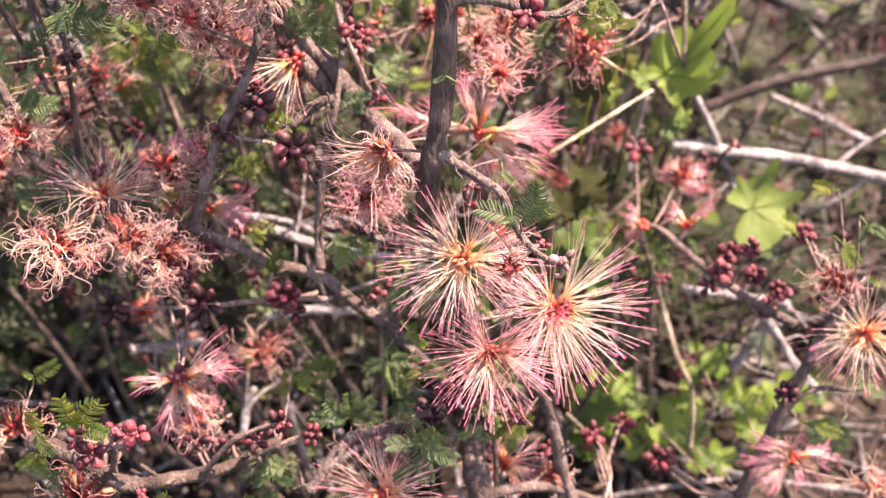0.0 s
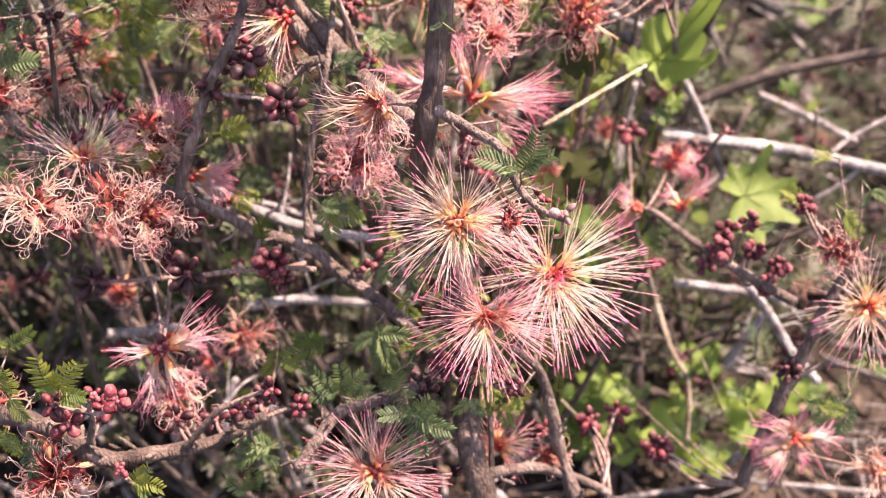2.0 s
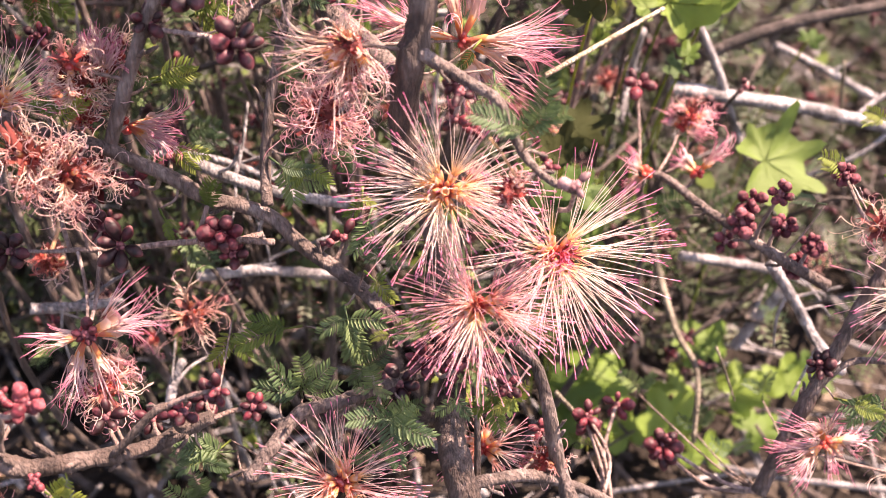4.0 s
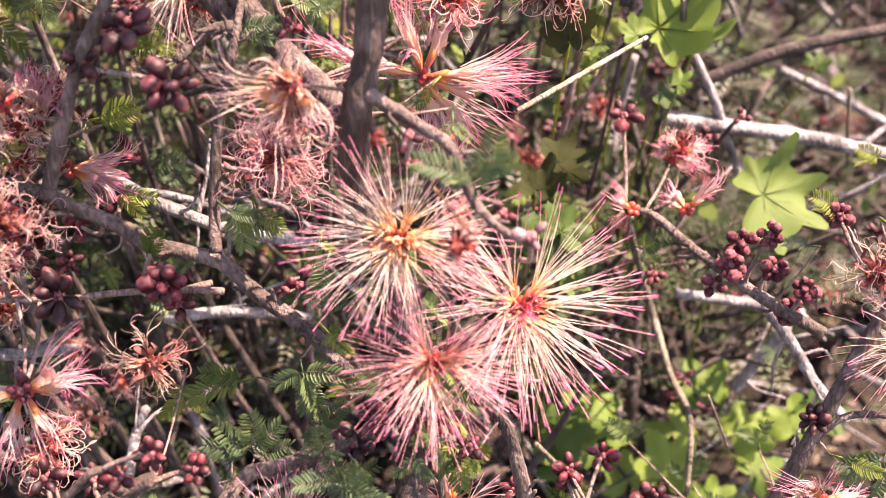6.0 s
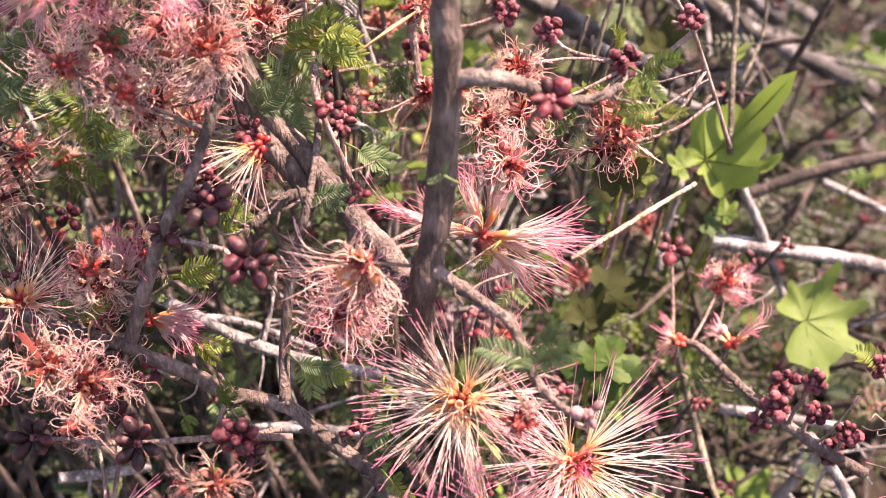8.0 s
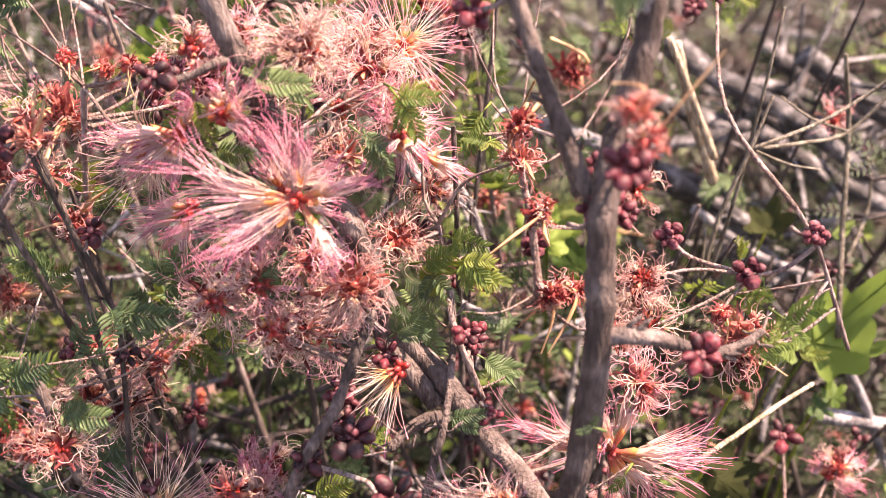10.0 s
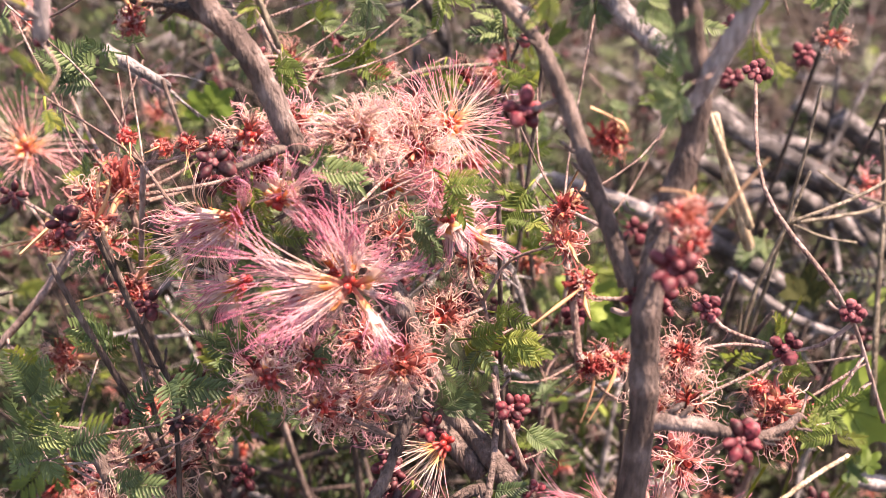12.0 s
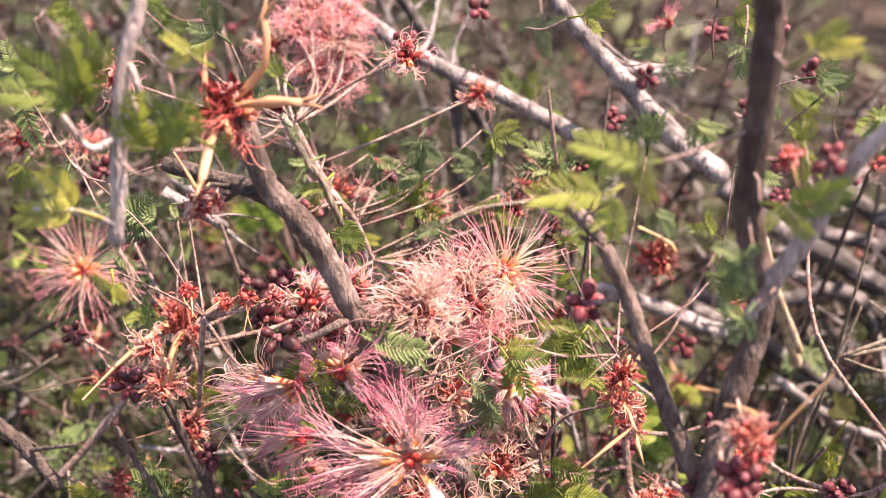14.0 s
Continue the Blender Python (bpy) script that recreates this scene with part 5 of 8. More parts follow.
bud_cluster((-0.0008, -0.0120, 0.1758), (-0.41, -0.75, 0.53), 6, 0.0059)
bud_cluster((-0.0962, 0.0100, 0.2247), (0.35, -0.81, 0.47), 5, 0.0048)
bud_cluster((-0.0955, 0.0140, 0.2057), (-0.36, -0.46, 0.81), 6, 0.0051)
bud_cluster((-0.0933, 0.0200, 0.1946), (-0.04, -0.77, 0.64), 5, 0.0050)
bud_cluster((-0.0923, -0.0120, 0.1838), (-0.30, -0.85, 0.44), 6, 0.0044, 2)
bud_cluster((-0.0963, 0.0200, 0.2165), (-0.06, -0.55, 0.84), 6, 0.0063)
bud_cluster((-0.1038, 0.0200, 0.2051), (0.39, -0.82, 0.42), 5, 0.0064, 1)
bud_cluster((-0.1183, 0.0040, 0.2175), (0.19, -0.76, 0.62), 5, 0.0054, 2)
# feathery leaves
fern_leaf((0.0160, -0.0200, 0.2475), [(-0.0129, 0.0018, 0.0043), (0.0047, -0.0028, 0.0165), (-0.0054, -0.0011, 0.0010), (0.0091, -0.0037, 0.0074)], 0)
fern_leaf((-0.0261, 0.0030, 0.1758), [(-0.0085, 0.0012, -0.0067), (0.0055, -0.0034, -0.0127), (0.0117, -0.0023, -0.0001), (0.0003, -0.0025, -0.0134)], 0)
fern_leaf((-0.0385, -0.0130, 0.1643), [(-0.0130, 0.0020, 0.0002), (-0.0077, -0.0034, 0.0119), (0.0005, -0.0017, 0.0148), (0.0090, 0.0003, 0.0092), (0.0115, -0.0029, 0.0040)], 0)
fern_leaf((-0.0142, -0.0200, 0.1620), [(-0.0067, -0.0003, 0.0097), (0.0070, -0.0009, -0.0022), (0.0085, -0.0031, 0.0072), (0.0055, -0.0002, -0.0130)], 0)
fern_leaf((-0.0604, 0.0150, 0.1620), [(-0.0063, -0.0017, -0.0108), (0.0051, -0.0023, -0.0087)], 1)
fern_leaf((-0.0436, 0.0200, 0.2151), [(0.0128, 0.0027, -0.0077), (0.0033, 0.0013, -0.0141), (0.0092, -0.0010, -0.0008)], 0)
fern_leaf((-0.0825, 0.0300, 0.2305), [(0.0063, -0.0011, 0.0037), (-0.0040, -0.0017, 0.0025), (0.0034, 0.0002, -0.0030), (0.0008, -0.0007, 0.0043)], 0)
fern_leaf((-0.0747, 0.0300, 0.2359), [(0.0100, -0.0007, 0.0042), (0.0069, -0.0000, -0.0018)], 1)
fern_leaf((-0.0625, 0.0350, 0.2524), [(0.0083, 0.0005, 0.0001), (0.0065, -0.0018, 0.0049)], 1)
fern_leaf((-0.0272, 0.0500, 0.2091), [(0.0006, -0.0040, -0.0131), (0.0058, 0.0008, -0.0115)], 0)
fern_leaf((-0.0202, 0.0200, 0.1978), [(-0.0049, -0.0037, -0.0104), (-0.0018, -0.0011, -0.0101)], 0)
fern_leaf((0.0127, -0.0170, 0.1664), [(-0.0050, -0.0017, -0.0006), (0.0061, -0.0019, -0.0061), (0.0024, -0.0026, -0.0118), (-0.0040, 0.0009, -0.0097)], 1)
fern_leaf((0.1175, 0.0350, 0.2025), [(-0.0073, 0.0004, 0.0021), (-0.0096, -0.0020, 0.0075)], 1)
fern_leaf((0.1109, 0.0330, 0.1937), [(-0.0081, -0.0002, 0.0011)], 0)
fern_leaf((0.1224, 0.0300, 0.2230), [(-0.0065, -0.0005, -0.0014), (-0.0076, -0.0020, 0.0044)], 1)
fern_leaf((-0.0605, -0.0200, 0.1486), [(-0.0114, -0.0018, -0.0003), (-0.0065, 0.0005, 0.0061), (-0.0121, -0.0038, 0.0053)], 0)
fern_leaf((-0.0739, 0.0120, 0.2027), [(0.0037, -0.0010, -0.0019), (0.0012, -0.0009, -0.0058)], 1)
fern_leaf((-0.0621, 0.0100, 0.2083), [(0.0001, -0.0020, 0.0079), (0.0036, 0.0005, 0.0076), (0.0024, -0.0010, 0.0097)], 1)
fern_leaf((0.1309, 0.0000, 0.1452), [(-0.0133, 0.0000, -0.0009), (-0.0104, -0.0008, -0.0078), (0.0011, 0.0009, -0.0165)], 0)
fern_leaf((-0.0182, 0.0000, 0.1911), [(-0.0015, 0.0000, -0.0036), (0.0055, -0.0010, -0.0065), (0.0030, -0.0011, 0.0044)], 1)
fern_leaf((-0.0056, -0.0050, 0.1748), [(-0.0085, -0.0010, 0.0029), (-0.0055, -0.0032, 0.0120)], 0)
fern_leaf((-0.1131, 0.0800, 0.2580), [(-0.0105, -0.0048, 0.0121), (-0.0068, 0.0015, 0.0128), (0.0006, -0.0007, 0.0129), (-0.0100, 0.0008, 0.0013)], 0)
fern_leaf((-0.1094, 0.0900, 0.2517), [(0.0083, 0.0007, 0.0106), (0.0118, -0.0007, 0.0046), (-0.0025, 0.0005, -0.0117), (0.0099, 0.0021, -0.0085)], 0)
fern_leaf((-0.0380, 0.0620, 0.2913), [(-0.0070, 0.0012, 0.0001), (0.0016, -0.0010, 0.0056)], 1)
fern_leaf((-0.0373, 0.0620, 0.2879), [(0.0066, 0.0012, -0.0058), (0.0112, -0.0010, 0.0010), (0.0120, -0.0030, -0.0033)], 1)
fern_leaf((-0.0529, 0.0470, 0.2761), [(0.0080, -0.0012, 0.0081), (0.0095, -0.0003, 0.0003), (0.0003, 0.0011, 0.0083)], 0)
fern_leaf((-0.0564, 0.0600, 0.3179), [(-0.0026, 0.0008, 0.0045), (0.0036, -0.0002, 0.0013), (-0.0010, 0.0008, 0.0087)], 0)
fern_leaf((-0.0306, 0.1000, 0.3151), [(-0.0051, -0.0004, -0.0036), (-0.0079, -0.0041, -0.0105), (-0.0061, -0.0015, -0.0130)], 1)
fern_leaf((-0.0282, 0.1000, 0.3049), [(0.0016, 0.0003, -0.0089)], 1)
fern_leaf((-0.0381, 0.0360, 0.2572), [(0.0091, 0.0006, 0.0015), (0.0076, 0.0002, -0.0041)], 0)
fern_leaf((-0.0642, 0.0370, 0.2542), [(0.0075, -0.0025, 0.0042), (0.0096, 0.0003, -0.0076), (0.0044, 0.0017, -0.0108)], 1)
fern_leaf((-0.1388, 0.0300, 0.2622), [(0.0149, -0.0032, 0.0005), (0.0091, 0.0005, -0.0066), (0.0090, -0.0019, 0.0042)], 0)
fern_leaf((-0.1449, 0.0270, 0.2282), [(0.0099, 0.0007, 0.0006), (0.0007, 0.0012, -0.0097), (0.0067, -0.0019, -0.0042)], 0)
fern_leaf((-0.0730, 0.0300, 0.2349), [(0.0091, 0.0010, 0.0023), (0.0064, -0.0012, -0.0012)], 1)
fern_leaf((-0.0731, 0.0300, 0.2144), [(0.0098, 0.0014, -0.0033), (0.0066, -0.0031, -0.0058)], 1)
fern_leaf((-0.0511, 0.0600, 0.3392), [(0.0069, 0.0005, -0.0034), (0.0028, -0.0022, -0.0087), (0.0082, -0.0012, 0.0012)], 1)
fern_leaf((-0.0945, 0.0500, 0.3282), [(0.0099, -0.0025, -0.0006), (0.0044, 0.0006, -0.0039)], 1)
fern_leaf((-0.0981, 0.0500, 0.3408), [(0.0027, -0.0022, -0.0082), (0.0006, -0.0010, -0.0065)], 1)
fern_leaf((0.0380, 0.0340, 0.2856), [(0.0062, -0.0010, -0.0018), (0.0068, -0.0019, 0.0069), (-0.0017, -0.0010, -0.0043), (0.0059, 0.0005, -0.0077)], 1)
fern_leaf((-0.0849, 0.0300, 0.2366), [(-0.0049, -0.0002, -0.0039)], 0)
fern_leaf((-0.0044, 0.0050, 0.2812), [(-0.0037, 0.0003, -0.0019), (0.0010, -0.0007, 0.0037)], 0)
fern_leaf((0.0075, 0.0300, 0.2440), [(-0.0041, -0.0003, -0.0056)], 1)
fern_leaf((0.0127, 0.0200, 0.2394), [(-0.0041, -0.0022, -0.0058), (0.0044, -0.0018, -0.0040)], 0)
fern_leaf((-0.0837, 0.0490, 0.3476), [(0.0142, -0.0016, -0.0017), (0.0144, -0.0004, -0.0064)], 0)
fern_leaf((-0.0814, 0.0490, 0.3506), [(0.0041, 0.0002, 0.0012)], 1)
fern_leaf((-0.0499, 0.0520, 0.3405), [(0.0101, -0.0004, 0.0007), (0.0049, -0.0034, -0.0094), (-0.0010, -0.0011, -0.0081)], 1)
fern_leaf((-0.0299, 0.1250, 0.2992), [(-0.0102, 0.0006, 0.0025), (0.0102, 0.0018, -0.0007), (-0.0120, 0.0021, -0.0100), (0.0026, -0.0009, -0.0121)], 1)
fern_leaf((-0.0316, 0.1260, 0.3387), [(-0.0088, 0.0016, 0.0038), (0.0030, -0.0008, 0.0025), (-0.0050, -0.0001, -0.0018)], 1)
fern_leaf((-0.1010, 0.0560, 0.3343), [(-0.0070, 0.0006, -0.0073), (0.0055, -0.0032, -0.0066), (0.0079, -0.0024, -0.0010)], 1)
fern_leaf((-0.0582, 0.0560, 0.3270), [(0.0050, -0.0018, -0.0092), (0.0028, -0.0019, -0.0079)], 0)
fern_leaf((-0.0455, 0.0560, 0.2926), [(0.0094, -0.0025, 0.0060), (0.0064, -0.0003, -0.0018)], 1)
fern_leaf((-0.0356, 0.0560, 0.2929), [(0.0090, 0.0000, -0.0007), (0.0072, -0.0008, -0.0070), (0.0021, 0.0003, -0.0098)], 1)
fern_leaf((-0.0424, 0.0560, 0.2890), [(-0.0033, -0.0013, -0.0076), (0.0054, -0.0014, -0.0086)], 0)
fern_leaf((-0.0798, 0.0360, 0.3038), [(-0.0031, -0.0027, -0.0095), (-0.0060, -0.0017, -0.0042)], 0)
fern_leaf((-0.1706, 0.0560, 0.2516), [(0.0251, -0.0019, 0.0082), (-0.0080, 0.0010, 0.0042), (0.0033, -0.0010, -0.0114), (-0.0142, 0.0019, -0.0153)], 0)
fern_leaf((-0.1768, 0.0660, 0.2613), [(0.0103, 0.0017, 0.0015), (-0.0017, 0.0008, 0.0117), (0.0092, 0.0010, 0.0120)], 0)
fern_leaf((-0.1536, 0.1060, 0.3489), [(-0.0161, -0.0078, 0.0120), (-0.0138, 0.0004, -0.0064), (0.0063, -0.0020, 0.0046), (-0.0151, 0.0010, 0.0012)], 0)
fern_leaf((-0.1601, 0.1060, 0.3163), [(-0.0105, -0.0012, -0.0043), (-0.0001, -0.0022, -0.0069)], 1)
fern_leaf((-0.0502, 0.0560, 0.2735), [(0.0081, 0.0013, -0.0003), (0.0098, -0.0034, -0.0092), (-0.0002, 0.0013, -0.0100)], 0)
fern_leaf((-0.1074, 0.0860, 0.2656), [(-0.0180, 0.0014, -0.0016), (-0.0104, 0.0018, 0.0047), (0.0058, -0.0001, -0.0148)], 1)
fern_leaf((-0.0957, 0.0860, 0.3605), [(0.0048, -0.0016, -0.0088), (-0.0010, 0.0003, -0.0105)], 1)
fern_leaf((-0.1566, 0.0760, 0.2250), [(0.0104, -0.0012, -0.0068), (-0.0055, 0.0004, -0.0102)], 0)
fern_leaf((-0.0296, 0.0660, 0.2541), [(0.0117, 0.0021, -0.0055), (0.0091, -0.0036, -0.0051)], 0)
fern_leaf((0.0013, 0.0360, 0.3677), [(-0.0072, -0.0030, 0.0115), (-0.0026, -0.0015, 0.0148), (-0.0036, -0.0015, -0.0021)], 0)
fern_leaf((0.0469, 0.0900, 0.2593), [(0.0080, -0.0013, 0.0012), (0.0040, -0.0007, -0.0057)], 1)
fern_leaf((0.0442, 0.0900, 0.2737), [(0.0005, -0.0013, 0.0069)], 1)
fern_leaf((-0.1892, 0.1100, 0.3834), [(0.0046, -0.0046, -0.0122), (-0.0010, -0.0000, -0.0123)], 0)
fern_leaf((-0.1308, 0.0180, 0.4222), [(0.0026, -0.0050, 0.0244), (0.0053, 0.0006, 0.0178), (-0.0163, -0.0021, 0.0037), (-0.0134, 0.0026, 0.0104), (0.0093, -0.0024, 0.0129)], 1)
fern_leaf((-0.1184, 0.0180, 0.4122), [(0.0119, -0.0009, 0.0146), (-0.0052, -0.0020, 0.0086), (0.0083, 0.0017, 0.0060), (-0.0003, -0.0025, 0.0141)], 1)
fern_leaf((-0.1355, 0.0160, 0.4001), [(-0.0134, 0.0003, -0.0012), (-0.0054, -0.0018, 0.0102)], 2)
fern_leaf((-0.0245, 0.0080, 0.4159), [(-0.0127, 0.0003, 0.0042), (0.0030, -0.0001, -0.0080), (-0.0085, 0.0007, -0.0016)], 1)
fern_leaf((-0.0296, 0.0180, 0.4043), [(-0.0157, -0.0001, -0.0011), (0.0015, -0.0009, -0.0101)], 2)
fern_leaf((0.0023, 0.0100, 0.4066), [(0.0052, -0.0008, -0.0062), (0.0067, -0.0021, 0.0032), (0.0108, -0.0039, 0.0068), (-0.0033, -0.0016, -0.0045)], 1)
fern_leaf((0.0049, 0.0160, 0.4344), [(-0.0017, 0.0005, 0.0029), (0.0086, 0.0002, 0.0010), (0.0054, 0.0011, 0.0048)], 2)
fern_leaf((-0.0437, 0.2060, 0.3741), [(-0.0088, -0.0001, -0.0028), (0.0018, -0.0031, -0.0127), (0.0081, -0.0028, 0.0016)], 0)
fern_leaf((0.0437, 0.2060, 0.3491), [(0.0112, -0.0007, -0.0050), (0.0099, 0.0023, -0.0106)], 1)
fern_leaf((-0.0086, 0.2060, 0.3356), [(0.0082, 0.0009, -0.0070), (-0.0021, -0.0028, -0.0082)], 0)
fern_leaf((-0.1057, 0.1260, 0.3478), [(0.0054, -0.0011, -0.0051), (0.0015, -0.0028, -0.0098)], 1)
fern_leaf((-0.1211, 0.1560, 0.3577), [(0.0031, -0.0013, -0.0054), (-0.0033, 0.0001, -0.0051)], 0)
fern_leaf((-0.1218, 0.1460, 0.3494), [(0.0045, -0.0010, -0.0035), (-0.0039, -0.0003, -0.0029)], 0)
fern_leaf((-0.0364, 0.1160, 0.3028), [(-0.0037, -0.0015, -0.0076), (0.0055, -0.0007, 0.0024)], 1)
fern_leaf((-0.0601, 0.0560, 0.3294), [(0.0076, -0.0014, -0.0063)], 0)
fern_leaf((-0.1128, 0.0560, 0.2875), [(-0.0077, -0.0003, 0.0050), (0.0048, -0.0021, 0.0097)], 0)
fern_leaf((-0.1490, 0.0560, 0.3578), [(0.0030, 0.0012, -0.0057), (0.0003, -0.0016, -0.0057)], 2)
fern_leaf((-0.1612, 0.1060, 0.3142), [(-0.0083, -0.0029, 0.0000), (-0.0022, 0.0008, 0.0046)], 1)
fern_leaf((-0.1556, 0.0960, 0.2960), [(-0.0114, -0.0019, -0.0077), (-0.0022, -0.0031, -0.0086)], 0)
fern_leaf((-0.1883, 0.1260, 0.3562), [(-0.0050, -0.0014, -0.0052), (0.0013, 0.0005, -0.0061)], 0)
fern_leaf((-0.0156, 0.1260, 0.2786), [(-0.0090, 0.0006, -0.0030), (0.0051, 0.0000, 0.0070)], 1)
fern_leaf((-0.0815, 0.0490, 0.3476), [(-0.0042, 0.0005, 0.0012), (0.0031, -0.0004, 0.0054)], 0)
fern_leaf((-0.1000, 0.0560, 0.3262), [(0.0027, 0.0013, -0.0102), (0.0009, -0.0012, 0.0081)], 1)
fern_leaf((-0.1022, 0.0560, 0.3351), [(-0.0065, -0.0006, -0.0070), (0.0031, 0.0004, 0.0033)], 1)
fern_leaf((-0.0244, 0.2060, 0.3777), [(-0.0037, -0.0003, -0.0039), (0.0039, -0.0011, -0.0027)], 0)
fern_leaf((-0.0003, 0.2060, 0.3614), [(-0.0119, -0.0020, 0.0017)], 0)
fern_leaf((-0.1348, 0.0340, 0.2601), [(0.0074, 0.0010, -0.0017), (-0.0002, -0.0003, 0.0062), (0.0004, -0.0012, -0.0075)], 0)
fern_leaf((-0.1437, 0.0240, 0.2371), [(0.0097, -0.0001, -0.0013), (0.0038, -0.0019, -0.0054)], 0)
fern_leaf((-0.1241, -0.0300, 0.1827), [(0.0116, 0.0007, 0.0063), (0.0008, -0.0011, 0.0106), (0.0124, -0.0009, -0.0056), (-0.0040, -0.0007, -0.0029)], 0)
fern_leaf((-0.1354, -0.0200, 0.1916), [(0.0090, 0.0012, 0.0058), (-0.0025, -0.0010, 0.0034)], 1)
fern_leaf((-0.0649, -0.0250, 0.1503), [(-0.0072, 0.0009, -0.0049), (0.0072, 0.0001, -0.0030)], 0)
fern_leaf((-0.0354, 0.0400, 0.2555), [(0.0065, -0.0016, 0.0013), (0.0036, -0.0011, -0.0016)], 0)
fern_leaf((-0.0370, 0.0200, 0.2150), [(0.0072, -0.0019, -0.0057), (-0.0041, -0.0007, -0.0063)], 1)
fern_leaf((0.1254, 0.0200, 0.2087), [(0.0081, 0.0016, -0.0108), (0.0024, 0.0002, -0.0025)], 1)
fern_leaf((0.1303, 0.0150, 0.2189), [(0.0063, -0.0013, -0.0037), (-0.0017, -0.0005, -0.0063)], 0)
fern_leaf((0.1214, 0.0000, 0.1453), [(0.0093, -0.0035, -0.0023), (0.0057, 0.0005, 0.0021)], 1)
fern_leaf((0.1404, 0.0100, 0.1543), [(0.0072, 0.0003, -0.0059), (-0.0055, 0.0000, -0.0026)], 0)
fern_leaf((-0.0436, 0.0100, 0.1670), [(-0.0088, -0.0002, 0.0004), (-0.0154, -0.0052, -0.0028), (-0.0114, -0.0007, 0.0036)], 1)
fern_leaf((-0.0592, 0.0300, 0.2605), [(0.0029, -0.0001, -0.0061), (-0.0022, -0.0000, -0.0040)], 1)
fern_leaf((-0.1429, -0.0200, 0.1591), [(0.0025, 0.0013, -0.0123), (-0.0068, -0.0013, -0.0064)], 1)
fern_leaf((-0.0044, 0.0100, 0.3950), [(-0.0061, -0.0014, 0.0037), (-0.0022, -0.0006, -0.0053), (0.0028, -0.0001, -0.0078), (0.0034, 0.0006, 0.0031), (-0.0045, 0.0003, -0.0024)], 0)
fern_leaf((-0.0031, 0.0080, 0.3834), [(-0.0055, -0.0004, 0.0024), (-0.0017, -0.0009, -0.0061), (0.0021, 0.0003, -0.0054), (-0.0042, -0.0007, -0.0021)], 0)
fern_leaf((-0.0287, 0.0360, 0.3903), [(-0.0025, -0.0006, 0.0050), (-0.0035, -0.0017, -0.0031), (0.0022, -0.0003, 0.0037)], 2)
fern_leaf((-0.1270, 0.0060, 0.3874), [(-0.0028, -0.0015, 0.0051), (0.0026, 0.0007, -0.0026)], 2)
fern_leaf((0.0163, 0.1660, 0.3129), [(-0.0099, -0.0029, 0.0032), (-0.0047, -0.0028, 0.0093)], 1)
fern_leaf((-0.1073, 0.0700, 0.2656), [(-0.0063, -0.0006, 0.0066), (0.0061, 0.0013, 0.0034), (-0.0010, -0.0015, -0.0077), (0.0099, -0.0027, -0.0010)], 1)
fern_leaf((-0.0914, 0.0700, 0.2568), [(-0.0080, -0.0029, -0.0048), (0.0066, -0.0021, 0.0030), (0.0030, -0.0001, -0.0065)], 0)
fern_leaf((-0.1265, 0.0800, 0.2482), [(-0.0042, -0.0013, 0.0074), (-0.0088, 0.0008, -0.0025), (0.0057, -0.0016, -0.0037)], 0)
fern_leaf((-0.0144, 0.0150, 0.1905), [(-0.0058, -0.0003, 0.0021), (-0.0073, -0.0025, -0.0017), (0.0014, -0.0010, -0.0066)], 0)
fern_leaf((-0.0221, 0.0300, 0.1981), [(-0.0049, 0.0011, -0.0081), (0.0044, -0.0001, -0.0036)], 1)
fern_leaf((-0.0473, 0.0000, 0.1611), [(-0.0054, -0.0006, 0.0046), (-0.0024, 0.0011, 0.0070)], 0)
fern_leaf((-0.0217, -0.0060, 0.1663), [(0.0075, -0.0015, 0.0089), (0.0074, -0.0023, 0.0020), (-0.0046, -0.0006, -0.0053)], 0)
fern_leaf((-0.0142, -0.0040, 0.1760), [(0.0058, -0.0002, 0.0057), (-0.0058, 0.0005, -0.0023)], 1)
fern_leaf((-0.0181, -0.0300, 0.1586), [(-0.0069, -0.0011, -0.0027), (0.0054, -0.0004, -0.0037), (0.0042, 0.0007, 0.0031)], 0)
fern_leaf((0.0027, -0.0200, 0.1676), [(-0.0056, -0.0000, -0.0058), (0.0043, -0.0014, -0.0065)], 0)
fern_leaf((-0.1027, 0.0700, 0.2629), [(-0.0090, 0.0017, 0.0043), (-0.0072, -0.0003, -0.0051), (0.0066, 0.0008, 0.0030), (-0.0021, 0.0007, 0.0065)], 0)
fern_leaf((-0.1001, 0.0800, 0.2471), [(-0.0090, 0.0002, -0.0038), (0.0023, -0.0016, -0.0085), (0.0069, 0.0001, 0.0018)], 0)
fern_leaf((-0.1097, 0.0700, 0.2747), [(-0.0063, -0.0022, -0.0040), (-0.0021, 0.0001, 0.0049)], 0)
fern_leaf((-0.0486, 0.0500, 0.2776), [(-0.0052, -0.0004, 0.0049), (0.0046, -0.0008, 0.0019), (-0.0031, -0.0004, -0.0030)], 0)
fern_leaf((-0.0280, 0.0800, 0.2736), [(-0.0043, -0.0013, 0.0056), (0.0062, -0.0006, -0.0031), (-0.0003, -0.0007, -0.0065)], 1)
fern_leaf((-0.0352, 0.0800, 0.2597), [(-0.0045, -0.0005, 0.0037), (0.0065, -0.0024, -0.0024)], 0)
fern_leaf((-0.0207, 0.0500, 0.2563), [(0.0062, -0.0018, 0.0027), (-0.0033, 0.0006, -0.0055)], 0)
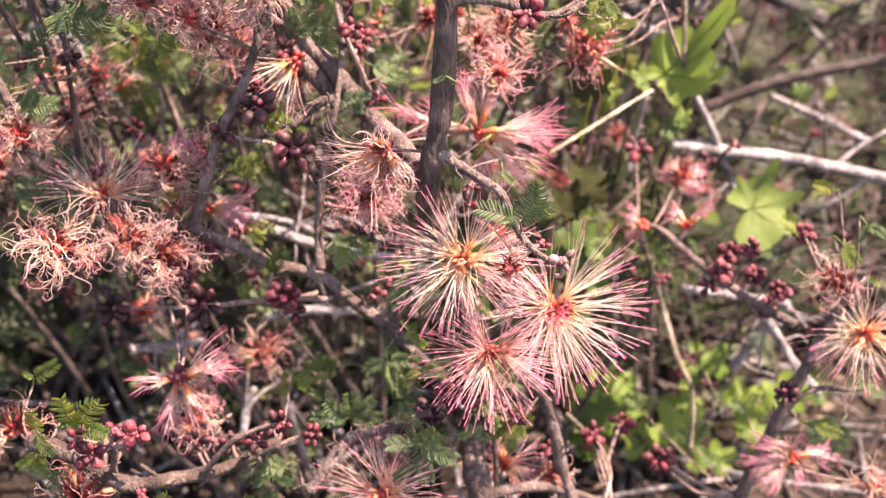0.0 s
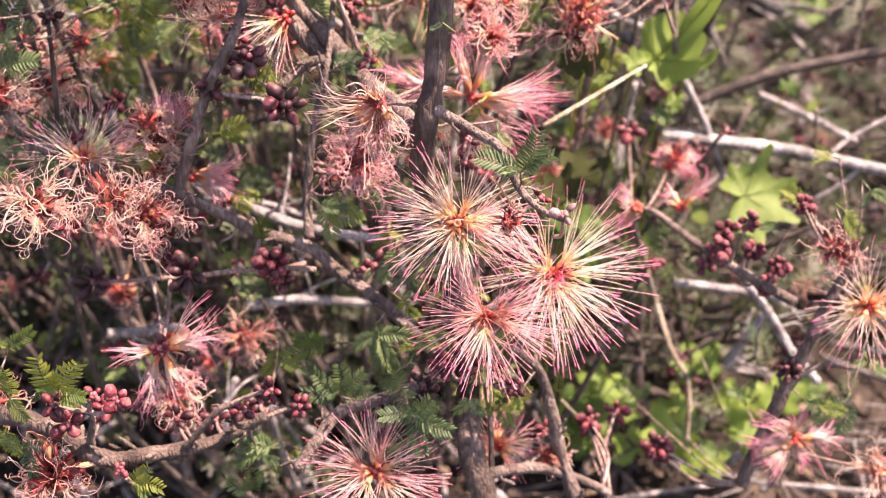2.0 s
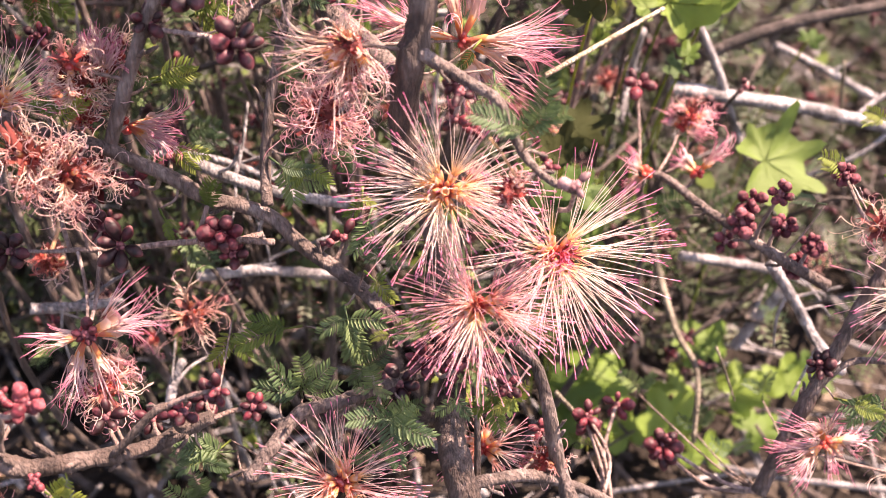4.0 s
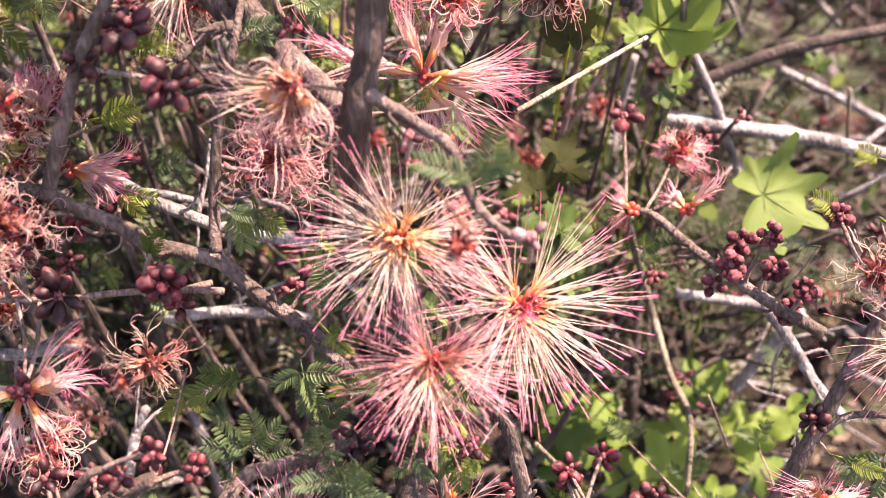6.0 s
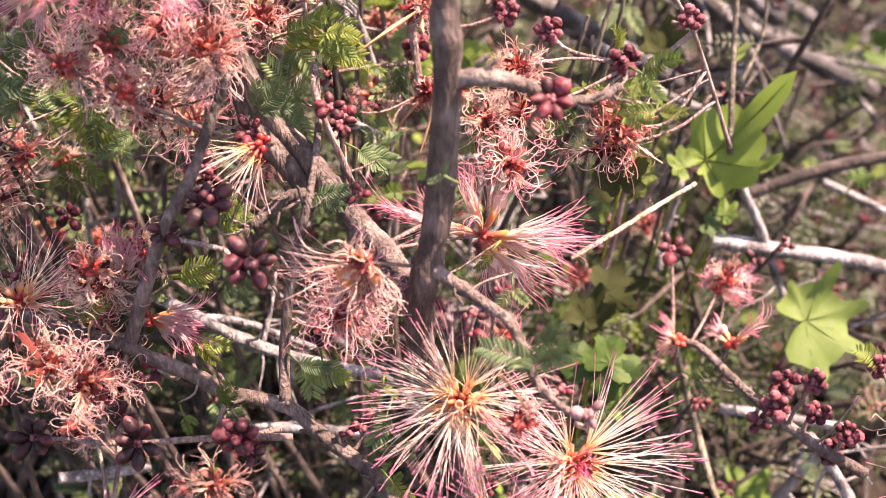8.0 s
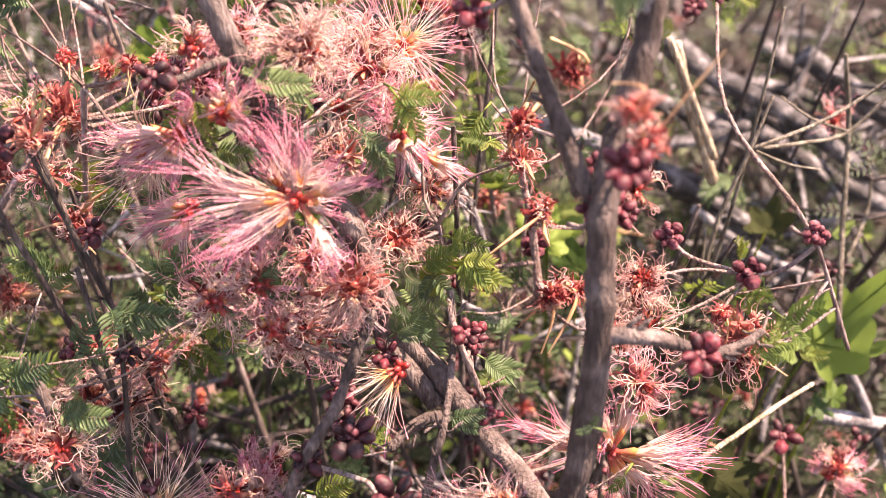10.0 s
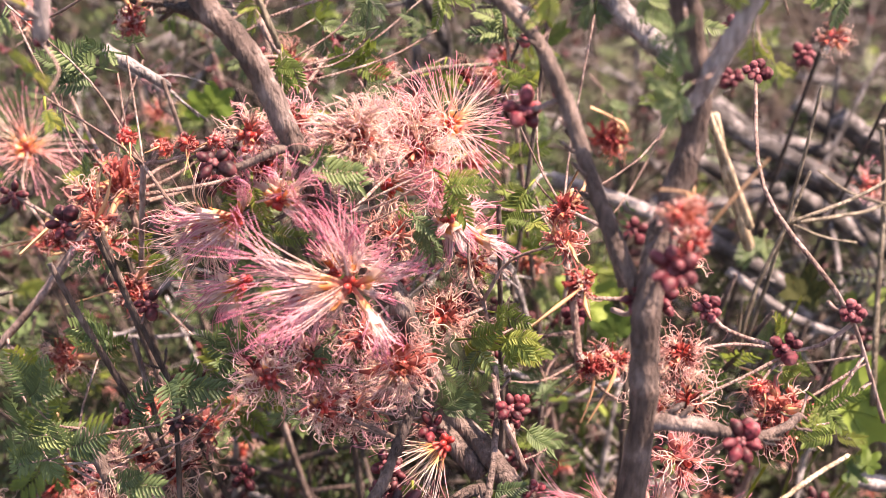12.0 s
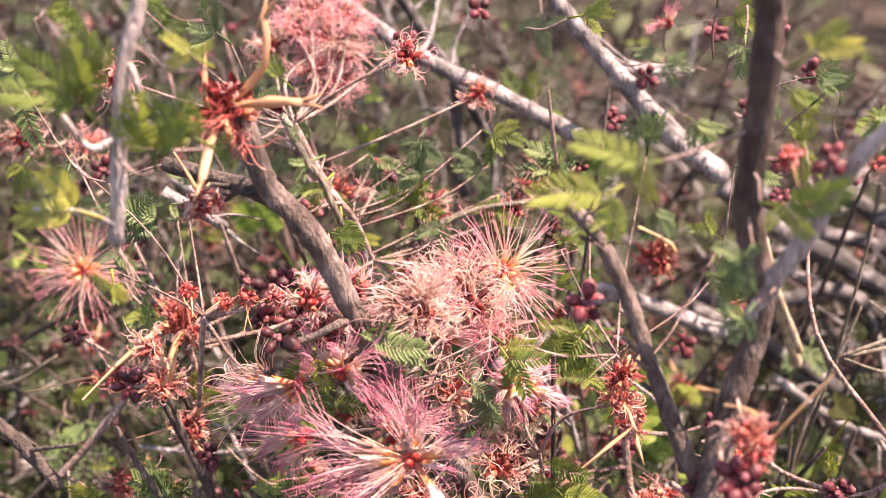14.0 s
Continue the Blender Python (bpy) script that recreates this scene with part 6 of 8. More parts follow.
fern_leaf((-0.1631, 0.0360, 0.2716), [(-0.0009, -0.0030, 0.0156), (0.0128, -0.0026, 0.0176), (0.0243, 0.0008, 0.0032), (-0.0052, -0.0015, -0.0128), (0.0058, -0.0018, -0.0141)], 0)
fern_leaf((-0.1155, 0.0510, 0.2750), [(-0.0050, -0.0040, 0.0142), (0.0095, -0.0014, 0.0128), (-0.0052, -0.0002, -0.0040)], 0)
fern_leaf((-0.0859, 0.0460, 0.2818), [(-0.0070, -0.0009, 0.0061), (0.0083, -0.0014, 0.0087), (0.0063, -0.0016, -0.0004)], 0)
fern_leaf((-0.1533, 0.0660, 0.2784), [(-0.0066, -0.0013, 0.0066), (0.0120, -0.0033, 0.0066)], 1)
fern_leaf((-0.1315, 0.0200, 0.2228), [(-0.0069, -0.0020, 0.0078), (0.0105, -0.0033, 0.0114), (0.0042, -0.0017, -0.0045)], 0)
fern_leaf((-0.0988, 0.0200, 0.2295), [(-0.0060, -0.0025, 0.0061), (0.0078, 0.0014, 0.0048)], 1)
fern_leaf((-0.1555, 0.1776, 0.3491), [(-0.0078, -0.0006, -0.0078), (-0.0111, -0.0026, -0.0001), (-0.0076, -0.0001, 0.0045), (-0.0011, -0.0020, 0.0107)], 1)
fern_leaf((-0.0796, 0.1357, 0.3609), [(0.0058, 0.0001, -0.0069), (-0.0008, -0.0006, -0.0103), (-0.0049, -0.0012, -0.0078), (-0.0062, 0.0009, -0.0015)], 0)
fern_leaf((-0.0911, 0.2185, 0.3145), [(0.0075, 0.0003, 0.0089), (0.0108, 0.0019, 0.0002), (0.0066, -0.0018, -0.0054), (0.0015, -0.0014, -0.0106)], 0)
fern_leaf((0.0514, 0.1707, 0.3630), [(-0.0079, 0.0002, 0.0067), (-0.0019, -0.0001, 0.0086), (0.0027, -0.0015, 0.0074)], 0)
fern_leaf((0.0341, 0.2068, 0.2948), [(-0.0058, -0.0030, 0.0119), (0.0014, 0.0008, 0.0083)], 1)
fern_leaf((-0.1514, 0.1322, 0.3460), [(-0.0065, -0.0014, 0.0051), (-0.0013, -0.0027, 0.0091), (0.0033, 0.0003, 0.0109)], 0)
fern_leaf((-0.1455, 0.1946, 0.3204), [(0.0093, -0.0018, 0.0083), (0.0106, 0.0006, 0.0010)], 0)
fern_leaf((-0.0723, 0.1301, 0.3346), [(-0.0032, -0.0029, -0.0098), (-0.0094, -0.0021, -0.0031)], 0)
fern_leaf((-0.1681, 0.1628, 0.3962), [(0.0054, 0.0014, 0.0074), (0.0083, -0.0001, 0.0014), (0.0064, -0.0011, -0.0054)], 1)
fern_leaf((-0.0588, 0.1513, 0.3555), [(0.0085, 0.0011, 0.0034), (0.0102, 0.0002, -0.0029), (0.0039, -0.0019, -0.0062), (-0.0012, -0.0020, -0.0100)], 1)
fern_leaf((-0.1174, 0.1238, 0.3855), [(-0.0070, 0.0011, 0.0038), (-0.0022, 0.0012, 0.0067)], 1)
fern_leaf((-0.1260, 0.1188, 0.3793), [(-0.0057, 0.0003, 0.0046), (-0.0010, -0.0005, 0.0085), (0.0029, 0.0010, 0.0059), (0.0085, 0.0001, 0.0046)], 0)
fern_leaf((-0.1520, 0.2423, 0.3379), [(0.0022, 0.0014, 0.0083), (0.0089, 0.0004, 0.0082)], 0)
fern_leaf((-0.1363, 0.1286, 0.3972), [(-0.0077, -0.0020, -0.0034), (-0.0085, 0.0011, 0.0015), (-0.0038, -0.0005, 0.0087), (0.0023, -0.0014, 0.0095)], 0)
fern_leaf((0.0198, 0.1204, 0.3825), [(0.0020, -0.0015, -0.0065), (-0.0041, -0.0016, -0.0066)], 0)
fern_leaf((-0.1231, 0.1609, 0.3321), [(0.0060, -0.0004, -0.0043), (0.0035, -0.0027, -0.0070), (-0.0036, -0.0013, -0.0086), (-0.0078, -0.0018, -0.0039)], 0)
fern_leaf((-0.1976, 0.2443, 0.3733), [(0.0115, -0.0031, 0.0057), (0.0126, -0.0009, -0.0027), (0.0052, -0.0019, -0.0106), (-0.0043, 0.0014, -0.0113)], 0)
fern_leaf((-0.0693, 0.2422, 0.2847), [(0.0057, -0.0006, 0.0086), (0.0082, -0.0023, 0.0039), (0.0099, -0.0033, -0.0033), (0.0046, -0.0004, -0.0113)], 0)
fern_leaf((-0.2129, 0.1471, 0.3450), [(0.0009, 0.0007, -0.0094), (-0.0034, -0.0014, -0.0116), (-0.0066, -0.0004, -0.0047)], 1)
fern_leaf((-0.0794, 0.1319, 0.3513), [(-0.0065, 0.0007, -0.0063), (-0.0070, 0.0001, -0.0020)], 0)
fern_leaf((0.0031, 0.1225, 0.4115), [(-0.0046, -0.0001, 0.0046), (-0.0009, 0.0010, 0.0067), (0.0031, -0.0021, 0.0074)], 0)
fern_leaf((0.0166, 0.1249, 0.3567), [(0.0092, -0.0025, -0.0016), (0.0042, 0.0012, -0.0080)], 0)
fern_leaf((-0.1791, 0.1923, 0.3842), [(-0.0078, 0.0008, -0.0055), (-0.0093, 0.0016, -0.0007), (-0.0063, -0.0006, 0.0069)], 0)
fern_leaf((0.0097, 0.1946, 0.3413), [(0.0105, -0.0013, -0.0019), (0.0073, 0.0018, -0.0100), (-0.0001, -0.0001, -0.0096)], 0)
fern_leaf((-0.0042, 0.1759, 0.3704), [(0.0067, -0.0009, 0.0033), (0.0090, -0.0010, -0.0022), (0.0044, -0.0007, -0.0076)], 0)
fern_leaf((0.0337, 0.1318, 0.3834), [(0.0050, -0.0028, 0.0072), (0.0079, -0.0023, 0.0004), (0.0062, -0.0000, -0.0052)], 0)
fern_leaf((-0.0073, 0.2092, 0.3349), [(0.0080, 0.0003, -0.0055), (0.0028, 0.0014, -0.0114), (-0.0041, -0.0004, -0.0104), (-0.0083, -0.0026, -0.0038)], 0)
fern_leaf((0.0170, 0.1786, 0.3849), [(0.0046, 0.0002, 0.0064), (0.0066, -0.0020, 0.0026), (0.0102, -0.0006, -0.0035), (0.0041, -0.0018, -0.0062)], 1)
fern_leaf((0.0018, 0.2290, 0.2880), [(0.0081, -0.0017, -0.0024), (0.0075, 0.0016, -0.0127), (-0.0014, -0.0005, -0.0133)], 0)
fern_leaf((-0.1494, 0.1704, 0.3475), [(0.0069, 0.0005, 0.0037), (0.0119, -0.0031, -0.0014), (0.0052, -0.0009, -0.0064), (-0.0025, -0.0014, -0.0110)], 1)
fern_leaf((0.0578, 0.2327, 0.3130), [(0.0059, 0.0015, -0.0081), (0.0007, 0.0008, -0.0149), (-0.0063, 0.0011, -0.0084)], 1)
fern_leaf((0.0239, 0.1921, 0.3791), [(-0.0007, 0.0002, 0.0077), (0.0047, -0.0034, 0.0099)], 0)
fern_leaf((-0.0263, 0.1920, 0.3151), [(-0.0071, 0.0007, 0.0047), (-0.0022, 0.0005, 0.0101), (0.0034, 0.0003, 0.0079), (0.0078, -0.0010, 0.0049)], 0)
fern_leaf((-0.1021, 0.1768, 0.3363), [(-0.0023, -0.0022, 0.0125), (0.0044, -0.0007, 0.0097)], 1)
fern_leaf((-0.2134, 0.1768, 0.3110), [(0.0040, -0.0011, 0.0098), (0.0120, -0.0032, 0.0095)], 0)
fern_leaf((0.0135, 0.1339, 0.3918), [(0.0040, 0.0006, -0.0085), (-0.0007, 0.0001, -0.0097), (-0.0051, -0.0016, -0.0025)], 0)
fern_leaf((-0.0964, 0.1503, 0.3464), [(0.0092, -0.0001, -0.0034), (0.0019, 0.0017, -0.0114)], 0)
fern_leaf((-0.1967, 0.1261, 0.3872), [(-0.0089, -0.0005, -0.0036), (-0.0061, -0.0025, 0.0029), (-0.0029, 0.0016, 0.0080)], 0)
fern_leaf((-0.0322, 0.1286, 0.4025), [(0.0069, 0.0001, 0.0046), (0.0086, -0.0007, 0.0004), (0.0053, 0.0013, -0.0059)], 1)
fern_leaf((0.0586, 0.2035, 0.3143), [(0.0081, -0.0010, -0.0047), (0.0027, -0.0021, -0.0088), (-0.0048, -0.0038, -0.0089)], 1)
fern_leaf((-0.0108, 0.1393, 0.3595), [(-0.0017, 0.0008, 0.0092), (0.0025, -0.0025, 0.0104)], 0)
fern_leaf((0.0458, 0.1881, 0.3375), [(-0.0066, 0.0008, 0.0075), (-0.0010, -0.0023, 0.0092), (0.0036, -0.0000, 0.0082)], 1)
fern_leaf((-0.0633, 0.1512, 0.3455), [(-0.0040, -0.0023, -0.0049), (-0.0085, 0.0004, -0.0019), (-0.0080, -0.0032, 0.0062)], 0)
fern_leaf((0.0439, 0.1619, 0.3657), [(0.0029, 0.0010, 0.0061), (0.0057, -0.0002, 0.0034)], 0)
fern_leaf((-0.0570, 0.1406, 0.3366), [(0.0062, 0.0008, -0.0075), (0.0016, 0.0016, -0.0120), (-0.0047, -0.0002, -0.0066), (-0.0076, -0.0004, -0.0026)], 1)
fern_leaf((-0.1857, 0.2176, 0.3661), [(0.0058, 0.0016, 0.0084), (0.0126, 0.0004, 0.0016), (0.0069, 0.0008, -0.0062)], 1)
bud_cluster((-0.1340, 0.1789, 0.3508), (0.08, -0.55, 0.83), 7, 0.0050)
bud_cluster((0.0266, 0.1861, 0.3502), (0.15, -0.93, 0.33), 7, 0.0053, 4)
bud_cluster((-0.1868, 0.1494, 0.3423), (-0.32, -0.61, 0.72), 4, 0.0051)
bud_cluster((-0.0880, 0.1790, 0.3757), (-0.29, -0.74, 0.60), 4, 0.0054)
bud_cluster((0.0381, 0.1372, 0.3369), (0.08, -0.65, 0.76), 6, 0.0051, 4)
bud_cluster((0.0363, 0.2052, 0.3712), (-0.04, -0.93, 0.35), 7, 0.0057, 4)
bud_cluster((-0.2222, 0.1766, 0.3405), (-0.21, -0.93, 0.31), 6, 0.0054)
bud_cluster((0.0510, 0.2131, 0.3528), (0.11, -0.95, 0.28), 7, 0.0056, 4)
bud_cluster((-0.2213, 0.2035, 0.3069), (0.01, -0.92, 0.40), 4, 0.0062)
bud_cluster((-0.0067, 0.2067, 0.3532), (-0.25, -0.68, 0.69), 4, 0.0058, 4)
bud_cluster((-0.0965, 0.1745, 0.3311), (0.35, -0.63, 0.69), 4, 0.0056)
bud_cluster((-0.1096, 0.1966, 0.3117), (-0.02, -0.82, 0.57), 6, 0.0057)
bud_cluster((-0.0204, 0.1682, 0.3533), (0.29, -0.70, 0.65), 7, 0.0050, 4)
bud_cluster((-0.2292, 0.1951, 0.3465), (0.12, -0.91, 0.40), 6, 0.0052)
bud_cluster((0.0349, 0.1627, 0.3418), (-0.16, -0.78, 0.61), 6, 0.0049, 4)
bud_cluster((-0.1271, 0.2230, 0.3407), (0.36, -0.80, 0.48), 4, 0.0055)
wilted_flower((-0.1618, 0.1840, 0.3124), (0.10, -0.12, 0.99), 0.0091, curl=1.0, stamens=30, rust=0, pink=1)
wilted_flower((-0.2281, 0.1813, 0.3387), (-0.12, -0.27, 0.96), 0.0113, curl=1.0, stamens=30, rust=1, pink=0)
wilted_flower((-0.2021, 0.1758, 0.3393), (0.21, -0.65, 0.73), 0.0089, curl=1.0, stamens=30, rust=0, pink=1)
wilted_flower((-0.0640, 0.1646, 0.3635), (0.11, -0.95, 0.30), 0.0074, curl=1.0, stamens=30, rust=1, pink=0)
wilted_flower((-0.0831, 0.1395, 0.3861), (0.14, -0.22, 0.97), 0.0087, curl=1.0, stamens=30, rust=0, pink=1)
wilted_flower((-0.0517, 0.1577, 0.3257), (-0.45, -0.38, 0.81), 0.0094, curl=1.0, stamens=30, rust=1, pink=0)
wilted_flower((-0.1754, 0.1465, 0.3758), (-0.52, -0.79, 0.32), 0.0111, curl=1.0, stamens=30, rust=0, pink=1)
wilted_flower((-0.1108, 0.1622, 0.3292), (0.25, -0.48, 0.84), 0.0124, curl=1.0, stamens=30, rust=1, pink=0)
wilted_flower((-0.0465, 0.2225, 0.3009), (-0.38, -0.68, 0.63), 0.0116, curl=1.0, stamens=30, rust=0, pink=1)
fern_leaf((-0.1140, -0.0440, 0.1940), [(-0.0030, -0.0030, 0.0160), (0.0090, -0.0030, 0.0130), (0.0090, -0.0030, 0.0000), (-0.0050, -0.0030, 0.0040)], 1)
fern_leaf((-0.1120, -0.0440, 0.1920), [(-0.0010, -0.0030, 0.0000), (0.0050, -0.0030, -0.0010)], 1)
fern_leaf((-0.1250, -0.0500, 0.1980), [(0.0050, -0.0030, -0.0070), (0.0020, -0.0030, 0.0120)], 1)
fern_leaf((-0.1280, -0.0450, 0.1730), [(0.0080, -0.0030, 0.0040), (0.0030, -0.0030, -0.0080), (-0.0030, -0.0030, 0.0090)], 0)
fern_leaf((-0.0980, -0.0460, 0.1610), [(0.0070, -0.0030, 0.0090), (0.0100, -0.0030, -0.0010), (0.0050, -0.0030, -0.0040)], 1)
fern_leaf((-0.0630, -0.0120, 0.1410), [(-0.0090, -0.0030, -0.0010), (-0.0050, -0.0030, 0.0070), (0.0030, -0.0030, -0.0080)], 1)
fern_leaf((-0.0690, -0.0200, 0.1300), [(-0.0070, -0.0030, 0.0090), (0.0010, -0.0030, 0.0140), (0.0030, -0.0030, 0.0100)], 0)
bud_cluster((-0.1040, -0.0450, 0.1930), (0.0000, -0.7500, 0.6000), 4, 0.0034, 2)
bud_cluster((-0.0980, -0.0450, 0.1910), (0.0000, -0.7500, 0.6000), 6, 0.0048, 2)
bud_cluster((-0.1160, -0.0440, 0.1890), (0.0000, -0.7500, 0.6000), 4, 0.0042, 0)
bud_cluster((-0.1130, -0.0450, 0.1830), (0.0000, -0.7500, 0.6000), 7, 0.0056, 2)
bud_cluster((-0.1010, -0.0450, 0.1650), (0.0000, -0.7500, 0.6000), 4, 0.0030, 2)
bud_cluster((-0.0630, -0.0150, 0.1640), (0.0000, -0.7500, 0.6000), 6, 0.0052, 1)
bud_cluster((-0.0890, -0.0200, 0.1620), (0.0000, -0.7500, 0.6000), 5, 0.0056, 1)
bud_cluster((-0.0770, -0.0200, 0.1610), (0.0000, -0.7500, 0.6000), 5, 0.0052, 1)
wilted_flower((-0.1210, -0.0460, 0.1630), (-0.20, -0.75, 0.50), 0.0150, curl=0.8, stamens=36, rust=1)
dry_flower((-0.1200, -0.0440, 0.1640), (0.10, -0.80, 0.40), 0.0120)
fern_leaf((0.0080, -0.0280, 0.1800), [(-0.0060, -0.0030, 0.0040), (-0.0040, -0.0030, 0.0080), (0.0000, -0.0030, -0.0050)], 0)
fern_leaf((0.0180, -0.0200, 0.1670), [(0.0030, -0.0030, 0.0080), (-0.0030, -0.0030, -0.0020), (-0.0060, -0.0030, -0.0020), (0.0010, -0.0030, -0.0020)], 2)
fern_leaf((-0.0190, -0.0220, 0.1730), [(-0.0050, -0.0030, 0.0040), (-0.0010, -0.0030, 0.0110), (0.0050, -0.0030, 0.0000)], 0)
fern_leaf((-0.0110, -0.0300, 0.1700), [(-0.0070, -0.0030, 0.0030), (0.0040, -0.0030, 0.0050), (0.0040, -0.0030, -0.0060), (-0.0010, -0.0030, -0.0060)], 0)
bud_cluster((-0.0060, -0.0200, 0.1810), (0.0000, -0.7500, 0.6000), 6, 0.0052, 0)
bud_cluster((-0.0120, -0.0180, 0.1710), (0.0000, -0.7500, 0.6000), 6, 0.0060, 1)
bud_cluster((0.0040, -0.0240, 0.1820), (0.0000, -0.7500, 0.6000), 5, 0.0046, 2)
bud_cluster((0.0160, -0.0220, 0.1730), (0.0000, -0.7500, 0.6000), 4, 0.0042, 0)
bud_cluster((0.0300, -0.0040, 0.1390), (0.0000, -0.7500, 0.6000), 5, 0.0048, 2)
bud_cluster((0.0470, 0.0200, 0.1210), (0.0000, -0.7500, 0.6000), 4, 0.0052, 2)
fern_leaf((-0.1650, 0.1050, 0.3500), [(0.0120, -0.0030, 0.0080), (0.0110, -0.0030, -0.0040), (-0.0030, -0.0030, -0.0070), (-0.0050, -0.0030, 0.0050)], 0)
fern_leaf((-0.1490, 0.1050, 0.3540), [(-0.0060, -0.0030, 0.0050), (0.0020, -0.0030, -0.0030)], 0)
fern_leaf((-0.1760, 0.1000, 0.3660), [(-0.0010, -0.0030, -0.0050), (0.0020, -0.0030, -0.0040)], 0)
fern_leaf((-0.1750, 0.1200, 0.3280), [(0.0030, -0.0030, -0.0070), (-0.0050, -0.0030, -0.0020), (0.0070, -0.0030, -0.0040)], 0)
fern_leaf((-0.0950, 0.0750, 0.3620), [(0.0080, -0.0030, 0.0010), (0.0040, -0.0030, -0.0040), (0.0040, -0.0030, 0.0050)], 1)
fern_leaf((-0.1630, 0.1050, 0.3140), [(0.0030, -0.0030, 0.0090), (-0.0050, -0.0030, -0.0010), (0.0070, -0.0030, 0.0000)], 0)
dry_flower((-0.1310, 0.0850, 0.3340), (0.20, -0.60, 0.70), 0.0040)
dry_flower((-0.1240, 0.0850, 0.3350), (0.20, -0.60, 0.70), 0.0045)
dry_flower((-0.1160, 0.0850, 0.3360), (0.20, -0.60, 0.70), 0.0040)
dry_flower((-0.1410, 0.0850, 0.3370), (0.20, -0.60, 0.70), 0.0045)
wilted_flower((-0.1010, 0.0660, 0.3470), (0.00, -0.50, 0.85), 0.0085, curl=0.7, stamens=50, pink=1)
wilted_flower((-0.0900, 0.0660, 0.3500), (0.00, -0.50, 0.85), 0.0080, curl=0.7, stamens=50, pink=1)
tufted_flower((-0.1030, 0.0520, 0.3310), (0.00, -0.60, 0.80), 0.0000, tips=[(-0.0190, -0.0040, 0.0050), (-0.0160, 0.0040, -0.0040), (-0.0040, -0.0060, -0.0130), (-0.0120, 0.0000, -0.0120), (0.0050, -0.0040, 0.0140)])
tufted_flower((-0.1070, 0.0650, 0.3030), (0.00, -0.60, 0.80), 0.0000, tips=[(-0.0200, 0.0040, -0.0110), (-0.0130, 0.0000, 0.0020), (-0.0100, 0.0040, -0.0190)])
tufted_flower((-0.0620, 0.0450, 0.2910), (0.00, -0.60, 0.80), 0.0000, tips=[(-0.0090, -0.0040, -0.0070), (-0.0040, -0.0060, -0.0110), (0.0060, 0.0000, -0.0100)], faded=True)
dry_flower((-0.0010, 0.0000, 0.3620), (0.30, -0.70, 0.60), 0.0060)
dry_flower((0.0020, 0.0040, 0.3540), (0.30, -0.70, 0.60), 0.0060)
fern_leaf((-0.0460, 0.0620, 0.2800), [(0.0060, -0.0030, 0.0110), (0.0110, -0.0030, 0.0140), (0.0070, -0.0030, 0.0040)], 2)
fern_leaf((-0.0350, 0.0620, 0.2870), [(0.0060, -0.0030, 0.0010), (0.0090, -0.0030, -0.0040), (0.0050, -0.0030, -0.0040)], 1)
fern_leaf((-0.0450, 0.0560, 0.2760), [(-0.0060, -0.0030, 0.0110), (0.0020, -0.0030, -0.0070), (0.0060, -0.0030, 0.0070), (-0.0060, -0.0030, -0.0030)], 0)
fern_leaf((-0.0510, 0.0560, 0.2650), [(-0.0020, -0.0030, 0.0100), (0.0060, -0.0030, 0.0000), (0.0110, -0.0030, -0.0080)], 0)
fern_leaf((-0.0390, 0.0700, 0.2920), [(0.0070, -0.0030, 0.0040), (0.0110, -0.0030, -0.0020)], 1)
fern_leaf((-0.0290, 0.0750, 0.3180), [(-0.0070, -0.0030, 0.0030), (-0.0020, -0.0030, -0.0010), (0.0040, -0.0030, -0.0010)], 1)
fern_leaf((-0.0360, 0.0900, 0.3520), [(-0.0030, -0.0030, 0.0050), (0.0050, -0.0030, 0.0050), (0.0030, -0.0030, 0.0000)], 1)
fern_leaf((0.0530, 0.0920, 0.2630), [(-0.0040, -0.0030, -0.0070), (0.0030, -0.0030, -0.0040)], 1)
fern_leaf((0.0450, 0.0920, 0.2730), [(-0.0030, -0.0030, 0.0080), (0.0000, -0.0030, 0.0070)], 2)
fern_leaf((0.0420, 0.0300, 0.2940), [(0.0080, -0.0030, 0.0060), (0.0050, -0.0030, -0.0060), (-0.0030, -0.0030, -0.0050)], 1)
fern_leaf((0.0460, 0.0300, 0.2850), [(-0.0090, -0.0030, -0.0010), (0.0070, -0.0030, 0.0010)], 1)
fern_leaf((-0.0680, 0.0600, 0.2920), [(-0.0080, -0.0030, -0.0020), (0.0010, -0.0030, -0.0070), (0.0090, -0.0030, 0.0000)], 0)
fern_leaf((-0.1070, 0.0550, 0.2850), [(-0.0090, -0.0030, 0.0070), (-0.0040, -0.0030, 0.0120), (0.0030, -0.0030, 0.0100), (-0.0070, -0.0030, -0.0020)], 0)
fern_leaf((-0.1000, 0.0550, 0.2780), [(0.0100, -0.0030, 0.0050), (0.0110, -0.0030, -0.0020), (0.0050, -0.0030, -0.0060)], 0)
fern_leaf((-0.0870, 0.0500, 0.2900), [(0.0070, -0.0030, 0.0080), (0.0130, -0.0030, 0.0020)], 0)
fern_leaf((-0.1570, 0.0300, 0.2890), [(-0.0020, -0.0030, 0.0150), (0.0080, -0.0030, 0.0140), (0.0100, -0.0030, 0.0060)], 0)
fern_leaf((-0.1500, 0.0300, 0.2730), [(0.0160, -0.0030, 0.0090), (0.0130, -0.0030, 0.0040), (-0.0010, -0.0030, 0.0120)], 0)
fern_leaf((-0.1650, 0.0300, 0.2680), [(0.0030, -0.0030, 0.0130), (0.0090, -0.0030, 0.0070)], 0)
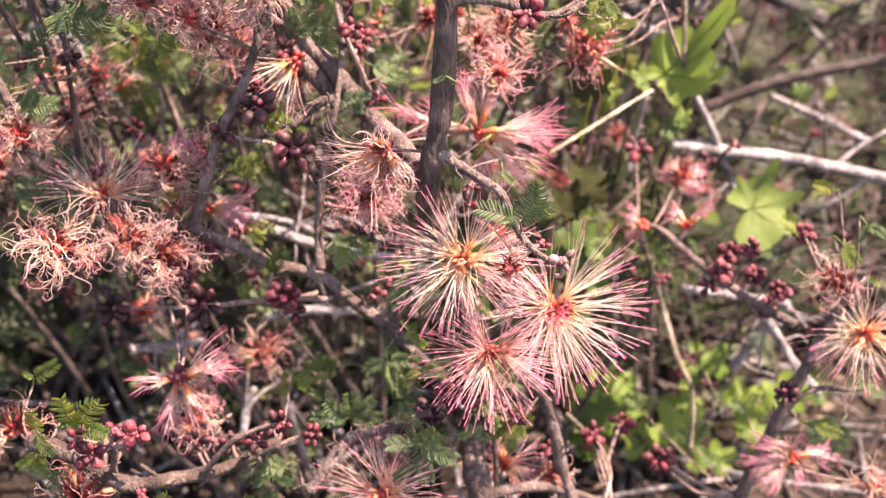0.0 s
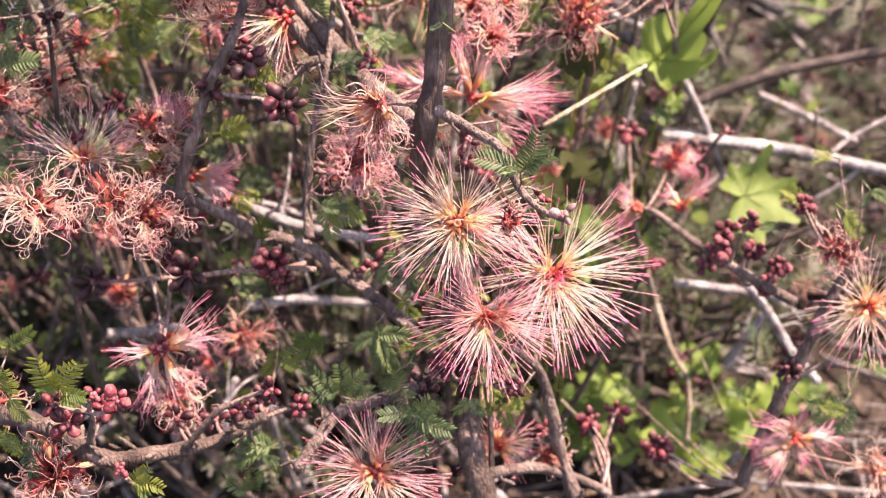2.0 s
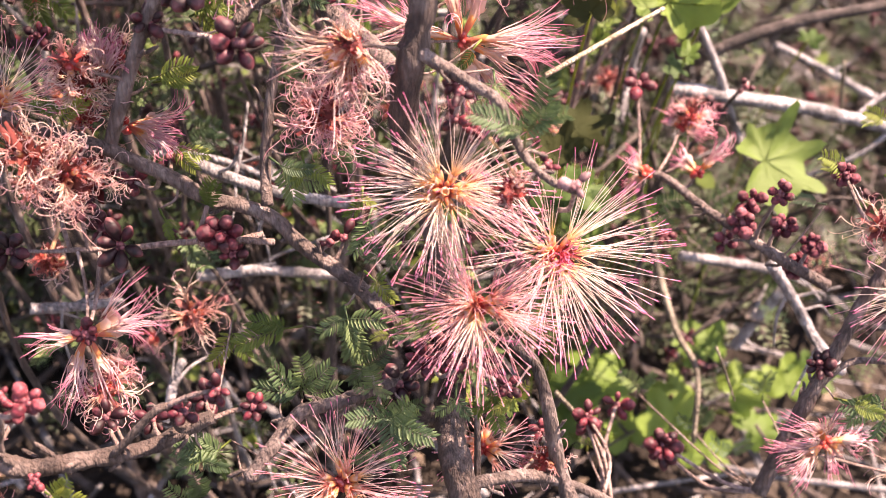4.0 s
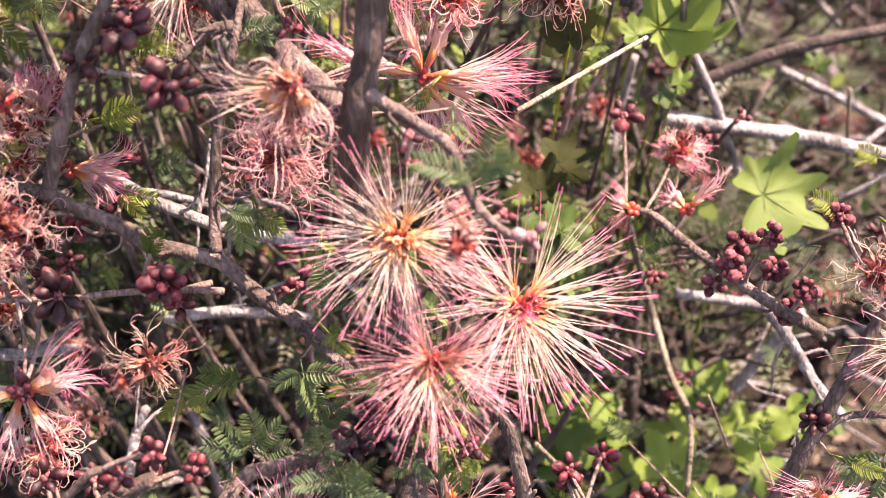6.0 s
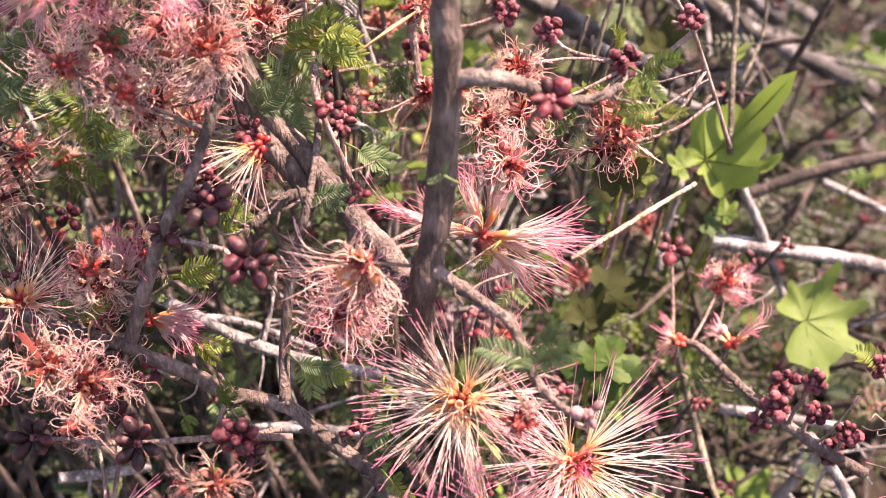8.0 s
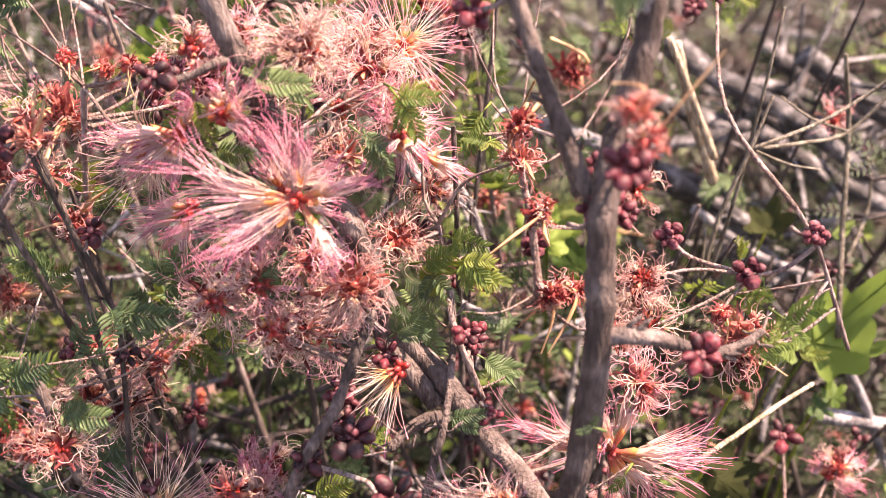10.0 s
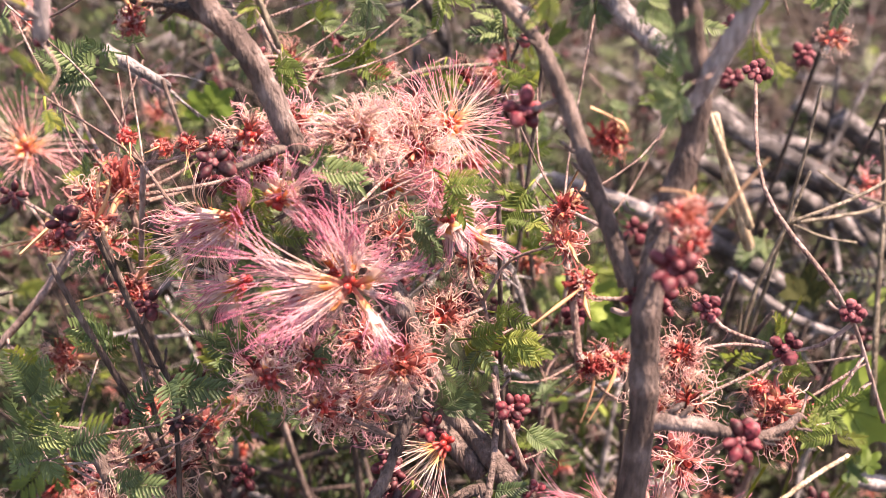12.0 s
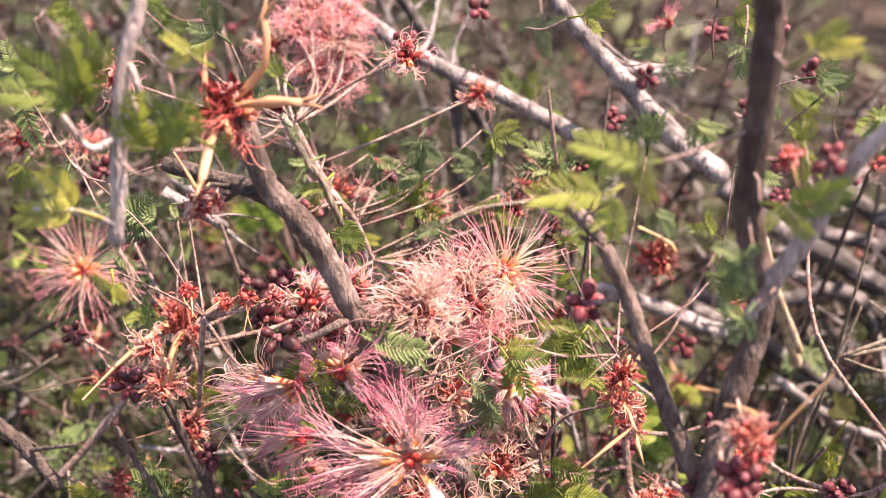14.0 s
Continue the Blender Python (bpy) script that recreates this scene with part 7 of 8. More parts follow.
# the low broad-leaved plant
fern_leaf((0.0720, 0.0500, 0.1060), [(-0.0089, -0.0027, 0.0101), (0.0048, 0.0002, 0.0073)], 0)
fern_leaf((0.0954, 0.0500, 0.0874), [(-0.0084, 0.0002, 0.0053), (0.0051, 0.0015, 0.0065), (0.0005, 0.0002, 0.0104)], 0)
fern_leaf((0.1116, 0.0400, 0.1125), [(-0.0077, 0.0013, 0.0038), (0.0022, 0.0007, 0.0091)], 0)
fern_leaf((0.0493, 0.0200, 0.1088), [(-0.0074, -0.0002, 0.0053), (0.0045, -0.0004, 0.0076)], 1)
fern_leaf((0.1011, 0.0300, 0.0948), [(-0.0091, -0.0024, 0.0078), (0.0056, -0.0021, 0.0072)], 0)
fern_leaf((0.1186, 0.0200, 0.1126), [(-0.0080, -0.0001, 0.0051), (-0.0059, -0.0011, 0.0108)], 0)
fern_leaf((-0.1850, 0.0850, 0.2250), [(0.0280, -0.0050, 0.0140), (-0.0050, 0.0000, 0.0150), (0.0130, -0.0050, 0.0280), (-0.0140, 0.0000, -0.0210), (0.0050, -0.0050, -0.0140), (-0.0130, 0.0000, -0.0030)], 1, longest=0.0260)
fern_leaf((-0.1830, 0.0850, 0.2520), [(-0.0030, -0.0050, 0.0170), (0.0010, 0.0000, 0.0130), (0.0100, -0.0050, 0.0100)], 1, longest=0.0200)
fern_leaf((-0.1210, 0.1010, 0.2430), [(-0.0130, -0.0010, 0.0110), (-0.0070, -0.0010, 0.0140), (0.0220, -0.0010, -0.0020), (0.0130, -0.0010, -0.0110), (0.0210, -0.0010, 0.0060)], 1, longest=0.0200)
fern_leaf((-0.1250, 0.1000, 0.2320), [(0.0030, 0.0000, -0.0170), (0.0100, 0.0000, -0.0110), (-0.0090, 0.0000, 0.0040)], 1)
fern_leaf((-0.1620, 0.0830, 0.2120), [(0.0080, -0.0030, -0.0030), (0.0150, -0.0030, -0.0010), (0.0050, -0.0030, -0.0080)], 0)
fern_leaf((-0.1500, 0.1100, 0.2250), [(-0.0090, 0.0000, -0.0020), (-0.0030, 0.0000, 0.0080), (0.0070, 0.0000, 0.0090)], 1)
fern_leaf((-0.1140, 0.0300, 0.4100), [(-0.0080, 0.0000, 0.0070), (-0.0070, 0.0000, -0.0030), (0.0000, 0.0000, 0.0080), (-0.0080, 0.0000, 0.0010)], 1, longest=0.0200)
fern_leaf((-0.1120, 0.0300, 0.4280), [(-0.0050, 0.0000, 0.0040), (0.0050, 0.0000, 0.0020), (-0.0050, 0.0000, -0.0030)], 2, longest=0.0200)
fern_leaf((-0.1010, 0.0620, 0.3980), [(0.0040, -0.0020, 0.0010), (0.0020, -0.0020, -0.0030)], 0)
fern_leaf((-0.0980, 0.0620, 0.3890), [(-0.0040, -0.0020, 0.0010), (-0.0030, -0.0020, -0.0040)], 0)
fern_leaf((-0.0950, 0.0620, 0.3830), [(-0.0020, -0.0020, -0.0070), (-0.0050, -0.0020, -0.0020)], 2)
limb([(-0.1060, 0.0750, 0.3950), (-0.1020, 0.0680, 0.3930), (-0.0980, 0.0620, 0.3890), (-0.0950, 0.0620, 0.3840), (-0.0910, 0.0620, 0.3720)], 0.0010, 0.0008, dull_stem)
wilted_flower((-0.1570, 0.0880, 0.2190), (0.10, -0.60, 0.70), 0.0115, curl=1.1, stamens=70)
wilted_flower((-0.1670, 0.0860, 0.2120), (0.10, -0.60, 0.70), 0.0090, curl=1.0, stamens=60, pink=1)
wilted_flower((-0.1500, 0.0900, 0.2120), (0.10, -0.60, 0.70), 0.0090, curl=1.0, stamens=60)
wilted_flower((-0.1760, 0.0860, 0.2000), (0.10, -0.60, 0.70), 0.0090, curl=0.9, stamens=60)
wilted_flower((-0.1280, 0.1050, 0.2270), (0.10, -0.60, 0.70), 0.0075, curl=1.0, stamens=40, rust=1)
wilted_flower((-0.0810, 0.0300, 0.2890), (0.10, -0.60, 0.70), 0.0095, curl=1.1, stamens=70)
lobed_leaf((0.1205, 0.1050, 0.1645), (0.94, 0.16, 0.20), (0.07, -0.67, 0.78), 0.0315, 3, False, True)
lobed_leaf((0.0840, 0.1310, 0.2140), (0.71, 0.15, 0.69), (0.03, -0.62, 0.85), 0.0566, 4, False, True)
lobed_leaf((0.0760, 0.1280, 0.2130), (-0.87, 0.00, 0.50), (0.10, -0.60, 0.80), 0.0112, 0, False, True)
lobed_leaf((0.0970, 0.1280, 0.2120), (0.90, -0.19, 0.39), (0.10, -0.60, 0.80), 0.0216, 2, False, True)
lobed_leaf((0.0489, 0.0900, 0.2281), (-0.17, 0.42, 0.91), (-0.30, -0.52, 1.00), 0.0157, 0, True)
lobed_leaf((0.0422, 0.0700, 0.1682), (0.50, 0.56, 0.67), (-0.01, -0.54, 0.98), 0.0201, 0)
lobed_leaf((0.0519, 0.0800, 0.1501), (0.94, 0.40, 0.14), (0.27, -0.62, 0.86), 0.0153, 0)
lobed_leaf((0.0489, 0.1000, 0.1805), (0.98, 0.05, 0.18), (0.06, -0.61, 0.87), 0.0172, 0, True)
lobed_leaf((0.0569, 0.1050, 0.0526), (0.50, 0.45, 0.74), (-0.40, -0.57, 0.90), 0.0209, 0)
lobed_leaf((0.0680, 0.1150, 0.0569), (0.95, 0.35, 0.17), (-0.19, -0.62, 0.84), 0.0244, 0)
lobed_leaf((0.1151, 0.1100, 0.0698), (-0.33, 0.66, 0.68), (0.08, -0.37, 1.22), 0.0207, 0)
lobed_leaf((0.1298, 0.1100, 0.0484), (0.76, 0.11, 0.71), (-0.03, -0.54, 0.97), 0.0197, 0)
lobed_leaf((0.1019, 0.1000, 0.0367), (0.50, 0.30, 0.85), (0.34, -0.45, 1.12), 0.0245, 0)
lobed_leaf((0.1526, 0.1100, 0.0497), (0.18, 0.69, 0.71), (-0.10, -0.51, 1.01), 0.0197, 0)
lobed_leaf((0.1650, 0.1150, 0.0526), (0.51, 0.64, 0.60), (0.35, -0.38, 1.22), 0.0198, 0)
lobed_leaf((0.0891, 0.1100, 0.0235), (-0.16, 0.69, 0.72), (0.09, -0.54, 0.97), 0.0219, 0)
lobed_leaf((0.1134, 0.1200, 0.0328), (-0.87, 0.26, 0.43), (-0.03, -0.45, 1.10), 0.0221, 0)
lobed_leaf((0.0819, 0.1200, 0.0396), (0.95, 0.38, 0.14), (-0.33, -0.39, 1.15), 0.0168, 0)
lobed_leaf((0.1363, 0.1000, 0.0361), (0.87, 0.36, 0.35), (-0.06, -0.57, 0.92), 0.0180, 0)
lobed_leaf((0.1166, 0.0900, 0.0308), (0.18, 0.62, 0.77), (0.14, -0.41, 1.16), 0.0194, 0)
lobed_leaf((0.0650, 0.1100, 0.0304), (-0.76, 0.50, 0.44), (-0.17, -0.59, 0.89), 0.0217, 0)
lobed_leaf((-0.0088, 0.1400, 0.2481), (0.17, 0.47, 0.87), (0.29, -0.67, 0.79), 0.0153, 0)
lobed_leaf((0.0697, 0.1600, 0.2422), (0.33, 0.59, 0.74), (-0.16, -0.54, 1.01), 0.0140, 0, True)
lobed_leaf((-0.0085, 0.1660, 0.2325), (0.15, 0.57, 0.81), (0.01, -0.48, 1.16), 0.0211, 0)
lobed_leaf((-0.1516, 0.2060, 0.2934), (-0.00, 0.31, 0.98), (0.03, -0.61, 0.94), 0.0174, 0)
lobed_leaf((0.0027, 0.1460, 0.2338), (-0.35, 0.26, 0.93), (-0.14, -0.77, 0.68), 0.0142, 0)
lobed_leaf((0.0477, 0.0700, 0.1735), (0.48, 0.73, 0.57), (0.34, -0.55, 0.97), 0.0164, 0)
lobed_leaf((0.0416, 0.0900, 0.1761), (0.50, 0.61, 0.63), (-0.32, -0.51, 1.02), 0.0151, 0, True)
lobed_leaf((0.1605, 0.1900, 0.1718), (0.51, 0.58, 0.65), (-0.19, -0.64, 0.82), 0.0090, 0)
lobed_leaf((0.0852, 0.1200, 0.1946), (0.87, -0.17, -0.50), (-0.21, -0.36, 1.21), 0.0095, 0)
lobed_leaf((0.0903, 0.1200, 0.1987), (0.77, 0.41, 0.49), (-0.25, -0.60, 0.86), 0.0083, 0)
# dead wood, straw and bare stems behind
straw([(0.0317, 0.0600, 0.2212), (0.0469, 0.0700, 0.2252), (0.0597, 0.0800, 0.2276), (0.0708, 0.0860, 0.2312)], 0.00082, 0.00069, True)
dead_branch([(0.0910, 0.1380, 0.1766), (0.1158, 0.1370, 0.1730), (0.1412, 0.1370, 0.1691), (0.1666, 0.1350, 0.1639), (0.1998, 0.1300, 0.1577)], 0.00303, 0.00247)
dead_branch([(0.1148, 0.1850, 0.1668), (0.1454, 0.1830, 0.1811), (0.1799, 0.1800, 0.1907), (0.2196, 0.1800, 0.1977)], 0.00268, 0.00215, True)
dead_branch([(0.0966, 0.1400, 0.2039), (0.1082, 0.1380, 0.1833), (0.1174, 0.1360, 0.1615), (0.1230, 0.1300, 0.1507)], 0.00175, 0.00145)
dead_branch([(0.1220, 0.1000, 0.0814), (0.1290, 0.1000, 0.0966), (0.1368, 0.1000, 0.1112)], 0.00236, 0.00185)
dead_branch([(0.1124, 0.0600, 0.1519), (0.1237, 0.0600, 0.1358), (0.1337, 0.0580, 0.1205), (0.1423, 0.0500, 0.1127)], 0.00196, 0.00167)
straw([(0.0753, 0.1020, 0.1544), (0.0841, 0.1000, 0.1269), (0.0909, 0.0800, 0.1071), (0.0930, 0.0550, 0.1087), (0.0914, 0.0400, 0.0897)], 0.00180, 0.00130)
straw([(0.0941, 0.0450, 0.1287), (0.0967, 0.0420, 0.1231), (0.1025, 0.0400, 0.1089)], 0.00053, 0.00046)
dead_branch([(-0.0932, 0.0750, 0.1938), (-0.0691, 0.0720, 0.1807), (-0.0489, 0.0700, 0.1741), (-0.0263, 0.0650, 0.1728)], 0.00202, 0.00172)
dead_branch([(-0.0937, 0.0850, 0.1808), (-0.0714, 0.0850, 0.1777), (-0.0484, 0.0800, 0.1713)], 0.00141, 0.00124)
dead_branch([(-0.0866, 0.0300, 0.1105), (-0.0869, 0.0450, 0.1129), (-0.0836, 0.0500, 0.1204)], 0.00174, 0.00144)
dead_branch([(0.0972, 0.1100, 0.1194), (0.1253, 0.1100, 0.1141), (0.1452, 0.1100, 0.1100)], 0.00207, 0.00168)
dead_branch([(0.1510, 0.2000, 0.1645), (0.1771, 0.2000, 0.1517), (0.2018, 0.2000, 0.1385)], 0.00185, 0.00167)
dead_branch([(0.0807, 0.1500, 0.1950), (0.0779, 0.1500, 0.1749), (0.0746, 0.1400, 0.1616)], 0.00141, 0.00103)
dead_branch([(-0.0811, 0.0800, 0.1335), (-0.0585, 0.0800, 0.1357), (-0.0324, 0.0800, 0.1331)], 0.00207, 0.00170)
dead_branch([(-0.1254, 0.0400, 0.1510), (-0.1141, 0.0450, 0.1479), (-0.1004, 0.0500, 0.1459)], 0.00183, 0.00155)
straw([(0.1602, 0.1500, 0.1818), (0.1633, 0.1500, 0.1631), (0.1660, 0.1500, 0.1509)], 0.00093, 0.00086)
straw([(0.0389, 0.0300, 0.1231), (0.0486, 0.0300, 0.1109), (0.0584, 0.0300, 0.1007)], 0.00104, 0.00090)
straw([(0.0337, 0.1730, 0.3075), (0.0406, 0.1730, 0.2835), (0.0472, 0.1730, 0.2666), (0.0517, 0.1730, 0.2545)], 0.00170, 0.00222, True)
straw([(0.0399, 0.1200, 0.2385), (0.0442, 0.1250, 0.2651), (0.0528, 0.1300, 0.2888), (0.0586, 0.1350, 0.3048)], 0.00111, 0.00061)
straw([(0.0528, 0.1300, 0.2888), (0.0738, 0.1350, 0.2956), (0.0908, 0.1400, 0.3048), (0.1051, 0.1400, 0.3192)], 0.00088, 0.00060)
straw([(0.0528, 0.1300, 0.2888), (0.0710, 0.1400, 0.2862), (0.0903, 0.1550, 0.2832), (0.1077, 0.1600, 0.3009)], 0.00088, 0.00073)
straw([(0.0547, 0.1300, 0.2883), (0.0663, 0.1320, 0.2826), (0.0772, 0.1350, 0.2793)], 0.00053, 0.00036)
straw([(0.0903, 0.1550, 0.2832), (0.0761, 0.1500, 0.2902), (0.0651, 0.1500, 0.2979)], 0.00075, 0.00045)
straw([(0.0916, 0.1300, 0.2168), (0.0917, 0.1450, 0.2462), (0.0919, 0.1600, 0.2810), (0.0864, 0.1600, 0.3084)], 0.00136, 0.00091)
straw([(0.0998, 0.1600, 0.2286), (0.1071, 0.1700, 0.2417), (0.1084, 0.1750, 0.2528), (0.1050, 0.1750, 0.2638)], 0.00091, 0.00070)
straw([(0.0418, 0.1300, 0.2604), (0.0413, 0.1250, 0.2398)], 0.00064, 0.00056)
dead_branch([(0.0235, 0.2500, 0.2285), (0.0642, 0.2500, 0.2058), (0.0938, 0.2400, 0.1905)], 0.00405, 0.00344, 2)
dead_branch([(0.1065, 0.2800, 0.2603), (0.1343, 0.2800, 0.2396), (0.1739, 0.2800, 0.2154)], 0.00580, 0.00500, 2)
dead_branch([(0.0895, 0.2700, 0.2277), (0.1281, 0.2700, 0.2031), (0.1746, 0.2600, 0.1829)], 0.00417, 0.00357, 2)
dead_branch([(0.0428, 0.3000, 0.2310), (0.0809, 0.3000, 0.2142), (0.1261, 0.3000, 0.1941)], 0.00384, 0.00339, 2)
dead_branch([(0.0337, 0.2660, 0.2802), (0.0596, 0.2660, 0.2595), (0.0959, 0.2560, 0.2433), (0.1370, 0.2560, 0.2134)], 0.00470, 0.00402, 2)
dead_branch([(0.0892, 0.3060, 0.2359), (0.1219, 0.3060, 0.2275), (0.1559, 0.3060, 0.2131)], 0.00392, 0.00340, 2)
dead_branch([(0.0523, 0.2060, 0.2244), (0.0799, 0.2060, 0.2032), (0.1043, 0.2060, 0.1927)], 0.00205, 0.00164)
dead_branch([(-0.1244, 0.2160, 0.3826), (-0.1088, 0.2160, 0.3722), (-0.0889, 0.2160, 0.3573), (-0.0558, 0.2160, 0.3409), (-0.0283, 0.2160, 0.3251)], 0.00262, 0.00318)
dead_branch([(-0.0439, 0.2060, 0.3877), (-0.0299, 0.2090, 0.3685), (-0.0152, 0.2100, 0.3513), (0.0021, 0.2100, 0.3312), (0.0224, 0.2060, 0.3155)], 0.00251, 0.00457)
dead_branch([(-0.1014, 0.2560, 0.3700), (-0.0872, 0.2610, 0.3426), (-0.0742, 0.2660, 0.3184), (-0.0662, 0.2910, 0.2832), (-0.0627, 0.2960, 0.2516)], 0.00221, 0.00238, 2)
dead_branch([(-0.0808, 0.2660, 0.3384), (-0.0787, 0.2660, 0.3081), (-0.0769, 0.2660, 0.2731)], 0.00232, 0.00198, 2)
dead_branch([(-0.0333, 0.2060, 0.2677), (-0.0065, 0.2060, 0.2605), (0.0298, 0.2060, 0.2455)], 0.00333, 0.00270)
dead_branch([(-0.0415, 0.1360, 0.2773), (-0.0335, 0.1360, 0.2609), (-0.0281, 0.1360, 0.2411)], 0.00133, 0.00099)
dead_branch([(-0.0557, 0.1160, 0.2935), (-0.0486, 0.1160, 0.2827), (-0.0367, 0.1160, 0.2763)], 0.00232, 0.00182)
dead_branch([(-0.1590, 0.1260, 0.3470), (-0.1500, 0.1260, 0.3410), (-0.1410, 0.1260, 0.3350)], 0.00207, 0.00154)
dead_branch([(-0.1994, 0.0660, 0.3070), (-0.1903, 0.0660, 0.2950), (-0.1795, 0.0610, 0.2850)], 0.00208, 0.00179, True)
straw([(-0.2395, 0.1360, 0.2606), (-0.2256, 0.1360, 0.2661), (-0.2110, 0.1360, 0.2764)], 0.00101, 0.00069)
straw([(-0.0876, 0.1260, 0.3283), (-0.0653, 0.1360, 0.3363), (-0.0425, 0.1460, 0.3354)], 0.00123, 0.00090)
straw([(0.0283, 0.1560, 0.3156), (0.0381, 0.1560, 0.2937), (0.0473, 0.1560, 0.2726)], 0.00130, 0.00157, True)
straw([(0.0443, 0.1360, 0.2290), (0.0501, 0.1360, 0.2593), (0.0553, 0.1360, 0.3006), (0.0596, 0.1410, 0.3309)], 0.00099, 0.00061)
dead_branch([(-0.1853, 0.2060, 0.3115), (-0.1774, 0.2060, 0.3058), (-0.1685, 0.2060, 0.2990)], 0.00193, 0.00152)
dead_branch([(-0.0831, 0.2860, 0.3099), (-0.0800, 0.2860, 0.2894), (-0.0805, 0.2860, 0.2706)], 0.00184, 0.00153, 2)
dead_branch([(-0.0684, 0.2860, 0.3100), (-0.0650, 0.2860, 0.2869), (-0.0654, 0.2860, 0.2570)], 0.00183, 0.00142, 2)
dead_branch([(-0.0507, 0.1500, 0.2766), (-0.0397, 0.1500, 0.2578), (-0.0320, 0.1500, 0.2424)], 0.00141, 0.00118)
dead_branch([(-0.0450, 0.1300, 0.2337), (-0.0335, 0.1300, 0.2270), (-0.0229, 0.1300, 0.2214)], 0.00134, 0.00097)
dead_branch([(-0.1799, 0.1600, 0.2261), (-0.1672, 0.1600, 0.2381), (-0.1560, 0.1600, 0.2496)], 0.00125, 0.00101)
dead_branch([(-0.1901, 0.1400, 0.2331), (-0.1666, 0.1400, 0.2310), (-0.1462, 0.1400, 0.2335)], 0.00079, 0.00069)
dead_branch([(0.1020, 0.3300, 0.2110), (0.1290, 0.3300, 0.1900), (0.1570, 0.3300, 0.1740), (0.1830, 0.3300, 0.1580), (0.2140, 0.3300, 0.1430)], 0.00620, 0.00527, 2)
dead_branch([(0.1350, 0.3600, 0.1920), (0.1630, 0.3600, 0.1810), (0.1850, 0.3600, 0.1710)], 0.00450, 0.00382, 2)
dead_branch([(0.0300, 0.3000, 0.2060), (0.0500, 0.3000, 0.1940), (0.0750, 0.3000, 0.1840), (0.0990, 0.3000, 0.1650)], 0.00450, 0.00382, 2)
dead_branch([(0.0610, 0.3600, 0.1980), (0.0880, 0.3600, 0.1920), (0.1120, 0.3600, 0.1860)], 0.00400, 0.00340, 2)
dead_branch([(0.0620, 0.3400, 0.2410), (0.0800, 0.3400, 0.2260), (0.1000, 0.3400, 0.2050)], 0.00500, 0.00425, 2)
dead_branch([(0.1080, 0.3600, 0.2320), (0.1270, 0.3600, 0.2180), (0.1560, 0.3600, 0.2030)], 0.00500, 0.00425, 2)
dead_branch([(0.0490, 0.2700, 0.2040), (0.0680, 0.2700, 0.1900), (0.0890, 0.2700, 0.1720), (0.1060, 0.2700, 0.1600)], 0.00420, 0.00357, 2)
dead_branch([(0.0460, 0.2500, 0.2310), (0.0630, 0.2500, 0.2340), (0.0790, 0.2500, 0.2400)], 0.00300, 0.00255, 2)

# ---- more of the shrub, deeper in ----
fill = random.Random(23)
for k in range(30):
    x, y = fill.uniform(-0.24, 0.05), fill.uniform(0.06, 0.15)
    foot = Vector((x * 0.7, y + 0.02, 0.0))
    top = Vector((x + fill.gauss(0, 0.04), y + fill.gauss(0, 0.015), fill.uniform(0.12, 0.36)))
    mid = foot.lerp(top, 0.5) + wandering(fill, 0.012)
    limb([foot, mid, top], fill.uniform(0.0012, 0.0022), 0.0007, shade_brown_bark if k % 3 else bark)
DEEP = [p for p in WOOD[-30 * 17:] if p.z > 0.08]
for k in range(40):
    p = DEEP[fill.randrange(len(DEEP))] + wandering(fill, 0.004)
    tips = []
    way = Vector((fill.gauss(0, 0.7), -0.5, fill.uniform(-0.3, 0.9))).normalized()
    for q in range(fill.choice((2, 3, 4))):
        tips.append((way + wandering(fill, 0.5)).normalized() * fill.uniform(0.011, 0.019))
    fern_leaf(p, tips, fill.choice((0, 0, 1)))
for k in range(50):
    p = DEEP[fill.randrange(len(DEEP))] + wandering(fill, 0.004)
    bud_cluster(p, (fill.gauss(0, 0.6), -0.7, 0.6), fill.choice((3, 4, 6, 7)), fill.uniform(0.0042, 0.0056), fill.choice((0, 0, 1)))
for k in range(20):
    p = DEEP[fill.randrange(len(DEEP))] + wandering(fill, 0.006)
    wilted_flower(p, (fill.gauss(0, 0.6), -0.7, 0.6), fill.uniform(0.008, 0.013), 1.2, 30, k % 3 == 0, k % 3 == 1)
for k in range(10):
    p = DEEP[fill.randrange(len(DEEP))] + wandering(fill, 0.006)
    dry_flower(p, (fill.gauss(0, 0.6), -0.7, 0.6), fill.uniform(0.007, 0.011))

# ---- slender stems further back ----
FIRST = len(WOOD)
for k in range(42):
    x, y = fill.uniform(-0.3, 0.1), fill.uniform(0.15, 0.27)
    foot = Vector((x * 0.8, y + 0.02, 0.0))
    top = Vector((x + fill.gauss(0, 0.05), y + fill.gauss(0, 0.02), fill.uniform(0.2, 0.38)))
    mid = foot.lerp(top, 0.5) + wandering(fill, 0.015)
    limb([foot, mid, top], fill.uniform(0.0011, 0.002), 0.0006, shade_brown_bark if k % 3 else twig_bark)
DEEP = [p for p in WOOD[FIRST:] if p.z > 0.12]
for k in range(84):
    p = DEEP[fill.randrange(len(DEEP))] + wandering(fill, 0.005)
    way = Vector((fill.gauss(0, 0.8), -0.5, fill.uniform(-0.4, 0.9))).normalized()
    fern_leaf(p, [(way + wandering(fill, 0.55)).normalized() * fill.uniform(0.011, 0.019) for q in range(fill.choice((2, 3, 4)))], fill.choice((0, 1, 1)))
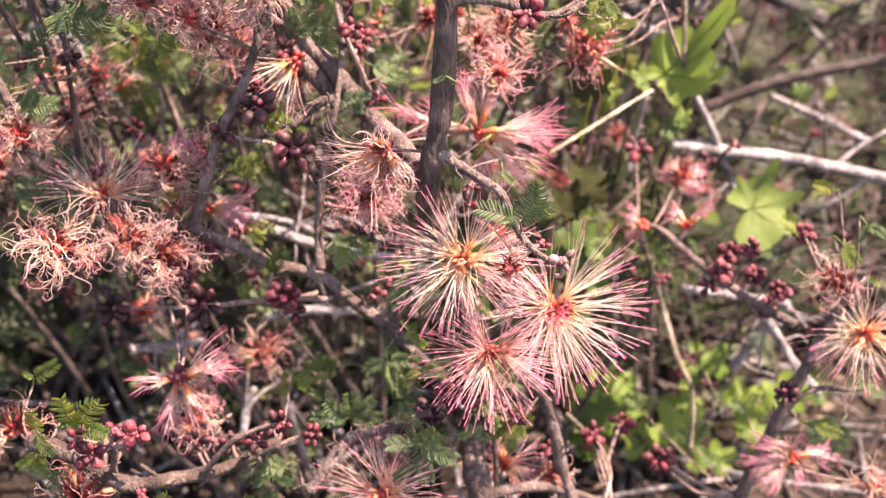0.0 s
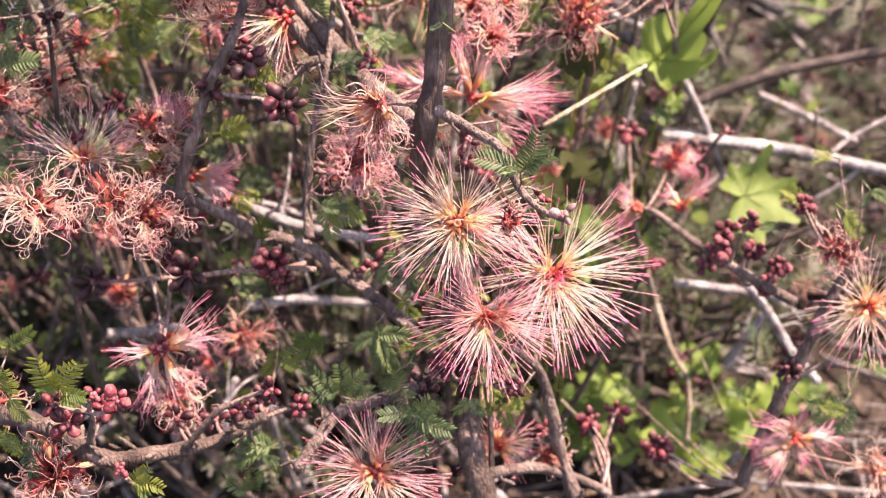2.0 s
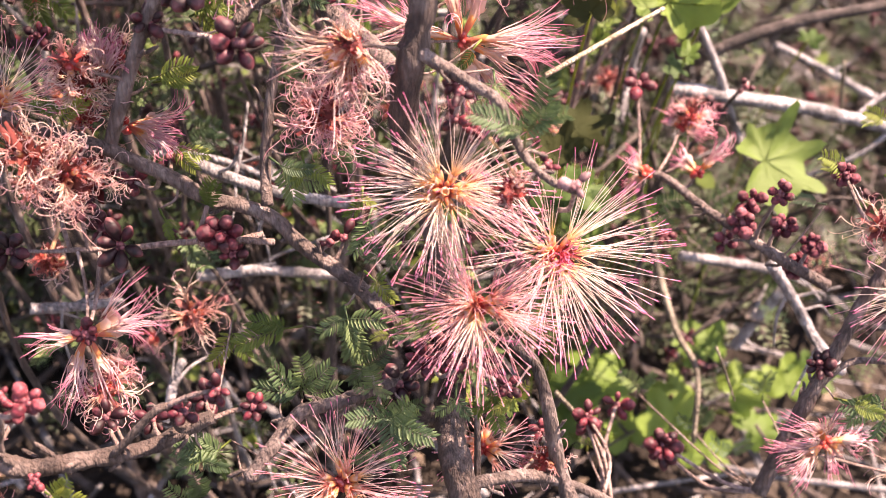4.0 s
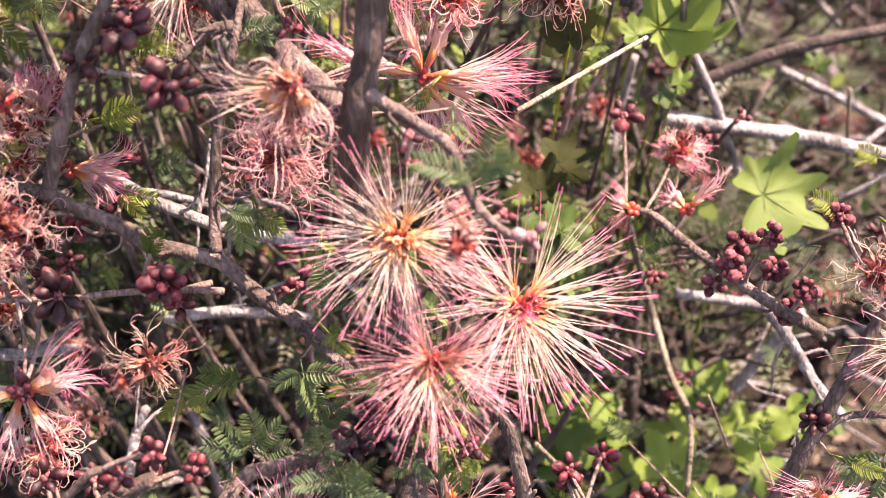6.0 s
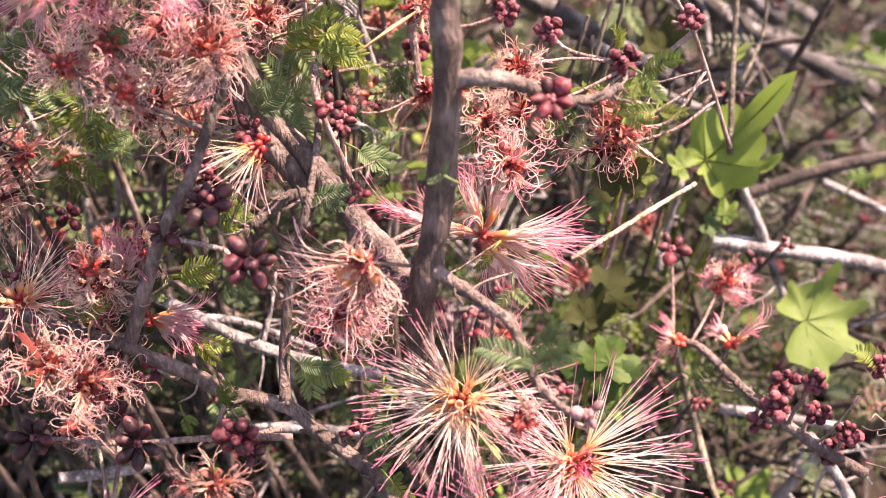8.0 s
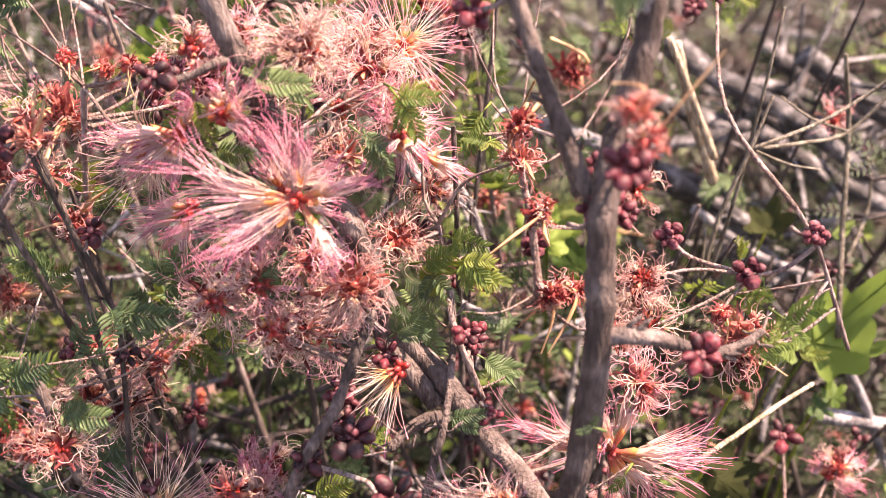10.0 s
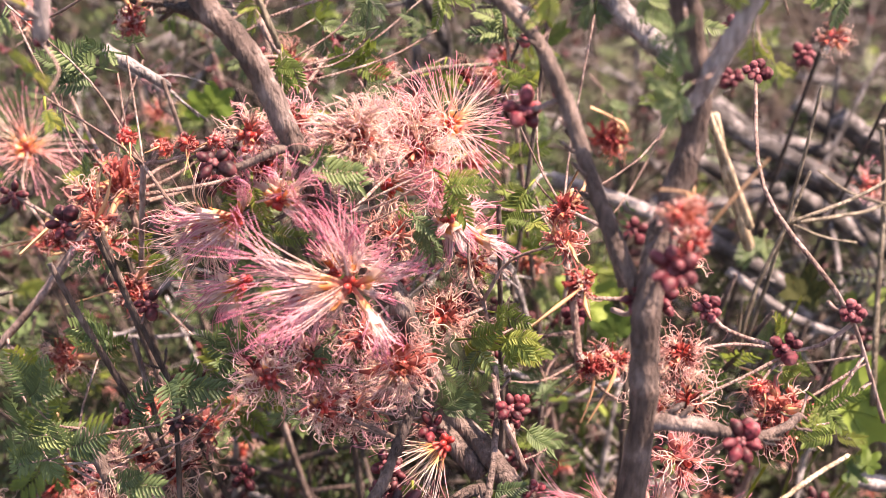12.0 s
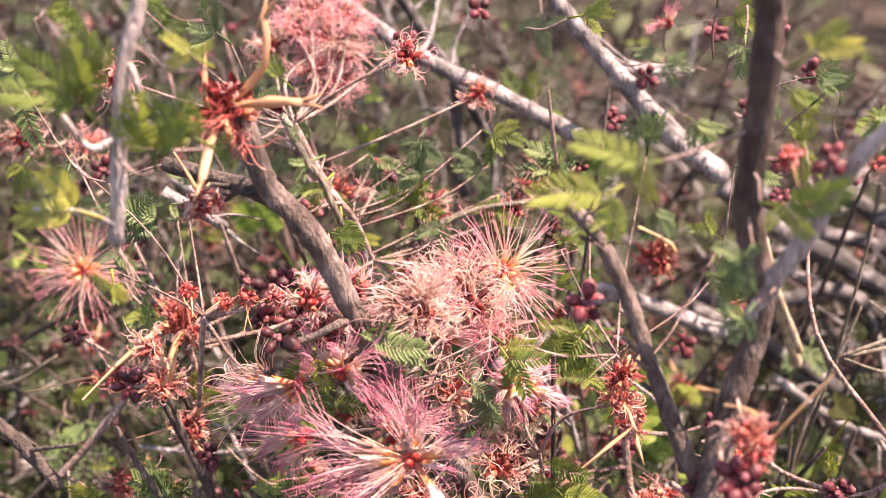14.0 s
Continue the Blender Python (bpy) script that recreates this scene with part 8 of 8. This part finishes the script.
for k in range(40):
    p = DEEP[fill.randrange(len(DEEP))] + wandering(fill, 0.004)
    bud_cluster(p, (fill.gauss(0, 0.6), -0.7, 0.6), fill.choice((3, 4, 6, 7)), fill.uniform(0.0042, 0.0056), fill.choice((0, 0, 1)))
for k in range(16):
    p = DEEP[fill.randrange(len(DEEP))] + wandering(fill, 0.006)
    wilted_flower(p, (fill.gauss(0, 0.6), -0.7, 0.6), fill.uniform(0.007, 0.011), 1.2, 24, k % 2, 1 - k % 2)
for k in range(10):
    p = DEEP[fill.randrange(len(DEEP))] + wandering(fill, 0.006)
    dry_flower(p, (fill.gauss(0, 0.6), -0.7, 0.6), fill.uniform(0.007, 0.011))

# ---- shrubs behind ----


def spray(build, p, d, length, rng, pairs=8):
    """A far feather of leaflets."""
    d = d.normalized()
    side = d.cross(Vector((rng.uniform(-0.4, 0.4), -0.7, 0.7))).normalized()
    up = side.cross(d)
    for k in range(pairs):
        f = 0.1 + 0.9 * k / (pairs - 1)
        s = length * 0.24 * (0.7 + 0.4 * math.sin(math.pi * f))
        o = p + d * length * f
        for sg in (-1, 1):
            w = (side * sg + d * 0.6).normalized()
            q = w.cross(up).normalized() * s * 0.2
            build.patch([o, o + w * s * 0.5 + q, o + w * s, o + w * s * 0.5 - q], [(0, 1, 2, 3)])


def back_shrub(cx, cy, rx, ry, high, count, leafy):
    """A tangled leafy shrub further off: stems, cross twigs, foliage, buds and a few spent flowers."""
    o = Vector((cx, cy, 0))
    ob = thing("background_shrub", o, "tangled twiggy shrub with fine green leaves and grey stems", "shrub", "shrubs behind")
    green, dull, lime, puff, far, bare = [Build(), Build()], Build(), Build(), Build(), Build(), Build()
    skins = (shade_brown_bark, shade_brown_bark, shade_brown_bark, bark) if cx > 0.06 else (shade_brown_bark, shade_brown_bark, shade_brown_bark, bark, shade_brown_bark, dead_wood)
    for k in range(count):
        stem = Build() if cy < 0.29 else far if k % 9 else bare
        foot = Vector((fill.gauss(0, rx * 0.5), fill.gauss(0, ry * 0.5), 0.0))
        top = foot + Vector((fill.gauss(0, rx * 0.7), fill.gauss(0, ry * 0.5), high * fill.uniform(0.35, 1.0)))
        mid = foot.lerp(top, 0.5) + wandering(fill, 0.02)
        line = smooth_line([foot, mid, top], 5)
        r = fill.uniform(0.0007, 0.0022)
        stem.tube(line, [r * (1.2 - 0.6 * i / 10) for i in range(len(line))], 5)
        for q in range(9):
            p = line[fill.randrange(2, len(line))]
            d = Vector((fill.gauss(0, 1), fill.gauss(0, 0.7), fill.uniform(-0.6, 0.8))).normalized()
            e = p + d * fill.uniform(0.012, 0.06)
            e.z = max(e.z, 0.006)
            stem.tube([p, p.lerp(e, 0.5) + wandering(fill, 0.006), e], [0.0011, 0.0009, 0.0005], 4)
            if fill.random() < leafy:
                for u in range(4):
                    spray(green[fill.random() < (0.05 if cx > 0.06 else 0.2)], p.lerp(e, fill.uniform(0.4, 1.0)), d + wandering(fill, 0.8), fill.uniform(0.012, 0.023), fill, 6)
            elif fill.random() < 0.12:
                for u in range(3):
                    w = wandering(fill).normalized() * fill.uniform(0.005, 0.011)
                    v = w.cross(wandering(fill)).normalized() * w.length * 0.33
                    lime.patch([e, e + w * 0.35 + v, e + w * 0.75 + v * 0.8, e + w, e + w * 0.75 - v * 0.8, e + w * 0.35 - v], [(0, 1, 2, 3, 4, 5)])
            elif fill.random() < 0.6:
                for u in range(5):
                    w = wandering(fill).normalized()
                    dull.tube([e, e + w * 0.002, e + w * 0.0042], [0.0006, 0.0012, 0.0004], 4, cap=False)
            elif fill.random() < 0.16 and cy < 0.6:
                for u in range(24):
                    w = (wandering(fill).normalized() + Vector((0, -0.3, 0.4))).normalized()
                    thread(puff, e, w, fill.uniform(0.006, 0.014), fill, 0.0002, 0.5, fill.uniform(0.3, 1.5), 5, False)
        if cy < 0.29:
            part("stem", stem.mesh("stem", skins[k % len(skins)]), ob, Matrix.Translation(o))
    if cy >= 0.29:
        tagged(part("stem_tangle", far.mesh("stem_tangle", shade_brown_bark), ob, Matrix.Translation(o)), kind="stuff")
        tagged(part("stem_tangle", bare.mesh("stem_tangle", dead_wood), ob, Matrix.Translation(o), "bare grey dead stems"), kind="stuff")
    # most far foliage takes the shade-darkened green, a small share the plain one
    for build, name, skin, words in ((green[0], "foliage", shaded_back_green, "green feathery foliage, colour darkened for shade"), (green[1], "foliage", leaf_skins[0], "green feathery foliage"), (lime, "foliage", bright_skin, "bright green oval leaves"), (dull, "chaff", bud_skins[0], "dark red spent buds"), (puff, "spent_bloom", rust_stamens, "faded pink spent flowers")):
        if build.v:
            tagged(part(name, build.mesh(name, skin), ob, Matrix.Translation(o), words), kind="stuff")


for cy, gap, high in ((0.23, 0.11, 0.24), (0.31, 0.12, 0.32), (0.41, 0.14, 0.4), (0.54, 0.17, 0.48), (0.75, 0.24, 0.6), (1.15, 0.3, 0.8)):
    cx = -0.5 - 0.2 * cy
    while cx < 0.55 + 0.3 * cy:
        right = cx > 0.06
        back_shrub(cx + fill.gauss(0, 0.02), cy + (0.05 if right else 0) + fill.gauss(0, 0.02), gap * 0.9, 0.1, high * fill.uniform(0.7, 1.05) * (0.42 if right else 1), fill.randrange(18, 24) if right else fill.randrange(34, 40), 0.3 if right else 0.5)
        cx += gap
for k in range(34):
    x, y = fill.uniform(-0.35, 0.55), 0.22 + 0.6 * fill.random()
    z = fill.uniform(0.015, 0.05 + 0.25 * y)
    w = fill.gauss(-0.45, 0.5)
    d = Vector((math.cos(w), fill.gauss(0, 0.5), math.sin(w) * 0.5)) * fill.uniform(0.05, 0.14)
    o = Vector((x, y, z))
    r = fill.uniform(0.0012, 0.0042)
    d.z = max(d.z, 0.01 - z) if d.z < 0 else min(d.z, z - 0.01)
    dead_branch([o - d, o + wandering(fill, 0.008), o + d], r, r * 0.7, (0, 2, 2)[k % 3])
for k in range(24):
    x, y = 0.05 + 0.4 * fill.random(), 0.27 + 0.4 * fill.random() ** 1.5
    lobed_leaf((x, y, fill.uniform(0.02, 0.05 + 0.35 * (y - 0.05))), (fill.gauss(0, 1), fill.gauss(0, 0.5), fill.uniform(-0.2, 1)), (fill.gauss(0, 0.4), -0.7, 0.8), fill.uniform(0.009, 0.024))

litter, grey = Build(), Build()
for k in range(2600):
    x, y = fill.gauss(0.05, 0.34), fill.gauss(0.45, 0.38)
    p = Vector((x, y, 0.004 + 0.03 * fill.random() ** 2))
    w = fill.uniform(0, math.pi)
    d = Vector((math.cos(w), math.sin(w), fill.gauss(0, 0.16))) * fill.uniform(0.01, 0.06)
    r = fill.uniform(0.0004, 0.0022)
    (litter if k % 3 else grey).tube([p - d, p + wandering(fill, 0.002), p + d], [r, r * 0.9, r * 0.6], 5)
tagged(new("twig_litter", grey.mesh("twig_litter", dead_wood)), "grey dead twigs scattered over the soil", "litter", kind="stuff")
# two thirds of the twigs use the darkened bark as shade on the litter
tagged(new("twig_litter", litter.mesh("twig_litter", shade_brown_bark)), "brown dead twigs scattered over the soil, darkened for shade", "litter", kind="stuff")

flakes = Build()
for k in range(2200):
    p = Vector((fill.gauss(0.05, 0.32), fill.gauss(0.4, 0.36), fill.uniform(0.004, 0.02)))
    u = wandering(fill).normalized()
    u.z *= 0.4
    w = u.cross(Vector((fill.gauss(0, 0.4), fill.gauss(0, 0.4), 1))).normalized()
    a = fill.uniform(0.003, 0.009)
    flakes.patch([p - u * a, p + w * a * 0.4 + Vector((0, 0, a * 0.3)), p + u * a, p - w * a * 0.4], [(0, 1, 2, 3)])
tagged(new("leaf_litter", flakes.mesh("leaf_litter", dry_leaf)), "dry curled brown leaves scattered over the soil", "litter", kind="stuff")
